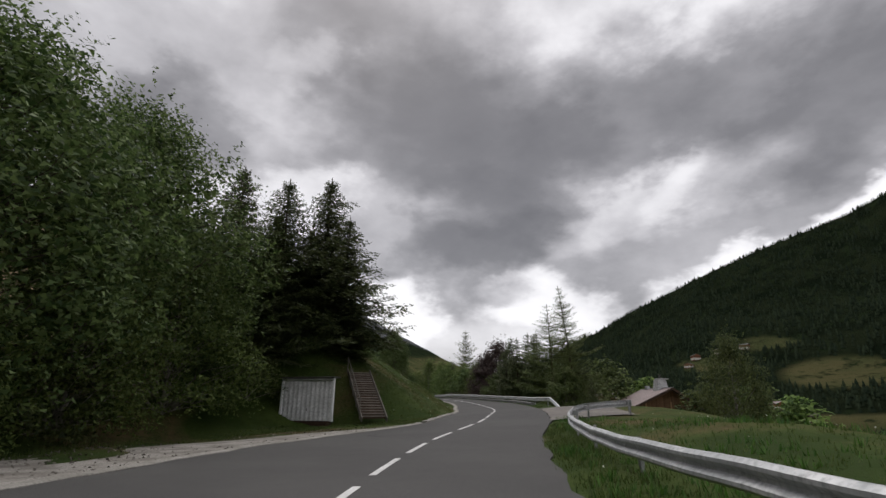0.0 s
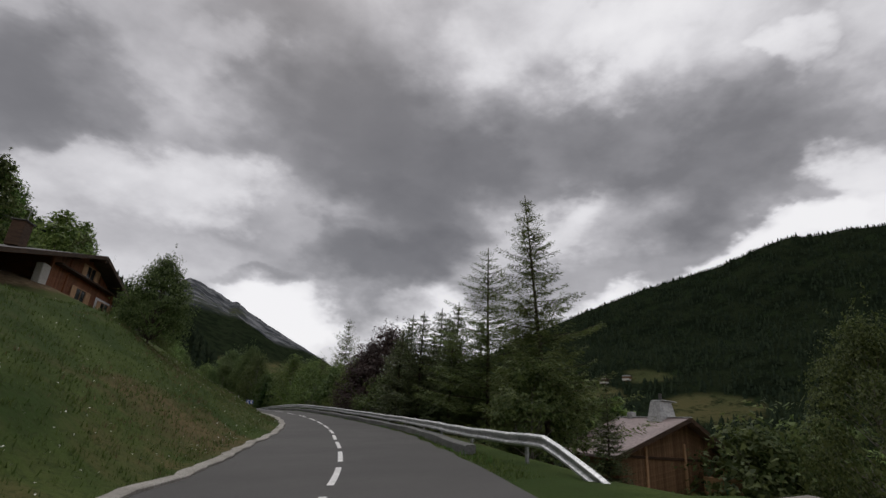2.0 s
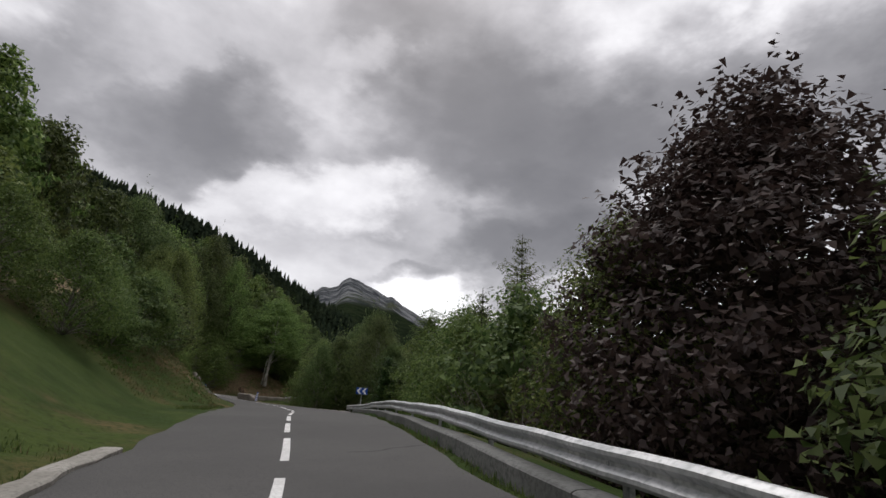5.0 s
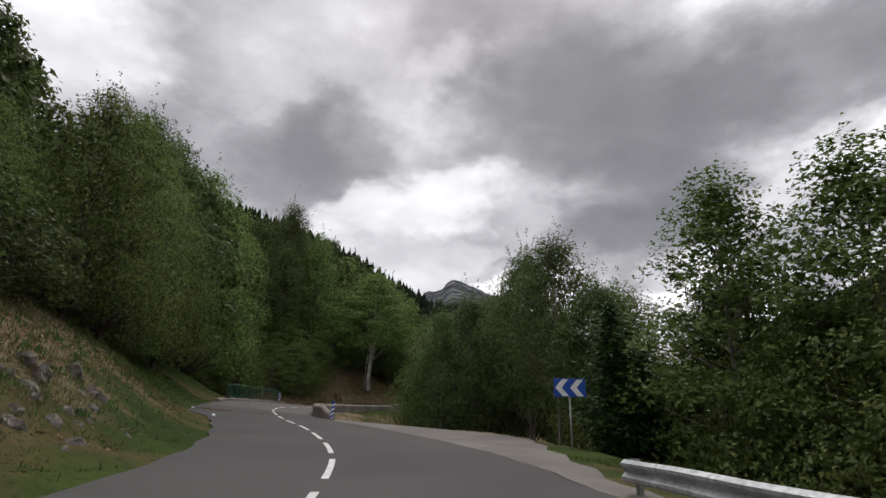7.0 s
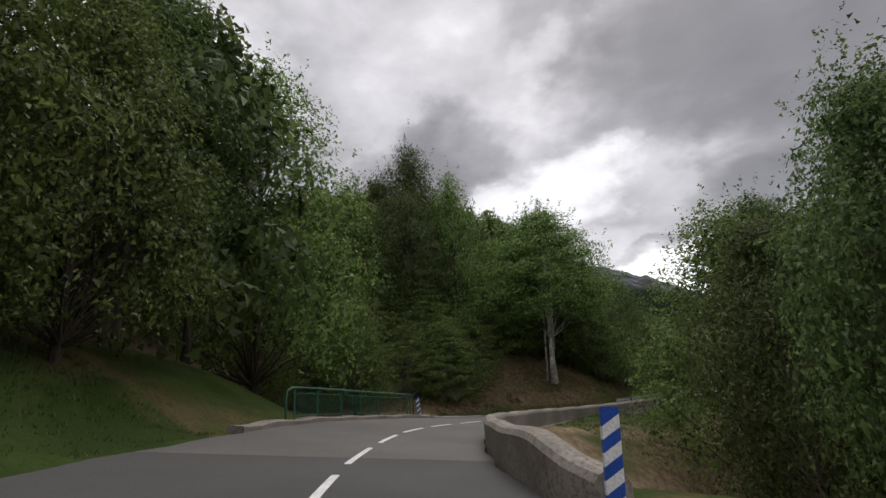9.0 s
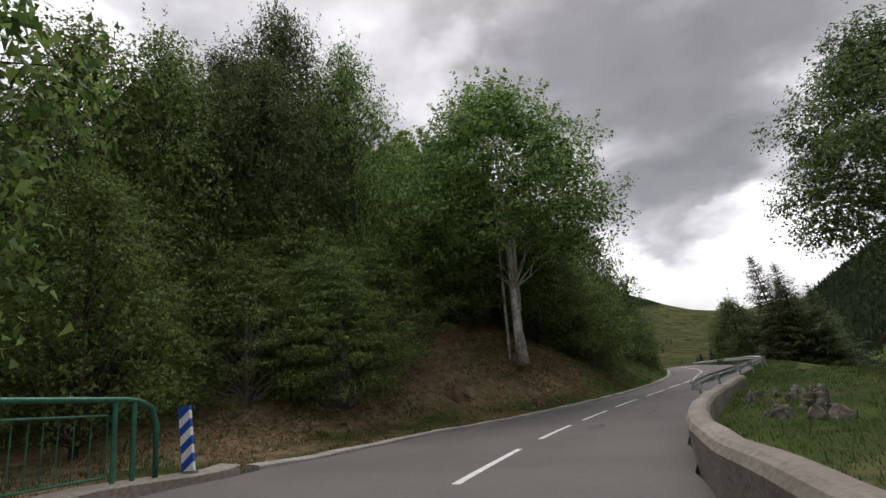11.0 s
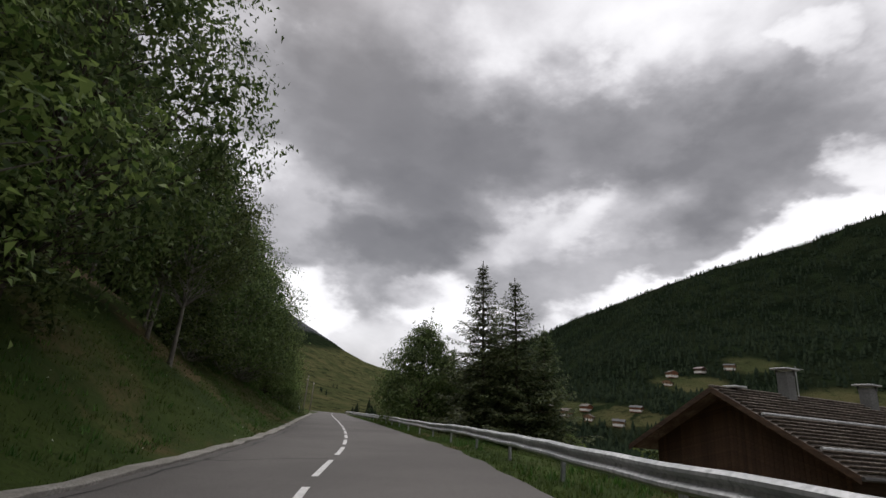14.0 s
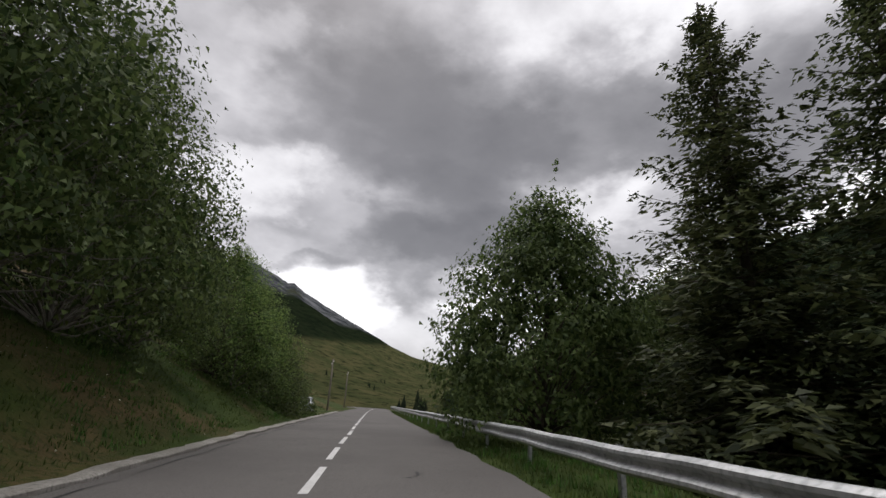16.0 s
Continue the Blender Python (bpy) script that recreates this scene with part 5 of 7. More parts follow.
def conifer(name, height, radius, clear, whorls, arms, sprays, size, leaf_mat, seed, label, droop=0.25, sparse=0.0, power=0.85, width=0.3, fan=0.3, fine=False):
    """A straight mast with whorls of drooping boughs, each a row of needle sprays."""
    rng = np.random.default_rng(seed)
    root = thing(name, (0, 0, 0), label, "tree")
    wood = Buf()
    wood.tube([(0.03 * math.sin(3 * w), 0.03 * math.cos(2 * w), -0.4 + (height + 0.4) * w) for w in np.linspace(0, 1, 8)], [height * (0.009 if name == "larch" else 0.013) * (1 - 0.93 * k / 7) + 0.01 for k in range(8)], 8)
    C, A, S = [], [], []
    boughs = Buf()
    tuft = 0.26 if not fine else 0.1 if name == "spruce" else 0.15
    for k in range(whorls - 1):
        rel = (k + rng.uniform(0.2, 0.8)) / whorls
        z = clear + (height - clear) * rel ** 0.92
        rr = radius * (1 - rel) ** power * rng.uniform(0.62, 1.2) + 0.12
        lob = rng.uniform(0, 6.28, 2)
        m = max(4, int(arms * (1 - 0.45 * rel)))
        for j in range(m):
            if rng.uniform() < sparse:
                continue
            ang = 2 * math.pi * (j + rng.uniform(-0.4, 0.4)) / m + k * 0.7
            L = rr * rng.uniform(0.55, 1.22) * (1 + 0.22 * math.sin(2 * ang + seed) + 0.14 * math.sin(3 * ang + lob[0]))
            L = min(L, 1.4 * radius * (1 - rel) ** power + 0.12)
            way = np.array([math.cos(ang), math.sin(ang), 0.0])
            pitch = 0.35 * rel - droop * (1 - rel) + rng.normal() * 0.08
            ns = max(3, int(sprays * L / radius) + 2)
            w = np.linspace(0.14, 1.0, ns)
            pts = np.array([0, 0, z]) + way * (w[:, None] * L) + np.array([0, 0, 1.0]) * ((pitch * w - 0.22 * droop * w**2 + 0.16 * w**3) * L)[:, None]
            if j % 3 == 0 and rel < 0.85:
                boughs.tube([(0, 0, z), pts[ns // 2], pts[-1]], [0.022 + 0.03 * (1 - rel), 0.014, 0.005], 4, caps=False)
            side = np.array([-way[1], way[0], 0])
            reach = fan * L * (1 - 0.7 * w) + 0.35 * size
            for q in (-1, 1, 0):
                d = way * 0.6 + side * (0.8 * q) + rng.normal(size=(ns, 3)) * 0.16 + np.array([0, 0, -0.2 * abs(q) - 0.05])
                for step in ((0.05, 0.23, 0.42, 0.6, 0.78) if q and fine else (0.08, 0.36, 0.66) if q and fan > 0.2 else (0.0, 0.04) if fine else (0.0,)):
                    C.append(pts + d * (reach * step * abs(q))[:, None] + rng.normal(size=(ns, 3)) * 0.05 + np.array([0, 0, -0.12]) * (step * reach)[:, None])
                    A.append(d + rng.normal(size=(ns, 3)) * 0.12)
                    S.append((reach * tuft * abs(q) + size * 0.5 * (1.1 - 0.4 * rel)) * rng.uniform(0.7, 1.3, ns))
    C, A, S = np.concatenate(C), np.concatenate(A), np.concatenate(S)[:, None]
    # the leader
    tipn = 26
    C = np.concatenate([C, np.stack([np.zeros(tipn), np.zeros(tipn), height * (1 - 0.1 * np.linspace(0, 1, tipn))], -1)])
    A = np.concatenate([A, rng.normal(size=(tipn, 3)) * [0.7, 0.7, 0.2] + [0, 0, 0.8]])
    S = np.concatenate([S, size * np.linspace(0.25, 0.75, tipn)[:, None]])
    A /= np.linalg.norm(A, axis=1, keepdims=True) + 1e-9
    up = rng.normal(size=A.shape) * 0.35 + np.array([0, 0, 1.0])
    B = np.cross(A, up)
    B /= np.linalg.norm(B, axis=1, keepdims=True) + 1e-9
    W = np.minimum(S, size) * width
    Vq = np.stack([C + B * W, C + A * S * 1.3, C - B * W + A * S * 0.12], 1).reshape(-1, 3)
    part("trunk", wood.mesh("trunk", M["bark"], smooth=True), root)
    limbs = part("branchwork", boughs.mesh("branchwork", M["bark"], smooth=True), root)
    tagged(limbs, kind="stuff")
    part("crown", np_mesh("crown", Vq, np.arange(len(Vq)).reshape(-1, 3), leaf_mat), root)
    return root


def plant(proto, x, y, turn, scale=1.0, sink=0.15, wide=1.0, z=None, label="", group="", tilt=0.0):
    """A copy of a tree on the ground; tilt: degrees by which it leans towards -x."""
    m = pose(x, y, (gz(x, y) if z is None else z) - sink, 0, -tilt, 0) @ pose(0, 0, 0, 0, 0, turn)
    if proto.name in PLANTED:
        ob = copy_thing(proto, m)
    else:
        ob = proto
        ob.matrix_basis = m
        PLANTED.add(proto.name)
    ob.scale = (scale * wide, scale * wide, scale)
    if label:
        ob["label"] = label
    if group:
        ob["group"] = group
    return ob


PLANTED = set()
T = {}
T["maple"] = broadleaf("broadleaf_tree", 12, 4.6, 1.2, 200, 22000, 0.12, M["leaf"], M["bark"], 1, "dense dark green broadleaf tree beside the road", peak=0.6)
T["ash"] = broadleaf("broadleaf_tree", 13, 4.0, 4.4, 150, 17000, 0.115, M["leaf"], M["bark_thin"], 2, "tall broadleaf tree with a bare lower trunk", trunk_r=0.13)
T["hazel"] = broadleaf("broadleaf_tree", 7, 3.3, 0.2, 150, 13500, 0.095, M["leaf_light"], M["bark_thin"], 3, "bushy light green hazel on the bank", trunk_r=0.09, low=0.3)
T["wild"] = broadleaf("broadleaf_tree", 10, 3.6, 0.6, 170, 15500, 0.098, M["leaf_beech"], M["bark"], 4, "broadleaf tree in the hillside wood", trunk_r=0.13, low=0.25)
T["layer"] = broadleaf("young_beech", 8, 3.4, 0.15, 160, 15000, 0.09, M["leaf_beech"], M["bark_thin"], 9, "young beech with level sprays of bright leaves", trunk_r=0.08, flat=0.26, low=0.34, peak=0.4)
T["tall"] = broadleaf("broadleaf_tree", 17, 4.3, 2.6, 180, 14000, 0.15, M["leaf"], M["bark_thin"], 10, "tall dark broadleaf tree at the wood's edge", trunk_r=0.17, peak=0.5, flat=0.5, low=0.26)
T["beech"] = broadleaf("beech_tree", 18, 6.2, 5.6, 220, 32000, 0.16, M["leaf_beech"], M["bark_grey"], 5, "tall beech with a pale forked trunk on the cut bank", lean=(0.3, 0.3), trunk_r=0.27, twin=True, flat=0.4, every=7)
T["big"] = broadleaf("broadleaf_tree", 16, 5.0, 6.4, 190, 36000, 0.12, M["leaf"], M["bark_thin"], 17, "tall spreading broadleaf tree behind the bridge parapet", trunk_r=0.17, flat=0.5, every=4)
T["copper"] = broadleaf("copper_beech", 10.5, 3.6, 0.8, 140, 13000, 0.13, M["copper"], M["bark"], 6, "copper beech with dark purple leaves behind the guard rail", trunk_r=0.14)
T["bush"] = broadleaf("shrub", 3.4, 2.0, 0.1, 70, 3800, 0.1, M["leaf"], M["bark_thin"], 7, "dense green shrub at the wood's edge", trunk_r=0.05, low=0.35)
T["slim"] = broadleaf("broadleaf_tree", 12, 2.6, 2.2, 120, 9000, 0.1, M["leaf_light"], M["bark_thin"], 8, "slim young broadleaf tree with upright twigs", trunk_r=0.1, peak=1.6)
T["round"] = broadleaf("broadleaf_tree", 8, 3.7, 0.9, 170, 20000, 0.13, M["leaf"], M["bark"], 27, "round dense dark green maple behind the guard rail", trunk_r=0.13, peak=0.2, low=0.3)
T["thicket"] = broadleaf("shrub", 8, 4.0, 0.1, 190, 19000, 0.1, M["leaf"], M["bark_thin"], 28, "domed fine-leaved willow thicket on the grass bank", trunk_r=0.08, peak=0.1, low=0.32)
T["maple_f"] = broadleaf("broadleaf_tree", 12, 4.6, 0.8, 60, 3600, 0.34, M["leaf"], M["bark"], 21, "dark green broadleaf tree in the wood", peak=0.6, low=0.25)
T["wild_f"] = broadleaf("broadleaf_tree", 10, 3.6, 0.5, 52, 3000, 0.3, M["leaf_beech"], M["bark"], 24, "broadleaf tree in the hillside wood", trunk_r=0.13, low=0.25)
T["ash_f"] = broadleaf("broadleaf_tree", 13, 4.0, 1.6, 50, 3200, 0.34, M["leaf"], M["bark_thin"], 22, "tall broadleaf tree in the wood", trunk_r=0.13, low=0.25)
T["spruce"] = conifer("spruce", 13, 4.0, 0.5, 34, 12, 14, 0.22, M["spruce"], 11, "dark green spruce with drooping boughs", power=1.05, width=0.4, fine=True)
T["spruce_b"] = conifer("spruce", 11, 3.2, 0.4, 28, 10, 12, 0.22, M["spruce"], 12, "pointed dark spruce among the trees", droop=0.2, power=1.0, width=0.38, fine=True)
T["spruce_f"] = conifer("spruce", 12, 2.8, 0.4, 20, 10, 5, 0.75, M["spruce"], 16, "dark spruce in the wood", droop=0.15, power=0.95, fan=0.15)
T["larch"] = conifer("larch", 14.5, 3.6, 1.5, 34, 11, 26, 0.15, M["larch"], 13, "tall thin larch with sparse light boughs", droop=0.05, sparse=0.16, power=0.85, width=0.26, fan=0.18, fine=True)
T["larch_b"] = conifer("larch", 14.5, 3.6, 0.8, 34, 12, 14, 0.26, M["larch"], 14, "full light green larch behind the guard rail", droop=-0.1, sparse=0.06, power=0.75, width=0.24, fan=0.26, fine=True)
T["thuja"] = conifer("thuja", 7, 1.3, 0.0, 26, 14, 8, 0.42, M["thuja"], 15, "slim dark green thuja beside the road sign", droop=-0.8, power=0.6, width=0.3, fan=0.15)

rng = np.random.default_rng(21)


def stand(kind, x, y, tall, wide=1.0, turn=None, label="", group="", z=None, tilt=0.0):
    """A tree of that kind, tall metres high, at a place."""
    base = {"maple": 12, "ash": 13, "hazel": 7, "wild": 10, "beech": 18, "copper": 10.5, "bush": 3.4, "layer": 8, "tall": 17, "big": 16, "round": 8, "thicket": 8, "slim": 12, "spruce": 13, "spruce_b": 11, "larch": 14.5, "larch_b": 14.5, "thuja": 7, "maple_f": 12, "wild_f": 10, "ash_f": 13, "spruce_f": 12}[kind]
    return plant(T[kind], x, y, float(rng.uniform(0, 360)) if turn is None else turn, tall / base, wide=wide, label=label, group=group, z=z, tilt=tilt)


def top_at(kind, x, y, ztop, wide=1.0, **kw):
    """A tree whose tip stands at the height ztop."""
    return stand(kind, x, y, ztop - gz(x, y), wide, **kw)


# by the garage
for x, y, zt in ((-9.7, 33.2, 16.1), (-7.0, 34.8, 17.0), (-5.7, 36.4, 14.4), (-14.4, 36.3, 18.6), (-11.5, 37.0, 15.0), (-8.4, 35.6, 13.0), (-6.9, 33.6, 8.5), (-9.3, 31.4, 10.0), (-4.7, 34.6, 7.5)):
    top_at("spruce", x, y, zt, 1.35, group="spruces behind the garage")
for x, y, zt, k in ((-14.2, 23.4, 14.6, "maple"), (-13.4, 14.0, 12.0, "maple"), (-17.0, 28.5, 13.0, "maple"), (-14.2, 6.0, 12.0, "maple"), (-18.0, 20.0, 15.0, "ash"), (-15.0, -5.0, 12.0, "maple"), (-19.0, 10.0, 14.0, "ash"), (-15.0, -16.0, 11.0, "wild"), (-16.5, 30.0, 12.5, "maple_f")):
    top_at(k, x, y, zt, 1.15, group="broadleaf trees by the gravel strip")
for x, y, h in ((-11.6, 24.4, 7.0), (-12.2, 18.6, 6.0), (-12.4, 12.5, 5.5)):
    stand("hazel", x, y, h, 1.15, group="broadleaf trees by the gravel strip", label="bushy green shrub below the broadleaf trees")
for x, y in ((-9.6, 29.4), (-11.4, 26.6), (-13.2, 10.0), (-13.4, 1.0), (-12.4, 17.5), (-7.9, 32.8)):
    stand("bush", x, y, 3.0, 1.2)

# behind the middle guard rail
top_at("larch", 16.6, 54.4, 13.5, 1.15, turn=20, tilt=6.0)
top_at("larch", 15.9, 61.7, 12.8, 1.3, turn=130, tilt=2.0, label="broad light green larch behind the guard rail")
for x, y, zt in ((15.0, 67.2, 9.7), (12.6, 68.6, 9.0), (14.2, 65.4, 7.6), (13.0, 76.1, 10.2), (13.0, 78.3, 9.9), (14.8, 72.0, 10.2), (11.6, 72.5, 8.0), (16.4, 75.5, 10.5), (17.5, 69.0, 9.0), (12.4, 80.6, 8.6), (18.5, 64.0, 8.0), (16.0, 80.0, 9.5)):
    top_at("spruce_b", x, y, zt + 0.4, 1.15, group="spruces behind the guard rail")
for x, y, zt in ((12.4, 86.4, 10.8), (10.6, 85.2, 8.7), (10.2, 89.4, 8.1)):
    top_at("copper", x, y, zt, 1.1)
for u, d, h, k in ((50, 9.5, 4.5, "spruce_b"), (53, 7.6, 4.0, "bush"), (58, 8.2, 4.8, "larch_b"), (62, 7.4, 3.6, "larch_b"), (67, 7.2, 4.5, "spruce_b"), (73, 7.0, 5.5, "larch_b"), (78, 7.2, 4.5, "bush"), (86, 7.2, 7.5, "wild"), (90, 9.5, 9.5, "slim"), (93, 7.4, 6.5, "bush"), (97, 8.6, 9.5, "larch_b"), (101, 7.6, 7.0, "hazel"), (104, 9.4, 11.0, "spruce_b"), (107, 9.2, 9.0, "hazel"), (109, 11.0, 11.0, "wild"), (113, 10.2, 8.5, "spruce_b"), (116, 13.0, 10.0, "wild"), (119, 13.0, 8.0, "hazel"), (123, 14.5, 10.0, "wild"), (103, 11.5, 11.0, "wild"), (108, 12.5, 11.0, "spruce_b"), (105.5, 10.5, 8.0, "hazel")):
    p = at(u, d + (1.3 if u > 84 else 0.6))
    stand(k, p.x, p.y, h, 1.0)
top_at("larch_b", 8.8, 117.5, 17.5, 0.85)
stand("thuja", -4.2, 127.2, 6.8)
stand("thuja", -2.9, 128.2, 6.0)

# inside the bend
top_at("ash", -6.9, 134.6, 11.4, 0.85)
top_at("slim", 0.2, 126.0, 11.0, 1.35)
top_at("slim", 3.0, 122.0, 10.0, 1.3)
top_at("wild", 1.6, 129.0, 8.5, 1.0)
for x, y, zt, w in ((-16.6, 143.8, 8.6, 0.6), (-15.0, 147.2, 10.2, 0.75), (-19.4, 150.4, 7.4, 0.75)):
    top_at("ash", x, y, zt, w, group="trees behind the lay-by")
for x, y, zt, k in ((-4.5, 132.0, 8.0, "ash"), (-11.9, 151.5, 6.0, "ash"), (-3.0, 138.5, 9.0, "wild"), (-9.8, 145.4, 13.5, "big"), (-21.0, 158.5, 10.5, "wild"), (-13.5, 155.5, 12.0, "big"), (-17.5, 165.0, 9.0, "wild"), (-7.5, 152.0, 11.0, "spruce")):
    top_at(k, x, y, zt, 0.62 if k == "big" else 1.0)
for x, y in ((-8.0, 143.5), (-17.0, 155.0), (-19.5, 162.0), (-3.0, 134.5)):
    stand("bush", x, y, 3.6, 1.2)
# big tree past the parapet
top_at("big", -18.7, 175.7, 15.8, 0.95)
top_at("maple", -15.5, 170.5, 12.5, 1.0)
top_at("maple", -14.5, 178.5, 8.0, 1.0)
for x, y in ((-21.5, 169.0), (-18.8, 168.2), (-17.0, 181.0)):
    stand("hazel", x, y, 5.0, 1.0)

# the pale beech and the wood opposite the bridge
stand("beech", -38.3, 177.3, 17.5, 1.12, turn=20, z=3.2)
for u, d, h, k in ((171, -15, 6.0, "layer"), (174, -13.0, 6.5, "layer"), (177, -12.0, 7.0, "layer"), (180.0, -11.5, 7.0, "layer"), (168, -17, 7.0, "layer"), (173, -17.5, 9.5, "layer"), (178, -16, 10.0, "layer"), (184, -13, 9.0, "layer"), (188, -12.0, 11.0, "wild"), (191, -11.0, 10.0, "layer"), (194, -9.6, 10.0, "wild"), (198, -7.6, 9.0, "wild"), (202, -7.0, 8.5, "layer"), (146, -12, 6.0, "layer"), (149, -14.0, 6.5, "layer"), (147.5, -16.5, 8.0, "layer"), (152, -18, 8.0, "layer"), (143, -9.6, 5.0, "layer")):
    p = at(u, d)
    stand(k, p.x, p.y, h, 1.05, group="bushes on the cut bank")
for u, d in ((203, -7.6), (208, -8.2), (225, -8.6), (251, -6.6), (257, -6.6), (262, -6.4), (268, -6.2)):
    p = at(u, d)
    stand("bush", p.x, p.y, 3.4, 1.15)

# domed thicket on the bank, and pale stems before it
for u, d, h, k, w in ((229.0, -9.2, 9.6, "thicket", 0.9), (233.5, -8.4, 9.6, "thicket", 0.9), (238.0, -8.1, 8.6, "thicket", 0.9), (242.5, -8.2, 6.6, "thicket", 0.95), (250.5, -7.3, 7.0, "wild", 1.2), (255.5, -7.0, 6.6, "wild", 1.2), (260.0, -6.8, 5.6, "thicket", 0.8), (266.0, -6.6, 5.0, "thicket", 0.8)):
    p = at(u, d)
    stand(k, p.x, p.y, h, w, group="thicket on the bank")
for x, y, h, t in ((-34.9, 207.6, 9.5, 40.0), (-36.5, 209.4, 9.8, 160.0), (-37.5, 211.8, 8.2, 280.0)):
    stand("ash", x, y, h, 0.9, turn=t, label="broadleaf tree with a pale bare stem on the grass bank")

# right side, past the big roof
top_at("spruce", -16.3, 224.0, 14.2, 1.0, tilt=3.5)
top_at("spruce", -14.8, 220.4, 12.1, 1.05, tilt=3.5)
top_at("spruce_b", -12.6, 221.5, 8.2, 1.2)
top_at("spruce_b", -14.4, 226.5, 10.5, 1.2)
top_at("round", -20.6, 229.2, 8.5, 0.85)
for x, y, zt, k in ((-14.0, 229.5, 11.0, "spruce_b"), (-12.5, 222.0, 9.0, "spruce_b"), (-17.5, 234.0, 6.5, "wild"), (-15.0, 241.0, 9.0, "spruce"), (-11.5, 235.0, 8.0, "maple"), (-17.8, 246.0, 4.8, "hazel"), (-16.2, 256.0, 3.6, "wild")):
    top_at(k, x, y, zt, 1.0)

# hillside wood above the road: height of its tops, along (rows) and across (columns) the road's plan
CANOPY_U = (68, 76, 84, 100, 116, 132, 148, 164, 180, 196, 212, 228, 244, 260, 276)
CANOPY_D = (9, 14, 20, 28, 38, 52)
CANOPY = [(5, 7, 11, 17, 21, 24), (6, 8, 12.5, 17, 22, 27), (7, 9.5, 14, 18, 24, 30), (9, 12.5, 17.5, 22, 29, 36), (11.5, 16, 20.5, 24.5, 32, 40), (15, 18.5, 24, 27.5, 34, 43), (18, 21, 27, 33, 38, 45), (12, 16.5, 23.5, 29.5, 37, 45), (15, 22, 27, 31, 33, 34), (17, 22, 28, 34, 39.5, 43), (12.5, 20, 26, 33, 39, 46), (12, 19, 25.5, 32, 38, 45), (11, 17, 22, 28, 34, 41), (10, 14, 18, 23, 28, 34), (8, 10, 13, 16, 20, 25)]


def canopy(u, d):
    return float(np.interp(d, CANOPY_D, [np.interp(u, CANOPY_U, [r[j] for r in CANOPY]) for j in range(6)]))


for u in np.arange(70, 266, 5.0):
    for row, d in enumerate((-10.5, -15.5, -21.5, -29.0, -38.0, -50.0)):
        dd = d + rng.normal() * 0.8 + (1.6 if row == 0 and (u > 190 or 126 < u < 152) else 0)
        uu = u + rng.normal() * 1.0 + (2.5 if row % 2 else 0)
        if row < 1 and 205 < uu < 268 or row < 2 and (uu < 86 or 151 < uu < 190) or row == 2 and (uu < 78 or 151 < uu < 168) or row > 3 and uu > 240:
            continue
        p = at(uu, dd)
        if math.hypot(p.x + 38.3, p.y - 177.2) < 5 or (-34 < p.x < -12 and 62 < p.y < 84):
            continue
        if row == 0:
            k = "hazel" if uu < 122 else "wild" if uu < 152 else ("tall", "maple", "wild")[rng.integers(0, 3)]
        elif row == 1:
            k = "wild_f" if uu < 110 else ("ash_f", "maple_f", "ash_f", "spruce_f")[rng.integers(0, 4)]
        else:
            k = ("maple_f", "wild_f", "ash_f", "wild_f", "spruce_f")[rng.integers(0, 5)]
        if row < 4 and 150 < uu < 192:
            k = k.replace("_f", "") if k != "spruce_f" else k
        h = min(20.0, canopy(uu, -dd) * rng.uniform(0.9, 1.0) * ((0.76 if 102 < uu < 132 else 0.93) if row < 2 and uu < 128 else 1.12 if row > 1 and uu < 112 else 1.04 if row < 2 else 1.0) - gz(p.x, p.y))
        if h < 2.0:
            continue
        stand(k, p.x, p.y, h, (1.1 if h < 9 else 0.92 if k in ("tall", "spruce", "spruce_f") else 0.78), group="trees of the hillside wood")
for x, y, zt, k, w in ((-57.3, 173.3, 29.0, "ash", 0.7), (-54.5, 176.5, 33.5, "maple", 0.6), (-48.6, 176.8, 28.0, "wild", 0.62), (-51.0, 171.0, 24.0, "ash", 0.7), (-39.8, 137.8, 22.0, "tall", 0.85), (-47.5, 143.5, 28.5, "tall", 0.95), (-44.0, 137.0, 26.5, "maple", 0.8), (-46.5, 148.5, 26.0, "wild", 0.85), (-41.5, 141.5, 22.0, "maple_f", 0.8), (-36.2, 198.5, 16.0, "maple", 0.82), (-40.2, 199.5, 15.5, "maple", 0.85), (-40.5, 206.5, 15.5, "maple", 0.85), (-37.5, 193.0, 14.0, "maple", 0.75), (-38.5, 204.5, 14.5, "tall", 0.8)):
    top_at(k, x, y, zt, w, group="trees of the hillside wood")
# trees round the chalet on the bank
stand("round", -3.7, 60.2, 4.7, 0.78, label="round dark green tree beside the chalet")
for x, y, h, k in ((-52, 163, 9, "wild"), (-47, 158, 9, "wild"), (-56, 153, 10, "tall"), (-50, 151, 9.5, "wild"), (-62, 168, 9, "wild"), (-44.5, 168, 7, "layer"), (-49, 171, 9, "layer")):
    stand(k, x, y, h, 0.95, group="trees of the hillside wood")
for u in np.arange(106, 150, 3.4):
    p = at(u, -9.6 - rng.uniform(0, 1.5))
    stand("bush", p.x, p.y, rng.uniform(2.4, 3.8), 1.2, group="shrubs on the bank")
for u in np.arange(80.2, 104, 3.4):
    p = at(u, -12.8 - rng.uniform(0, 1.5))
    stand("bush", p.x, p.y, rng.uniform(2.4, 3.6), 1.3, group="shrubs on the bank")
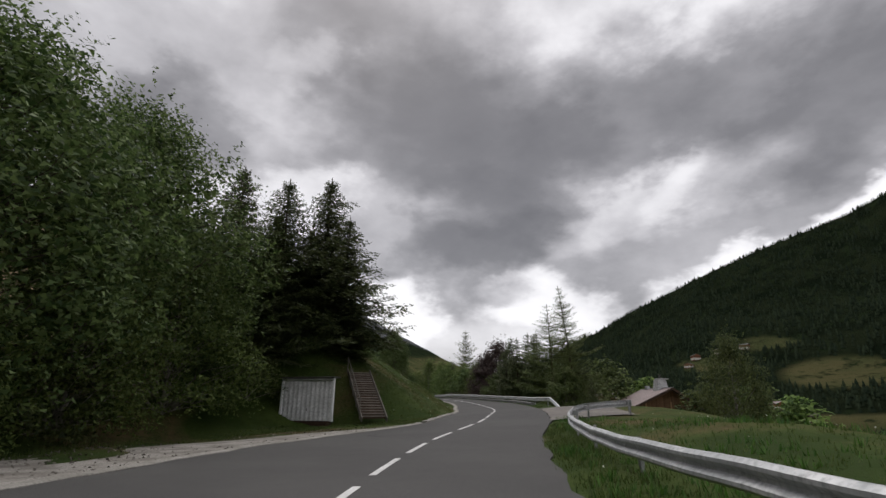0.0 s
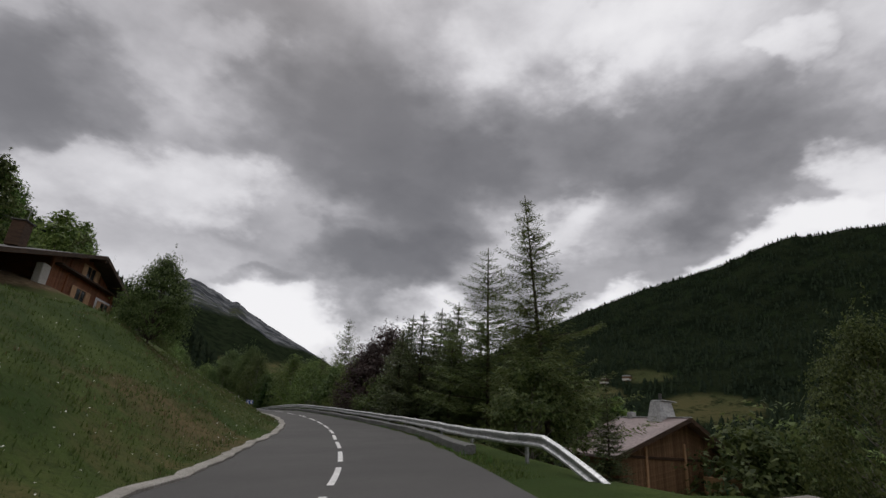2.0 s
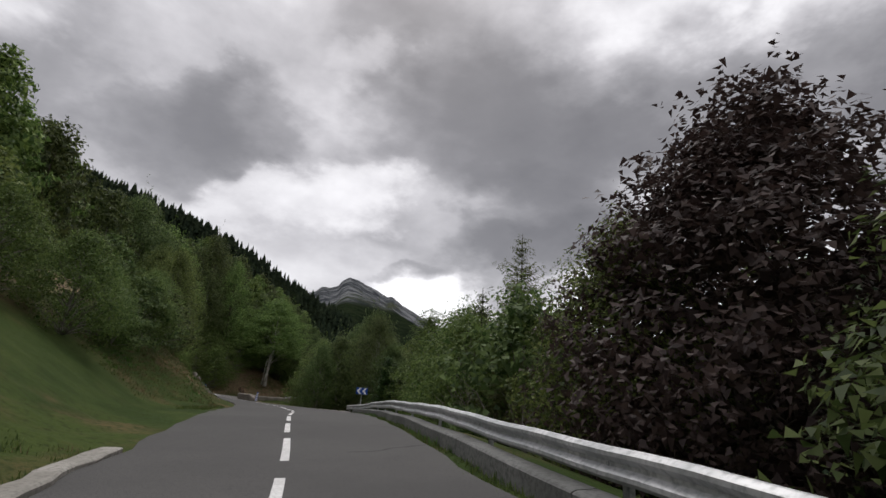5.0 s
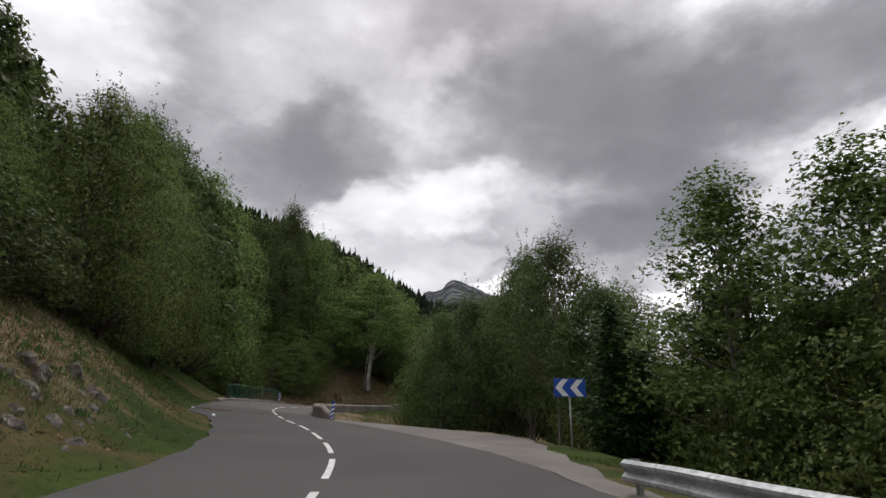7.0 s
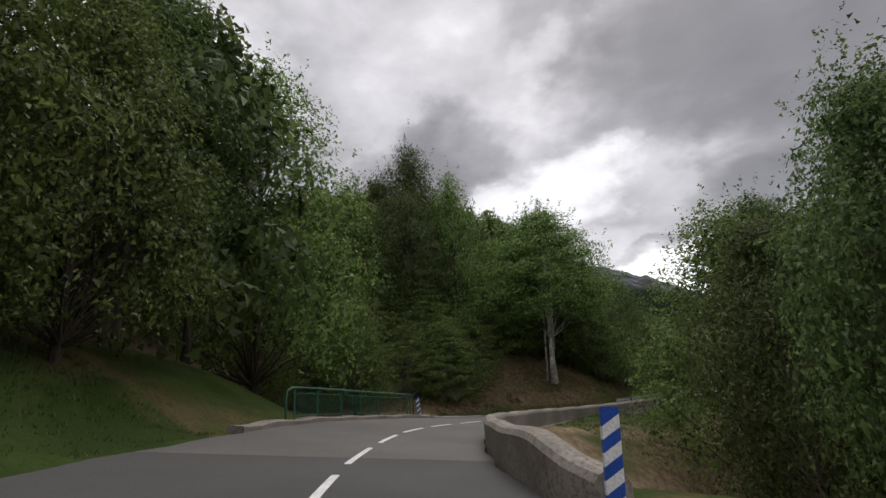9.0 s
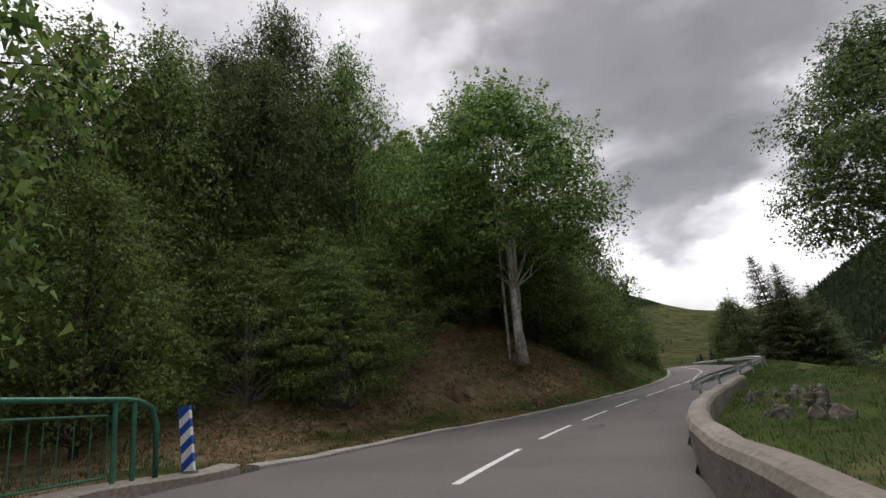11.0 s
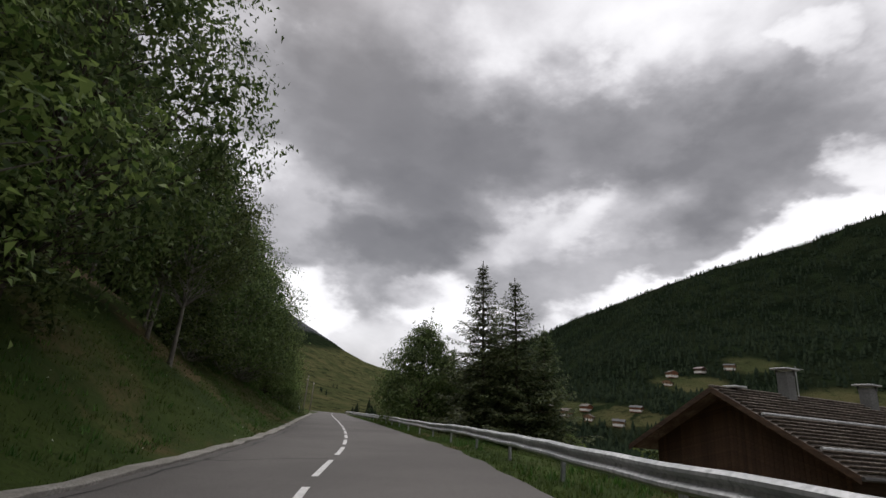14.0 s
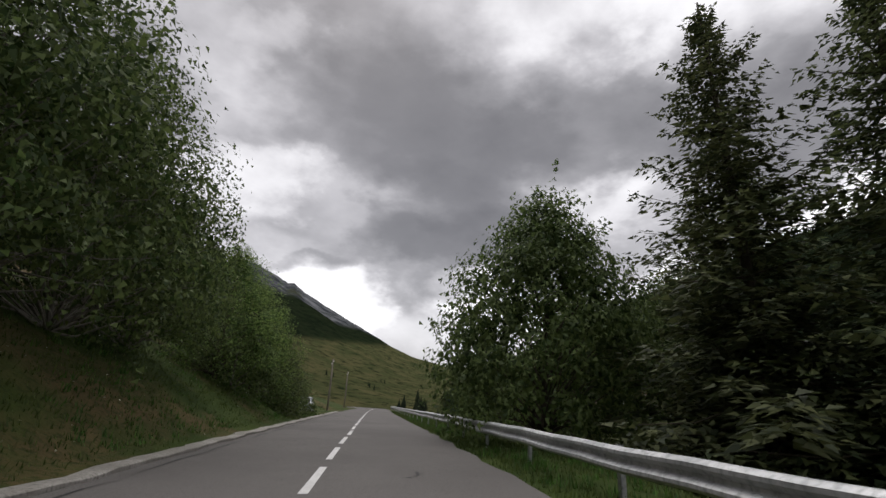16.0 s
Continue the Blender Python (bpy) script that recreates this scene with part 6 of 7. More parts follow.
# conifers high on the left ridge
spots, tall = [], []
for _ in range(1500):
    u, d = rng.uniform(40, 225), -rng.uniform(66, 250)
    p = at(u, d)
    spots.append((p.x, p.y, 0))
    tall.append(rng.uniform(9, 15))
spots = np.array(spots)
spots[:, 2] = ground_height(spots[:, 0], spots[:, 1]) - 0.5
keep = np.hypot(spots[:, 0] + 10, spots[:, 1] - 100) > 75
conifer_stuff("hillside_forest", spots[keep], np.array(tall)[keep], "conifer forest on the steep hillside above the road", 31)
# shrubs before the low chalet
for x, y, zt, w in ((33.2, 59.8, 1.5, 1.0), (35.4, 60.6, 1.2, 1.0), (37.6, 58.6, 1.8, 1.0)):
    top_at("bush", x, y, zt, w, label="dark green shrub beside the low chalet")
# trees down the valley side
for x, y, zt, k in ((30.6, 49.6, 6.8, "ash"), (42.0, 57.0, 1.0, "wild_f"), (44.0, 62.0, 1.0, "spruce_f"), (26.0, 72.0, 6.0, "maple_f"), (33.0, 76.0, 4.0, "wild_f"), (52.0, 44.0, -5.0, "wild_f"), (22.0, 86.0, 6.5, "wild_f"), (17.0, 94.0, 8.0, "maple_f"), (30.0, 92.0, 3.0, "spruce_f"), (10.5, 108.0, 8.0, "wild_f"), (14.0, 118.0, 7.0, "maple_f"), (46.0, 80.0, -2.0, "wild_f"), (56.0, 66.0, -6.0, "maple_f"), (60.0, 44.0, -8.0, "wild_f"), (-2.0, 190.0, 0.5, "wild_f"), (6.0, 232.0, 1.0, "maple_f"), (2.0, 246.0, 0.0, "wild_f"), (-6.0, 262.0, 2.0, "maple_f"), (14.0, 220.0, -3.0, "wild_f")):
    top_at(k, x, y, zt, 0.75 if k == "ash" else 1.15, group="trees on the valley slope")
spots = []
rngv = np.random.default_rng(33)
for _ in range(1100):
    x, y = rngv.uniform(60, 330), rngv.uniform(-120, 420)
    u, d = (float(v[0]) for v in to_plan(x, y)[:2])
    if d < 60 or wave(np.array([x]), np.array([y]), 26.0, 3.0)[0] < 0.25:
        continue
    spots.append((x, y, gz(x, y) - 0.3))
conifer_stuff("valley_trees", spots, rngv.uniform(7, 14, len(spots)), "dark trees scattered over the valley floor", 34, tiers=3, sides=7)

# dark belt of trees past the road's end
rngb = np.random.default_rng(35)
bx, by = rngb.uniform(-19, 75, 260), rngb.uniform(335, 440, 260)
belt = np.stack([bx, by, ground_height(bx, by) - 0.3], -1)
conifer_stuff("tree_belt", belt, rngb.uniform(5, 9, 260), "dark belt of trees below the pasture", 36, tiers=3, sides=7)


# ---- buildings ----
def local(name, at_, turn, label, category, group=""):
    return thing(name, at_, label, category, group, turn)


def gable_roof(parent, w, l, eave, rise, over, thick, mat, name="roof", ridge=0.0, label=""):
    """Two slopes over a plan w wide and l long; the ridge runs along y, ridge metres from the middle."""
    hw = w / 2 + over
    slope_l, slope_r = rise / (w / 2 + ridge), rise / (w / 2 - ridge)
    out = None
    for side in (-1, 1):
        run = hw + ridge * -side
        low = eave - over * (slope_l if side < 0 else slope_r)
        top = eave + rise
        b = Buf()
        y0, y1 = -l / 2 - over, l / 2 + over
        xo, xi = side * hw, ridge + side * 0.002
        pts = [(xo, y0, low), (xo, y1, low), (xi, y1, top), (xi, y0, top)]
        b.add([*pts, *[(x, y, z - thick) for x, y, z in pts]], [(0, 1, 2, 3), (7, 6, 5, 4), (0, 4, 5, 1), (1, 5, 6, 2), (3, 7, 4, 0), (2, 6, 7, 3)])
        out = part(name, b.mesh(name, mat), parent, label)
    return out


def window(parent, x, y, z, w, h, face, shutters=True, frame_mat="shutter", surround=None):
    """A window in a wall whose outside looks along -y (face 0) or +x (face 90)."""
    m = Matrix.Translation((x, y, z)) @ Matrix.Rotation(radians(face), 4, "Z")
    root = part("window", Buf().box(w, 0.03, h, (0, -0.01, 0), m).mesh("window", M["glass"]), parent, "dark glass window")
    b = Buf()
    for sx in (-1, 1):
        b.box(0.07, 0.09, h + 0.14, (sx * (w / 2 + 0.035), -0.03, 0), m)
    for sz in (-1, 1):
        b.box(w, 0.09, 0.07, (0, -0.03, sz * (h / 2 + 0.035)), m)
    b.box(0.05, 0.06, h, (0, -0.03, 0), m)
    part("frame", b.mesh("frame", M[frame_mat]), root)
    part("sill", Buf().box(w + 0.3, 0.22, 0.05, (0, -0.09, -h / 2 - 0.1), m, bevel=0.012).mesh("sill", M[frame_mat]), root)
    if shutters:
        for sx in (-1, 1):
            b = Buf().box(w * 0.46, 0.04, h + 0.1, (sx * (w / 2 + 0.09 + w * 0.24), -0.075, 0), m, bevel=0.012)
            part("shutter", b.mesh("shutter", M["shutter"]), root, "pale wooden shutter")
    return root


def boards(parent, x0, x1, z0, z1, y, face, mat, pitch=0.16, top=None, group="board"):
    """Upright boards on a wall; top(x) gives their upper end."""
    rot = Matrix.Rotation(radians(face), 4, "Z")
    shared = {}
    k, x = 0, x0
    while x < x1 - 0.02:
        w = min(pitch, x1 - x)
        zt = top(x + w / 2) if top else z1
        key = (round(w, 2), round(zt - z0, 1))
        if key not in shared:
            shared[key] = Buf().box(w - 0.012, 0.03, zt - z0, bevel=0.006).mesh(group, mat)
        ob = part(group, shared[key], parent)
        ob.matrix_basis = rot @ Matrix.Translation((x + w / 2, y - 0.004 * (k % 2), (z0 + zt) / 2))
        k, x = k + 1, x + pitch
    return k


def body_box(parent, w, l, z0, z1, rise, mat, ridge=0.0, name="wall"):
    """Walls of a gabled house, the gables towards -y and +y."""
    a, c = w / 2, l / 2
    pts = [(-a, -c, z0), (a, -c, z0), (a, -c, z1), (ridge, -c, z1 + rise), (-a, -c, z1), (-a, c, z0), (a, c, z0), (a, c, z1), (ridge, c, z1 + rise), (-a, c, z1)]
    b = Buf()
    b.add(pts, [(0, 1, 2, 3, 4), (9, 8, 7, 6, 5), (1, 6, 7, 2), (5, 0, 4, 9), (0, 5, 6, 1)])
    return part(name, b.mesh(name, mat), parent)


def chalet_on_bank():
    root = local("chalet", (-14.2, 75.0, 8.0), 90, "red-brown wooden chalet with pale shutters above the grass bank", "house")
    roof_z = lambda xx: 4.2 - (0.3 * xx if xx > 0 else -0.27 * xx)  # noqa: E731
    depth = 9.0
    b = Buf()
    pts = [(-5.0, 0, -2.5), (6.0, 0, -2.5), (6.0, 0, roof_z(6.0) - 0.2), (0, 0, 4.0), (-5.0, 0, roof_z(-5.0) - 0.2)]
    b.add([*pts, *[(x, depth, z) for x, y, z in pts]], [(0, 1, 2, 3, 4), (9, 8, 7, 6, 5), (1, 6, 7, 2), (5, 0, 4, 9)])
    part("wall", b.mesh("wall", M["wood_red"]), root)
    boards(root, -5.0, 6.0, -0.6, 0, -0.03, 0, M["wood_red"], 0.22, lambda xx: roof_z(xx) - 0.25)
    for xx in (-5.0, -2.6, 6.0):
        part("corner_post", Buf().box(0.22, 0.2, roof_z(xx) + 0.4, (xx, -0.06, roof_z(xx) / 2 - 0.4), bevel=0.02).mesh("corner_post", M["wood_red"]), root)
    b = Buf().box(1.0, 0.5, 3.4, (-5.6, 0.1, 0.0), bevel=0.05)
    part("corner_wall", b.mesh("corner_wall", M["plaster"]), root, "white plastered corner pier")
    part("annexe_wall", Buf().box(6.0, 5.0, 3.2, (-8.6, 4.2, -0.95), bevel=0.04).mesh("annexe_wall", M["plaster"]), root, "white plastered annexe wall")
    for side, xe in ((-1, -13.0), (1, 8.2)):
        ze = roof_z(xe)
        y0, y1 = -1.25, depth + 1.0
        pts = [(xe, y0, ze), (xe, y1, ze), (side * 0.002, y1, 4.2), (side * 0.002, y0, 4.2)]
        b = Buf()
        b.add([*pts, *[(x, y, z - 0.22) for x, y, z in pts]], [(0, 1, 2, 3), (7, 6, 5, 4), (0, 4, 5, 1), (1, 5, 6, 2), (3, 7, 4, 0), (2, 6, 7, 3)])
        part("roof", b.mesh("roof", M["roof_dark"]), root, "dark sheet metal roof")
        b = Buf()
        b.add([(0, y0 - 0.04, 4.24), (xe, y0 - 0.04, ze + 0.04), (xe, y0 - 0.04, ze - 0.26), (0, y0 - 0.04, 3.94), (0, y0 - 0.004, 4.24), (xe, y0 - 0.004, ze + 0.04), (xe, y0 - 0.004, ze - 0.26), (0, y0 - 0.004, 3.94)], [(0, 1, 2, 3), (7, 6, 5, 4), (0, 4, 5, 1), (3, 2, 6, 7), (1, 5, 6, 2)])
        part("barge_board", b.mesh("barge_board", M["wood_dark"]), root)
    for xx, zz in ((-4.0, 2.9), (0.0, 3.75), (4.6, 2.6)):
        part("purlin", Buf().box(0.22, 1.3, 0.24, (xx, -0.6, zz), bevel=0.02).mesh("purlin", M["wood_dark"]), root)
    part("ledge", Buf().box(10.2, 0.55, 0.14, (0.3, -0.3, 2.08), bevel=0.02).mesh("ledge", M["wood_dark"]), root)
    part("plinth_ledge", Buf().box(5.0, 0.5, 0.14, (5.5, -0.3, -0.05), bevel=0.02).mesh("plinth_ledge", M["wood_dark"]), root)
    window(root, 0.7, -0.08, 2.72, 1.5, 0.95, 0)
    window(root, 0.0, -0.08, 0.7, 1.6, 1.05, 0)
    window(root, 4.7, -0.08, 0.66, 1.5, 0.8, 0)
    part("window_surround", Buf().box(3.6, 0.03, 1.35, (4.7, -0.05, 0.66), bevel=0.01).mesh("window_surround", M["white"]), root, "white painted window surround")
    ch = part("chimney", Buf().box(1.1, 0.9, 1.9, (-3.4, 3.5, 4.2), bevel=0.03).mesh("chimney", M["wood_dark"]), root)
    part("cap", Buf().box(1.3, 1.1, 0.1, (-3.4, 3.5, 5.2), bevel=0.02).mesh("cap", M["roof_dark"]), ch)
    part("aerial", Buf().tube([(-2.4, 4.0, 3.6), (-2.1, 4.0, 6.6)], 0.03, 6).tube([(-2.7, 4.0, 6.5), (-1.5, 4.0, 6.6)], 0.018, 5).tube([(-2.5, 3.7, 6.5), (-2.5, 4.3, 6.5)], 0.012, 5).tube([(-1.8, 3.7, 6.55), (-1.8, 4.3, 6.55)], 0.012, 5).mesh("aerial", M["post"]), root)
    return root


chalet_on_bank()


def chalet_below(x, y, z, turn):
    """Low chalet under the road, its gable to the road, a big clad chimney on the ridge."""
    root = local("chalet", (x, y, z), turn, "brown wooden chalet with a mauve tin roof below the road", "house")
    w, l, eave, rise = 9.0, 5.8, 2.6, 2.3
    body_box(root, w, l, -3.0, eave, rise, M["wood_brown"], ridge=0.8)
    top = lambda xx: eave + rise * (1 - ((xx - 0.8) / (w / 2 - 0.8) if xx > 0.8 else (0.8 - xx) / (w / 2 + 0.8))) - 0.1  # noqa: E731
    boards(root, -w / 2, w / 2, 0.0, 0, -l / 2 - 0.03, 0, M["wood_brown"], 0.2, top)
    part("tie_beam", Buf().box(w + 0.1, 0.12, 0.18, (0, -l / 2 - 0.08, 2.2), bevel=0.02).mesh("tie_beam", M["wood_dark"]), root)
    for xx in (-2.4, 0.8, 3.9):
        part("post", Buf().box(0.18, 0.14, 4.0, (xx, -l / 2 - 0.09, 1.2), bevel=0.02).mesh("post", M["shutter"]), root)
    gable_roof(root, w, l, eave, rise, 0.95, 0.16, M["tin_roof"], ridge=0.8, label="mauve-brown tin roof")
    for sx, xe in ((-1, -w / 2 - 0.95), (1, w / 2 + 0.95)):
        zl = eave - 0.95 * rise / (w / 2 + 0.8 * -sx)
        b = Buf()
        y0 = -l / 2 - 0.98
        b.add([(0.8, y0, eave + rise + 0.02), (xe, y0, zl + 0.02), (xe, y0, zl - 0.28), (0.8, y0, eave + rise - 0.28), (0.8, y0 + 0.06, eave + rise + 0.02), (xe, y0 + 0.06, zl + 0.02), (xe, y0 + 0.06, zl - 0.28), (0.8, y0 + 0.06, eave + rise - 0.28)], [(0, 1, 2, 3), (7, 6, 5, 4), (0, 4, 5, 1), (3, 2, 6, 7), (1, 5, 6, 2)])
        part("barge_board", b.mesh("barge_board", M["wood_dark"]), root)
    part("ridge_cap", Buf().box(0.3, l + 1.9, 0.05, (0.8, 0, eave + rise + 0.03), bevel=0.02).mesh("ridge_cap", M["zinc"]), root)
    b = Buf()
    cx, cy, cz = 0.8, -1.1, eave + rise
    lo, hi = 0.78, 0.5
    b.add([(cx - lo, cy - lo, cz - 0.7), (cx + lo, cy - lo, cz - 0.7), (cx + lo, cy + lo, cz - 0.7), (cx - lo, cy + lo, cz - 0.7), (cx - hi, cy - hi, cz + 1.1), (cx + hi, cy - hi, cz + 1.1), (cx + hi, cy + hi, cz + 1.1), (cx - hi, cy + hi, cz + 1.1)], [(0, 1, 5, 4), (1, 2, 6, 5), (2, 3, 7, 6), (3, 0, 4, 7), (4, 5, 6, 7)])
    ch = part("chimney", b.mesh("chimney", M["zinc"]), root, "tapered grey metal-clad chimney")
    part("cap", Buf().box(1.25, 1.25, 0.07, (cx, cy, cz + 1.2), Matrix.Rotation(0.05, 4, "Y"), bevel=0.02).mesh("cap", M["zinc"]), ch)
    part("flue", Buf().tube([(cx, cy, cz + 1.3), (cx, cy, cz + 1.7)], 0.12, 8).mesh("flue", M["roof_dark"]), ch)
    part("vent", Buf().box(0.5, 0.5, 0.5, (0.8, 2.2, cz + 0.15), bevel=0.03).mesh("vent", M["zinc"]), root)
    shed = part("porch", Buf().box(1.9, 1.4, 2.1, (2.6, -l / 2 - 1.3, 0.2), bevel=0.03).mesh("porch", M["shutter"]), root, "pale timber porch")
    part("door", Buf().box(1.0, 0.06, 1.5, (2.5, -l / 2 - 2.03, 0.1), bevel=0.01).mesh("door", M["green_paint"]), shed, "green door panel")
    return root


chalet_below(29.15, 65.4, -2.46, 5)


def big_roof(x, y, z, turn, l):
    """Large dark chalet whose shingled roof is seen from the road above."""
    root = local("chalet", (x, y, z), turn, "large dark wooden chalet with a weathered grey shingle roof", "house")
    w, l, eave, rise = 11.0, l, 3.0, 2.75
    body_box(root, w, l, -5.0, eave, rise, M["wood_dark"])
    top = lambda xx: eave + rise * (1 - abs(xx) / (w / 2)) - 0.12  # noqa: E731
    boards(root, -w / 2, w / 2, -2.0, 0, -l / 2 - 0.03, 0, M["wood_dark"], 0.24, top)
    over = 1.2
    slope = rise / (w / 2)
    ang = math.atan(slope)
    run = (w / 2 + over) / math.cos(ang)
    gable_roof(root, w, l, eave, rise, over, 0.18, M["shingle_far"], label="weathered grey-brown shingle roof")
    # courses of shingles on the slope that faces the road
    rows, per = 22, 13
    shared = [Buf().box((l + 2 * over) / per - 0.02, run / rows * 1.12, 0.03 + 0.006 * k, bevel=0.008).mesh("shingle", M["shingle"]) for k in range(4)]
    for side in (1,):
        for r in range(rows):
            for c in range(per):
                dist = (r + 0.5) * run / rows
                xx = side * (w / 2 + over - dist * math.cos(ang))
                zz = eave - over * slope + dist * math.sin(ang) + 0.02
                ob = part("shingle", shared[int(rng.integers(0, 4))], root)
                ob.matrix_basis = Matrix.Translation((xx, -l / 2 - over + (c + 0.5) * (l + 2 * over) / per, zz)) @ Matrix.Rotation(-side * ang + 0.012, 4, "Y") @ Matrix.Rotation(radians(90) + 0.004 * float(rng.normal()), 4, "Z")
    for dist in (1.5, 4.3):
        xx = w / 2 + over - dist * math.cos(ang)
        zz = eave - over * slope + dist * math.sin(ang)
        part("snow_bar", Buf().tube([(xx, -l / 2 - over, zz + 0.17), (xx, l / 2 + over - 1.0, zz + 0.17)], 0.07, 8).mesh("snow_bar", M["zinc"]), root, "pale metal snow bar")
    part("gutter", Buf().tube([(w / 2 + over + 0.06, -l / 2 - over, eave - over * slope - 0.1), (w / 2 + over + 0.06, l / 2 + over, eave - over * slope - 0.1)], 0.09, 8).mesh("gutter", M["roof_dark"]), root)
    part("ridge_board", Buf().box(0.32, l + 2 * over, 0.06, (0, 0, eave + rise + 0.05), bevel=0.02).mesh("ridge_board", M["wood_grey"]), root)
    for sx in (-1, 1):
        b = Buf()
        xe, zl, y0 = sx * (w / 2 + over), eave - over * slope, -l / 2 - over - 0.03
        b.add([(0, y0, eave + rise), (xe, y0, zl), (xe, y0, zl - 0.3), (0, y0, eave + rise - 0.3), (0, y0 + 0.06, eave + rise), (xe, y0 + 0.06, zl), (xe, y0 + 0.06, zl - 0.3), (0, y0 + 0.06, eave + rise - 0.3)], [(0, 1, 2, 3), (7, 6, 5, 4), (0, 4, 5, 1), (3, 2, 6, 7), (1, 5, 6, 2)])
        part("barge_board", b.mesh("barge_board", M["wood_dark"]), root)
    for yy, hh in ((-2.5, 1.0), (3.5, 0.75)):
        ch = part("chimney", Buf().box(0.6, 0.6, hh + 0.8, (0.4, yy, eave + rise + hh / 2 - 0.2), bevel=0.03).mesh("chimney", M["concrete_grey"]), root, "grey chimney")
        part("cap", Buf().box(1.0, 1.0, 0.08, (0.4, yy, eave + rise + hh + 0.35), bevel=0.02).mesh("cap", M["zinc"]), ch)
        part("support", Buf().box(0.08, 0.08, 0.3, (0.1, yy - 0.25, eave + rise + hh + 0.2)).box(0.08, 0.08, 0.3, (0.7, yy + 0.25, eave + rise + hh + 0.2)).mesh("support", M["roof_dark"]), ch)
    for yy in (-6.0, 6.4):
        part("skylight", Buf().box(0.9, 0.7, 0.1, (0.35, yy, eave + rise + 0.08), bevel=0.02).mesh("skylight", M["zinc"]), root)
    part("aerial", Buf().tube([(0.3, -1.6, eave + rise), (0.3, -1.6, eave + rise + 1.6)], 0.025, 6).tube([(0.3, -2.2, eave + rise + 1.5), (0.3, -1.0, eave + rise + 1.5)], 0.012, 5).mesh("aerial", M["post"]), root)
    for yy in (-3.5, 1.0):
        part("lamp", Buf().tube([(w / 2 + 0.12, yy, 2.0), (w / 2 + 0.12, yy, 2.5)], 0.09, 8).mesh("lamp", M["white"]), root, "white wall lamp")
    return root


big_roof(-2.2, 208.6, -1.7, -86, 12.0)
big_roof(12.5, 203.5, -2.6, -86, 9.0)


def garage():
    p = Vector((-6.15, 29.25, -0.78))
    root = local("garage", p, -16, "small white corrugated metal garage under the spruces", "garage")
    w, l, h = 3.3, 0.6, 2.22
    part("wall", Buf().box(w - 0.5, l, h + 0.3, (-0.16, l / 2 + 0.06, h / 2 - 0.2), bevel=0.02).mesh("wall", M["wood_dark"]), root)
    ribs = []
    n = 22
    for k in range(n + 1):
        x = -w / 2 + 0.12 + (w - 0.24) * k / n
        ribs.append((x, -0.03 if k % 2 else 0.0))
    b = Buf()
    verts, faces = [], []
    for k, (x, y) in enumerate(ribs):
        verts += [(x - 0.018, y, 0.03), (x - 0.018, y, h - 0.06), (x + 0.018, y, h - 0.06), (x + 0.018, y, 0.03)]
        o = 4 * k
        faces.append((o, o + 3, o + 2, o + 1))
        if k < n:
            faces.append((o + 3, o + 4, o + 5, o + 2))
    b.add(verts, faces)
    door = part("door", b.mesh("door", M["white_metal"]), root, "white ribbed up-and-over door")
    part("handle", Buf().box(0.05, 0.06, 0.14, (0.05, -0.06, 0.62), bevel=0.015).mesh("handle", M["roof_dark"]), door, "black handle")
    for sx in (-1, 1):
        part("jamb", Buf().box(0.12, 0.14, h, (sx * (w / 2 - 0.05), -0.03, h / 2), bevel=0.01).mesh("jamb", M["white"]), root, "white door jamb")
    part("lintel", Buf().box(w + 0.02, 0.16, 0.1, (0, -0.03, h + 0.03), bevel=0.01).mesh("lintel", M["white_metal"]), root)
    part("roof", Buf().box(w + 0.1, l + 0.3, 0.08, (0, l / 2 - 0.05, h + 0.14), Matrix.Rotation(0.03, 4, "X"), bevel=0.02).mesh("roof", M["roof_dark"]), root)
    return root


garage()


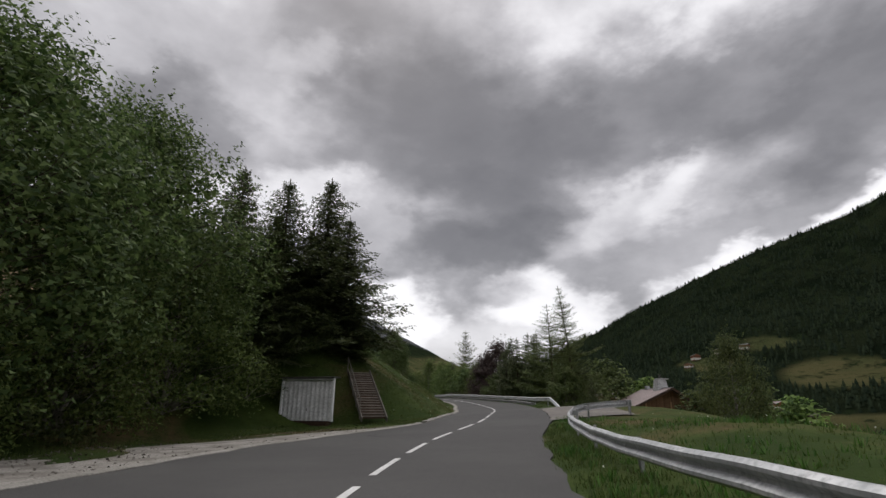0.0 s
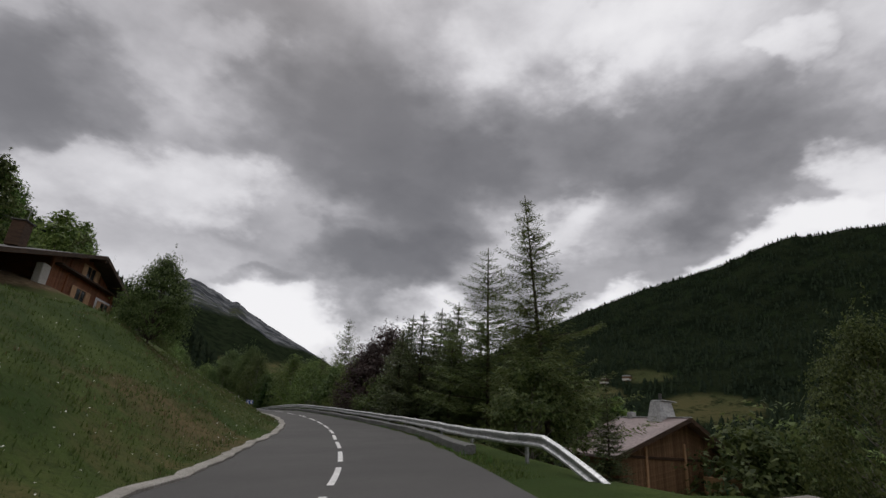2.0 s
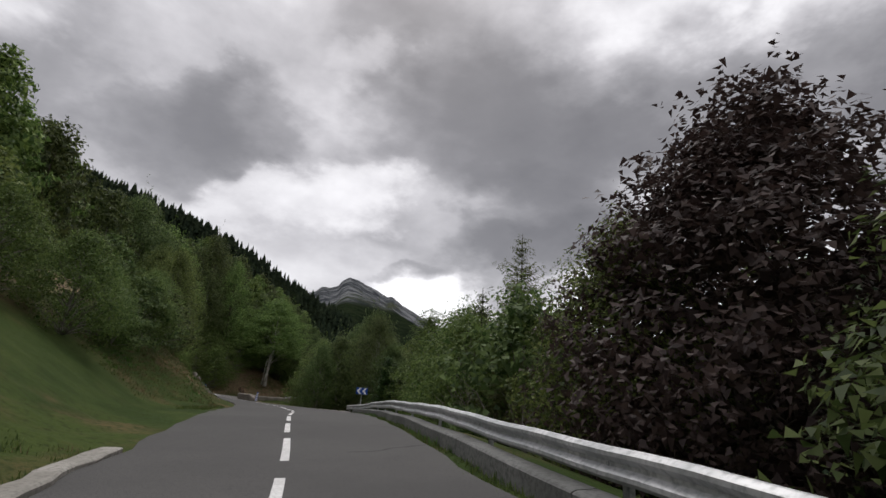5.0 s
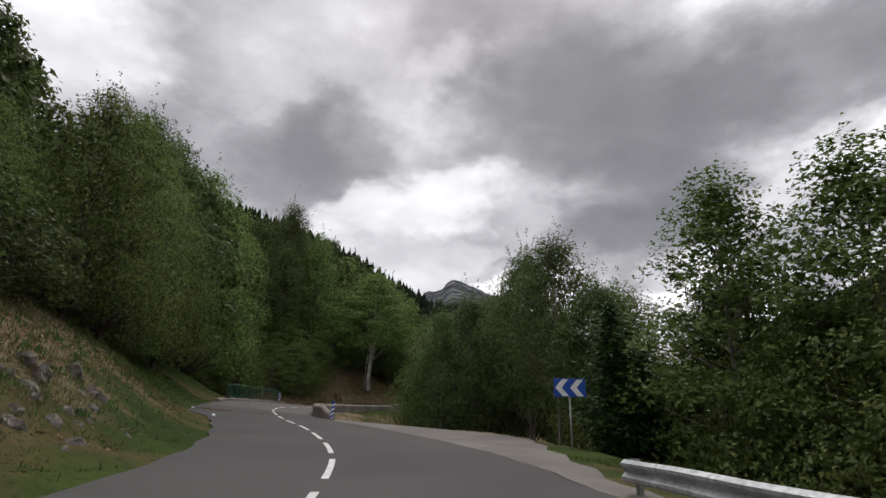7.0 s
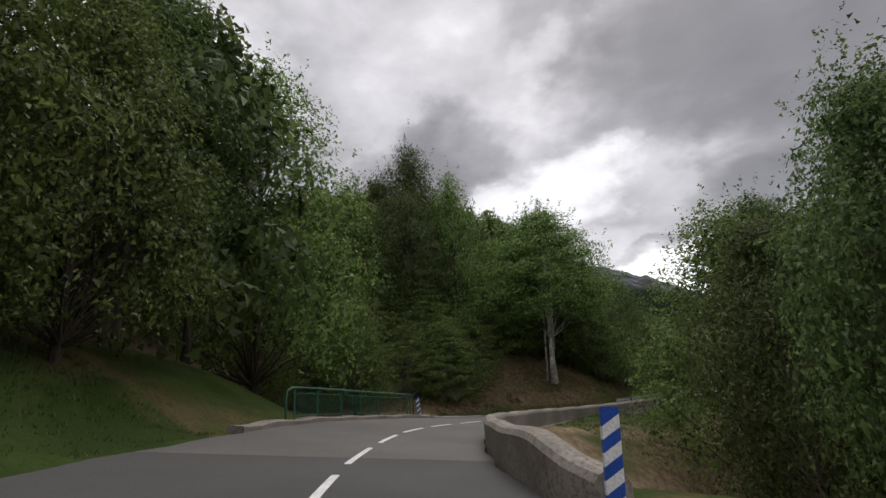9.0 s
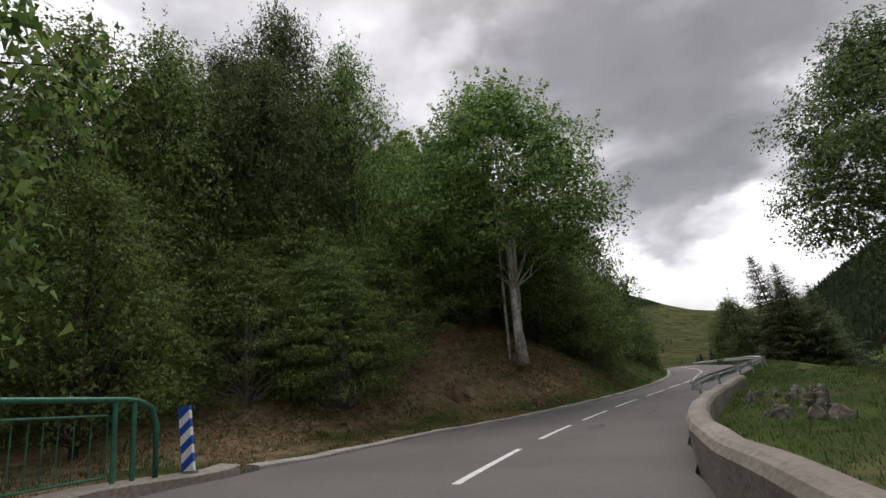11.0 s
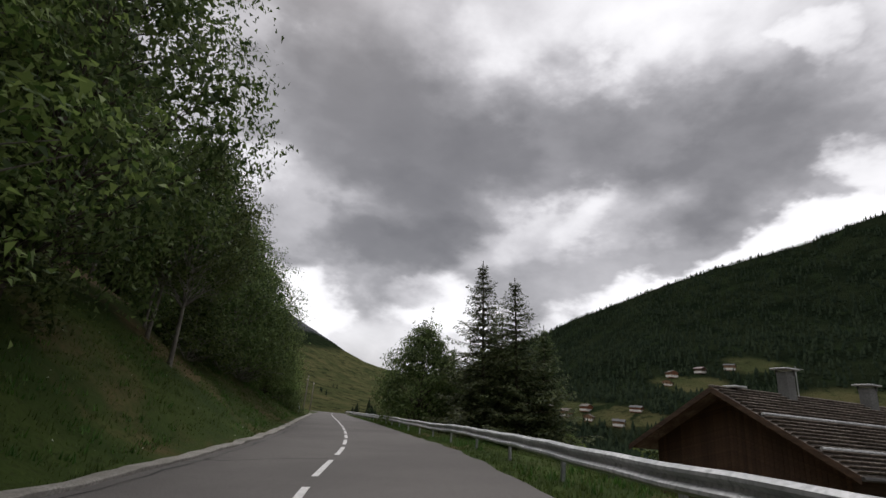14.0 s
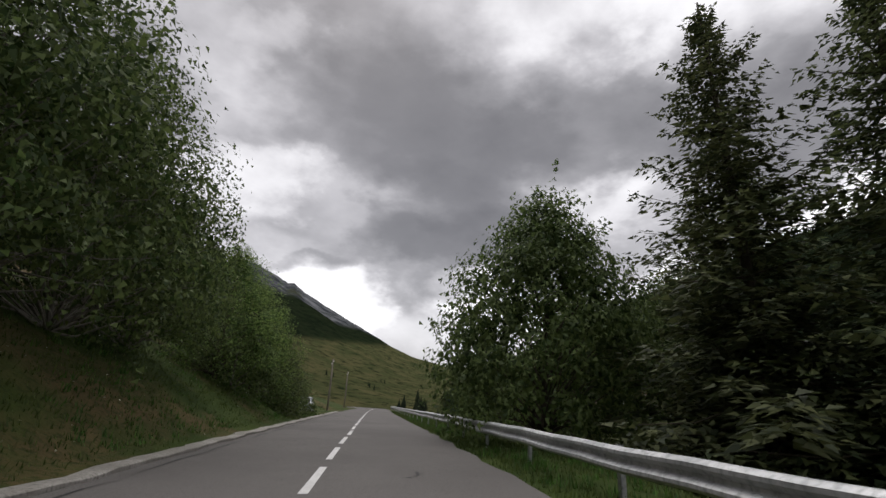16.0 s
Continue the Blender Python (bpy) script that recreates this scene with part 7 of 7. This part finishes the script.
def staircase():
    foot, head_ = Vector((-2.25, 28.5, 0)), Vector((-3.85, 33.0, 0))
    z0, z1 = -0.6, 2.1
    way = Vector((head_.x - foot.x, head_.y - foot.y, 0))
    run = way.length
    root = local("staircase", (foot.x, foot.y, z0), math.degrees(math.atan2(-way.x, way.y)), "weathered timber staircase up the grass bank", "stairs")
    n, w = 19, 1.3
    rise = (z1 - z0) / n
    shared = Buf().box(w, 0.3, 0.06, bevel=0.012).mesh("tread", M["wood_step"])
    front = Buf().box(w, 0.04, max(0.05, rise - 0.05), bevel=0.006).mesh("riser", M["wood_dark"])
    for k in range(n):
        ob = part("tread", shared, root)
        ob.matrix_basis = pose(0, run * (k + 0.5) / n, rise * (k + 1) - 0.02, 1.5 * math.sin(k * 2.1), 0.8 * math.sin(k * 3.3), 0)
        ob = part("riser", front, root)
        ob.matrix_basis = pose(0, run * (k + 0.15) / n, rise * (k + 0.5) - 0.02)
    ang = math.atan2(z1 - z0, run)
    for sx in (-1, 1):
        m = Matrix.Translation((sx * (w / 2 + 0.05), run / 2, (z1 - z0) / 2 + 0.02)) @ Matrix.Rotation(ang, 4, "X")
        part("stringer", Buf().box(0.07, run / math.cos(ang) + 0.3, 0.3, m=m, bevel=0.012).mesh("stringer", M["wood_grey"]), root)
    part("handrail", Buf().tube([(-w / 2 - 0.1, 0.3, 1.0), (-w / 2 - 0.1, run, z1 - z0 + 0.95)], 0.03, 8).mesh("handrail", M["wood_grey"]), root)
    for k in range(5):
        y = 0.3 + (run - 0.3) * k / 4
        part("baluster", Buf().tube([(-w / 2 - 0.1, y, (z1 - z0) * y / run - 0.2), (-w / 2 - 0.1, y, (z1 - z0) * y / run + 0.98)], 0.03, 6).mesh("baluster", M["wood_grey"]), root)
    return root


staircase()


# ---- small far houses, poles, car ----
def far_house(x, y, turn, w, l, h, wall_mat, roof_mat, z=None):
    zz = gz(x, y) - 0.2 if z is None else z
    root = local("chalet", (x, y, zz), turn, "small wooden chalet across the valley", "house", "chalets in the valley")
    body_box(root, w, l, -1.0, h, w * 0.22, M[wall_mat])
    part("base", Buf().box(w + 0.1, l + 0.1, h * 0.45, (0, 0, h * 0.2), bevel=0.03).mesh("base", M["plaster"]), root)
    gable_roof(root, w, l, h, w * 0.22, 0.9, 0.25, M[roof_mat])
    for k in range(3):
        for zf in (0.3, 0.72):
            part("window", Buf().box(0.9, 0.1, 1.0, (-w / 3 + k * w / 3, -l / 2 - 0.06, h * zf)).mesh("window", M["glass"]), root)
    ch = part("chimney", Buf().box(0.8, 0.8, 1.8, (w * 0.15, l * 0.1, h + w * 0.22), bevel=0.03).mesh("chimney", M["concrete_grey"]), root)
    return root


def hill_point(az, el):
    """The place on the wooded mountain in that direction."""
    off_ = hill_v - np.array([*HILL_AT, 0.3])
    a = np.degrees(np.arctan2(-off_[:, 0], off_[:, 1]))
    e = np.degrees(np.arctan2(off_[:, 2], np.hypot(off_[:, 0], off_[:, 1])))
    return hill_v[np.hypot(a - az, e - el).argmin()]


hr = np.random.default_rng(41)
for az, el in ((-36.5, 6.4), (-34.5, 6.0), (-32.5, 5.2), (-30.5, 4.7), (-28.6, 4.4), (-31.4, 4.2), (-24, 1.4), (-22, 1.0), (-20.5, 1.6), (-25.5, 0.8), (-27.5, 1.8), (-19, 0.6), (-23, 0.2), (-40.5, 0.2), (-38.5, -0.4), (-43.5, -0.8), (-17.5, 0.9), (-18.4, 0.2)):
    p = hill_point(az + float(hr.normal()) * 0.3, el)
    far_house(float(p[0]), float(p[1]), float(hr.uniform(-60, 60)), float(hr.uniform(8, 12)), float(hr.uniform(8, 12)), float(hr.uniform(4.5, 6.5)), ("wood_brown", "wood_dark", "wood_red")[int(hr.integers(0, 3))], ("shingle_far", "roof_dark", "tin_roof")[int(hr.integers(0, 3))], z=float(p[2]) - 0.5)
for x, y, turn, k in ((74, 52, 30, "tin_roof"), (88, 60, 10, "shingle_far"), (96, 38, -20, "tin_roof"), (70, 30, 15, "shingle_far"), (110, 75, 40, "roof_dark"), (62, 250, 10, "tin_roof"), (40, 300, -10, "shingle_far"), (20, 330, 25, "roof_dark")):
    far_house(x, y, turn, 10, 12, 4.5, "wood_brown", k)
# roofs at the road's far end
for x, y, turn, w, k in ((-21.0, 384.0, 15, 12, "tin_roof"), (-31.0, 400.0, -10, 11, "shingle_far"), (-10.0, 392.0, 30, 10, "roof_dark")):
    far_house(x, y, turn, w, 11, 4.0, "wood_brown", k)


def wooden_pole(u, d, tall):
    p = on_ground(u, d)
    root = local("utility_pole", p, heading(u), "slender weathered utility pole by the road", "pole")
    part("mast", Buf().tube([(0, 0, -0.5), (0.02, 0, tall * 0.5), (0, 0.03, tall)], [0.12, 0.1, 0.075], 10).mesh("mast", M["wood_pole"], smooth=True), root)
    part("insulator", Buf().tube([(0.1, 0, tall - 0.35), (0.1, 0, tall - 0.2)], 0.04, 6).tube([(-0.1, 0, tall - 0.6), (-0.1, 0, tall - 0.45)], 0.04, 6).mesh("insulator", M["white"]), root)
    return root


wooden_pole(288.0, -4.9, 6.2)
wooden_pole(318.0, -5.2, 6.4)


def parked_car(u, d):
    root = local("car", on_ground(u, d) + Vector((0, 0, 0.02)), heading(u) + 4, "silver hatchback parked beside the road", "car")
    prof = [(-2.0, 0.35), (-2.02, 0.75), (-1.85, 0.98), (-1.45, 1.05), (-1.05, 1.42), (0.15, 1.48), (0.75, 1.4), (1.45, 0.98), (1.95, 0.85), (2.05, 0.6), (2.0, 0.3), (1.65, 0.28), (-1.6, 0.28)]
    rings = []
    for x, s in ((-0.84, 0.94), (-0.8, 1.0), (0.8, 1.0), (0.84, 0.94)):
        rings.append([(x if z < 1.0 else x * 0.82, y * s, 0.28 + (z - 0.28) * (0.97 + 0.03 * s)) for y, z in prof])
    part("body", Buf().sweep(rings).mesh("body", M["car_paint"], smooth=False), root)
    part("rear_window", Buf().box(1.15, 0.03, 0.42, m=Matrix.Translation((0, -1.29, 1.24)) @ Matrix.Rotation(-0.82, 4, "X")).mesh("rear_window", M["glass"]), root)
    part("windscreen", Buf().box(1.15, 0.03, 0.6, m=Matrix.Translation((0, 1.13, 1.22)) @ Matrix.Rotation(0.98, 4, "X")).mesh("windscreen", M["glass"]), root)
    for sx in (-1, 1):
        part("side_window", Buf().box(0.03, 1.7, 0.3, (sx * 0.74, -0.2, 1.22)).mesh("side_window", M["glass"]), root)
        part("tail_light", Buf().box(0.16, 0.04, 0.22, (sx * 0.66, -2.0, 0.86), bevel=0.01).mesh("tail_light", M["rust"]), root, "red tail light")
        for y in (-1.25, 1.3):
            wheel = part("wheel", Buf().tube([(sx * 0.62, y, 0.31), (sx * 0.86, y, 0.31)], 0.31, 16).mesh("wheel", M["tyre"], smooth=False), root)
            part("rim", Buf().tube([(sx * 0.85, y, 0.31), (sx * 0.875, y, 0.31)], 0.19, 12).mesh("rim", M["zinc"]), wheel)
    part("bumper", Buf().box(1.6, 0.14, 0.2, (0, -2.03, 0.46), bevel=0.04).mesh("bumper", M["car_paint"]), root)
    part("number_plate", Buf().box(0.5, 0.02, 0.11, (0, -2.11, 0.6)).mesh("number_plate", M["white"]), root)
    return root


parked_car(272.0, -5.6)


# ---- ground cover ----
def blades(name, label, mat, spots, tall, wide, seed, per=5):
    """Tufts of pointed blades in one mesh."""
    r = np.random.default_rng(seed)
    P = np.repeat(np.asarray(spots, float), per, 0)
    n = len(P)
    P[:, :2] += r.normal(size=(n, 2)) * 0.09
    ang = r.uniform(0, 2 * np.pi, n)
    h = np.repeat(np.asarray(tall, float), per) * r.uniform(0.5, 1.15, n)
    side = np.stack([np.cos(ang), np.sin(ang), np.zeros(n)], -1) * (wide * r.uniform(0.6, 1.3, n))[:, None]
    lean = np.stack([-np.sin(ang), np.cos(ang), np.zeros(n)], -1) * (h * r.uniform(0.1, 0.7, n))[:, None]
    up = np.array([0, 0, 1.0]) * h[:, None]
    base = P - np.array([0, 0, 0.03])
    V = np.stack([base - side, base + side, base + lean + up], 1).reshape(-1, 3)
    me = np_mesh(name, V, np.arange(3 * n).reshape(-1, 3), mat)
    return tagged(new(name, me), label, "grass", kind="stuff")


def scatter(count, u0, u1, lo, hi, seed, side=-1, clump=None):
    """Random places beside the road: lo to hi metres past its edge."""
    r = np.random.default_rng(seed)
    u = r.uniform(u0, u1, count)
    o = lo + (hi - lo) * r.uniform(0, 1, count) ** 1.3
    w = table(LEFT_W, u) if side < 0 else table(RIGHT_W, u)
    d = side * (w + o)
    x = np.interp(u, LINE_U, LINE_X) + d * np.interp(u, LINE_U, TAN_Y)
    y = np.interp(u, LINE_U, LINE_Y) - d * np.interp(u, LINE_U, TAN_X)
    if clump:
        k = wave(x, y, clump, seed) + r.normal(size=count) * 0.35 > 0.15
        x, y = x[k], y[k]
    return np.stack([x, y, ground_height(x, y)], -1)


def tuft_set(name, label, mat, parts_, tall, wide, seed, per=5):
    pts = np.concatenate(parts_)
    r = np.random.default_rng(seed)
    blades(name, label, mat, pts, tall * r.uniform(0.5, 1.3, len(pts)), wide, seed, per)


tuft_set("bank_grass", "green grass on the roadside banks", M["grass_blade"], [scatter(12000, 26, 84, 0.4, 8.5, 51), scatter(8000, 100, 150, 0.6, 6.5, 52), scatter(4500, 164, 180, 0.5, 9.0, 53), scatter(10000, 188, 270, 0.4, 6.0, 54), scatter(3000, -20, 27, 5.0, 8.0, 55)], 0.13, 0.016, 61, 5)
tuft_set("verge_grass", "uneven grass along the guard rail", M["grass_blade"], [scatter(5000, -25, 24, 0.2, 12.0, 56, 1), scatter(2600, -20, 23.5, 0.1, 2.0, 57, 1), scatter(3800, 42, 110, 0.05, 0.9, 58, 1), scatter(1200, 108, 120, 2.0, 4.5, 59, 1), scatter(9000, 184, 300, 0.05, 2.6, 60, 1), scatter(4500, 164, 190, 0.7, 7.0, 159, 1)], 0.12, 0.016, 62, 5)
tuft_set("dry_grass", "dry straw-coloured grass on the banks", M["dry_grass"], [scatter(3800, 30, 84, 0.6, 8.0, 63, -1, 2.3), scatter(8000, 102, 150, 0.8, 6.0, 64, -1, 2.1), scatter(9000, 178, 204, 0.5, 6.5, 65, -1, 2.0)], 0.14, 0.01, 66, 8)
tuft_set("verge_herbs", "leafy herbs and nettles in the verge", M["weed"], [scatter(1400, -20, 27, 0.3, 8.0, 67, 1, 2.0), scatter(1100, 102, 150, 2.0, 7.0, 68, -1, 2.0), scatter(1500, 195, 270, 1.0, 5.5, 69, -1, 2.0), scatter(1700, 174, 200, 0.6, 7.0, 169, -1, 2.0), scatter(700, 184, 270, 0.4, 2.2, 70, 1, 2.0), scatter(500, 42, 110, 0.2, 0.9, 71, 1, 2.0)], 0.2, 0.02, 72, 10)


def flat_bits(name, label, mat, pts, size, seed, category):
    r = np.random.default_rng(seed)
    pts = pts + np.array([0, 0, 0.03])
    V, F = leaf_quads(pts, np.zeros_like(pts) + [0, 0, 2.0], size, r)
    tagged(new(name, np_mesh(name, V, F, mat)), label, category, kind="stuff")


flat_bits("fallen_leaves", "brown fallen leaves on the cut bank", M["dead_leaf"], np.concatenate([scatter(26000, 170, 202, 0.3, 8.0, 73), scatter(1500, 110, 130, 1.0, 5.0, 74)]), 0.095, 75, "leaves")
flat_bits("meadow_flowers", "small white meadow flowers on the banks", M["flower"], np.concatenate([scatter(900, 30, 80, 0.6, 8.0, 76), scatter(120, -20, 26, 0.5, 8.0, 77, 1), scatter(160, 200, 260, 0.6, 5.0, 78)]) + np.array([0, 0, 0.14]), 0.035, 79, "flowers")
flat_bits("gravel_stones", "loose pale stones on the gravel strip", M["rock"], scatter(2600, -10, 25, 0.2, 5.0, 80), 0.07, 81, "gravel")


# ---- rocks, stump, litter on the road ----
def rock(u, d, size, seed, label="grey rock breaking through the bank", sink=0.3):
    p = on_ground(u, d)
    bm = bmesh.new()
    bmesh.ops.create_icosphere(bm, subdivisions=2, radius=1.0)
    for v in bm.verts:
        n_ = noise.noise(v.co * 1.4 + Vector((seed * 3.1, 0, 0))) * 0.45 + noise.noise(v.co * 3.7 + Vector((0, seed, 0))) * 0.16
        v.co = Vector((v.co.x * size[0], v.co.y * size[1], v.co.z * size[2])) * (1 + n_)
    me = bpy.data.meshes.new("rock")
    bm.to_mesh(me)
    bm.free()
    me.materials.append(M["rock"])
    ob = new("rock", me)
    ob.matrix_basis = pose(p.x, p.y, p.z - sink * size[2], 6 * seed, 4 * seed, 40 * seed)
    return tagged(ob, label, "rock", "rocks on the bank")


for k, (u, d, s) in enumerate(((118.6, -5.7, 0.26), (119.4, -5.5, 0.18), (117.8, -6.0, 0.24), (118.9, -6.2, 0.2), (120.4, -5.8, 0.15))):
    rock(u, d, (s, s * 0.8, s * 0.7), k + 1)
rr_ = np.random.default_rng(92)
for k in range(22):
    u, sz = float(rr_.uniform(117.0, 122.5)), float(rr_.uniform(0.1, 0.3))
    rock(u, -float(table(LEFT_W, u)) - float(rr_.uniform(1.2, 3.4)), (sz * 1.3, sz, sz * 0.8), k + 60, "jagged brown-grey rock cropping out of the bank", 0.62)
for k in range(26):
    sz = float(rr_.uniform(0.1, 0.26))
    rock(float(rr_.uniform(173.5, 180)), float(rr_.uniform(4.9, 6.9)), (sz * 1.3, sz, sz * 0.45), k + 9, "small pale stone lying in the grass", 0.1)
for k, (u, d, sz) in enumerate(((-2.0, -10.5, 0.5), (2.0, -10.9, 0.55), (-5.0, -10.6, 0.45))):
    rock(u, d, (sz, sz, sz * 0.3), k + 40, "flat pale rock at the gravel's edge")


def stump(x, y, r, h):
    root = local("tree_stump", (x, y, gz(x, y) - 0.2), 30, "rotten grey tree stump on the cut bank", "stump")
    b = Buf()
    rings = []
    rs = np.random.default_rng(91)
    prof = [(1.7, -1.1), (1.35, 0.1), (0.95, 0.5), (0.85, 0.85)]
    jag = rs.uniform(0.75, 1.25, 12)
    for k, (s, z) in enumerate(prof):
        rings.append([(r * s * jag[j] * math.cos(j * math.pi / 6), r * s * jag[j] * math.sin(j * math.pi / 6), h * z * (1 + (0.25 * rs.uniform(-1, 1) if k == 3 else 0))) for j in range(12)])
    b.sweep(rings)
    part("trunk", b.mesh("trunk", M["rotten"], smooth=False), root)
    for k in range(9):
        a = k * 0.7 + 0.2
        lift = h * float(rs.uniform(0.9, 1.35))
        part("splinter", Buf().tube([(r * 0.7 * math.cos(a), r * 0.7 * math.sin(a), h * 0.55), (r * 0.62 * math.cos(a), r * 0.62 * math.sin(a), lift)], [0.09, 0.02], 5).mesh("splinter", M["rotten"]), root)
    for k in range(6):
        a = k * 1.05 + 0.3
        part("root", Buf().tube([(r * 0.8 * math.cos(a), r * 0.8 * math.sin(a), 0.2), (r * 1.6 * math.cos(a), r * 1.6 * math.sin(a), -0.05), (r * 2.3 * math.cos(a + 0.2), r * 2.3 * math.sin(a + 0.2), -0.3)], [0.09, 0.06, 0.02], 6).mesh("root", M["bark"]), root)


stump(-41.2, 172.9, 0.48, 0.62)
stump(-37.6, 175.4, 0.26, 0.4)
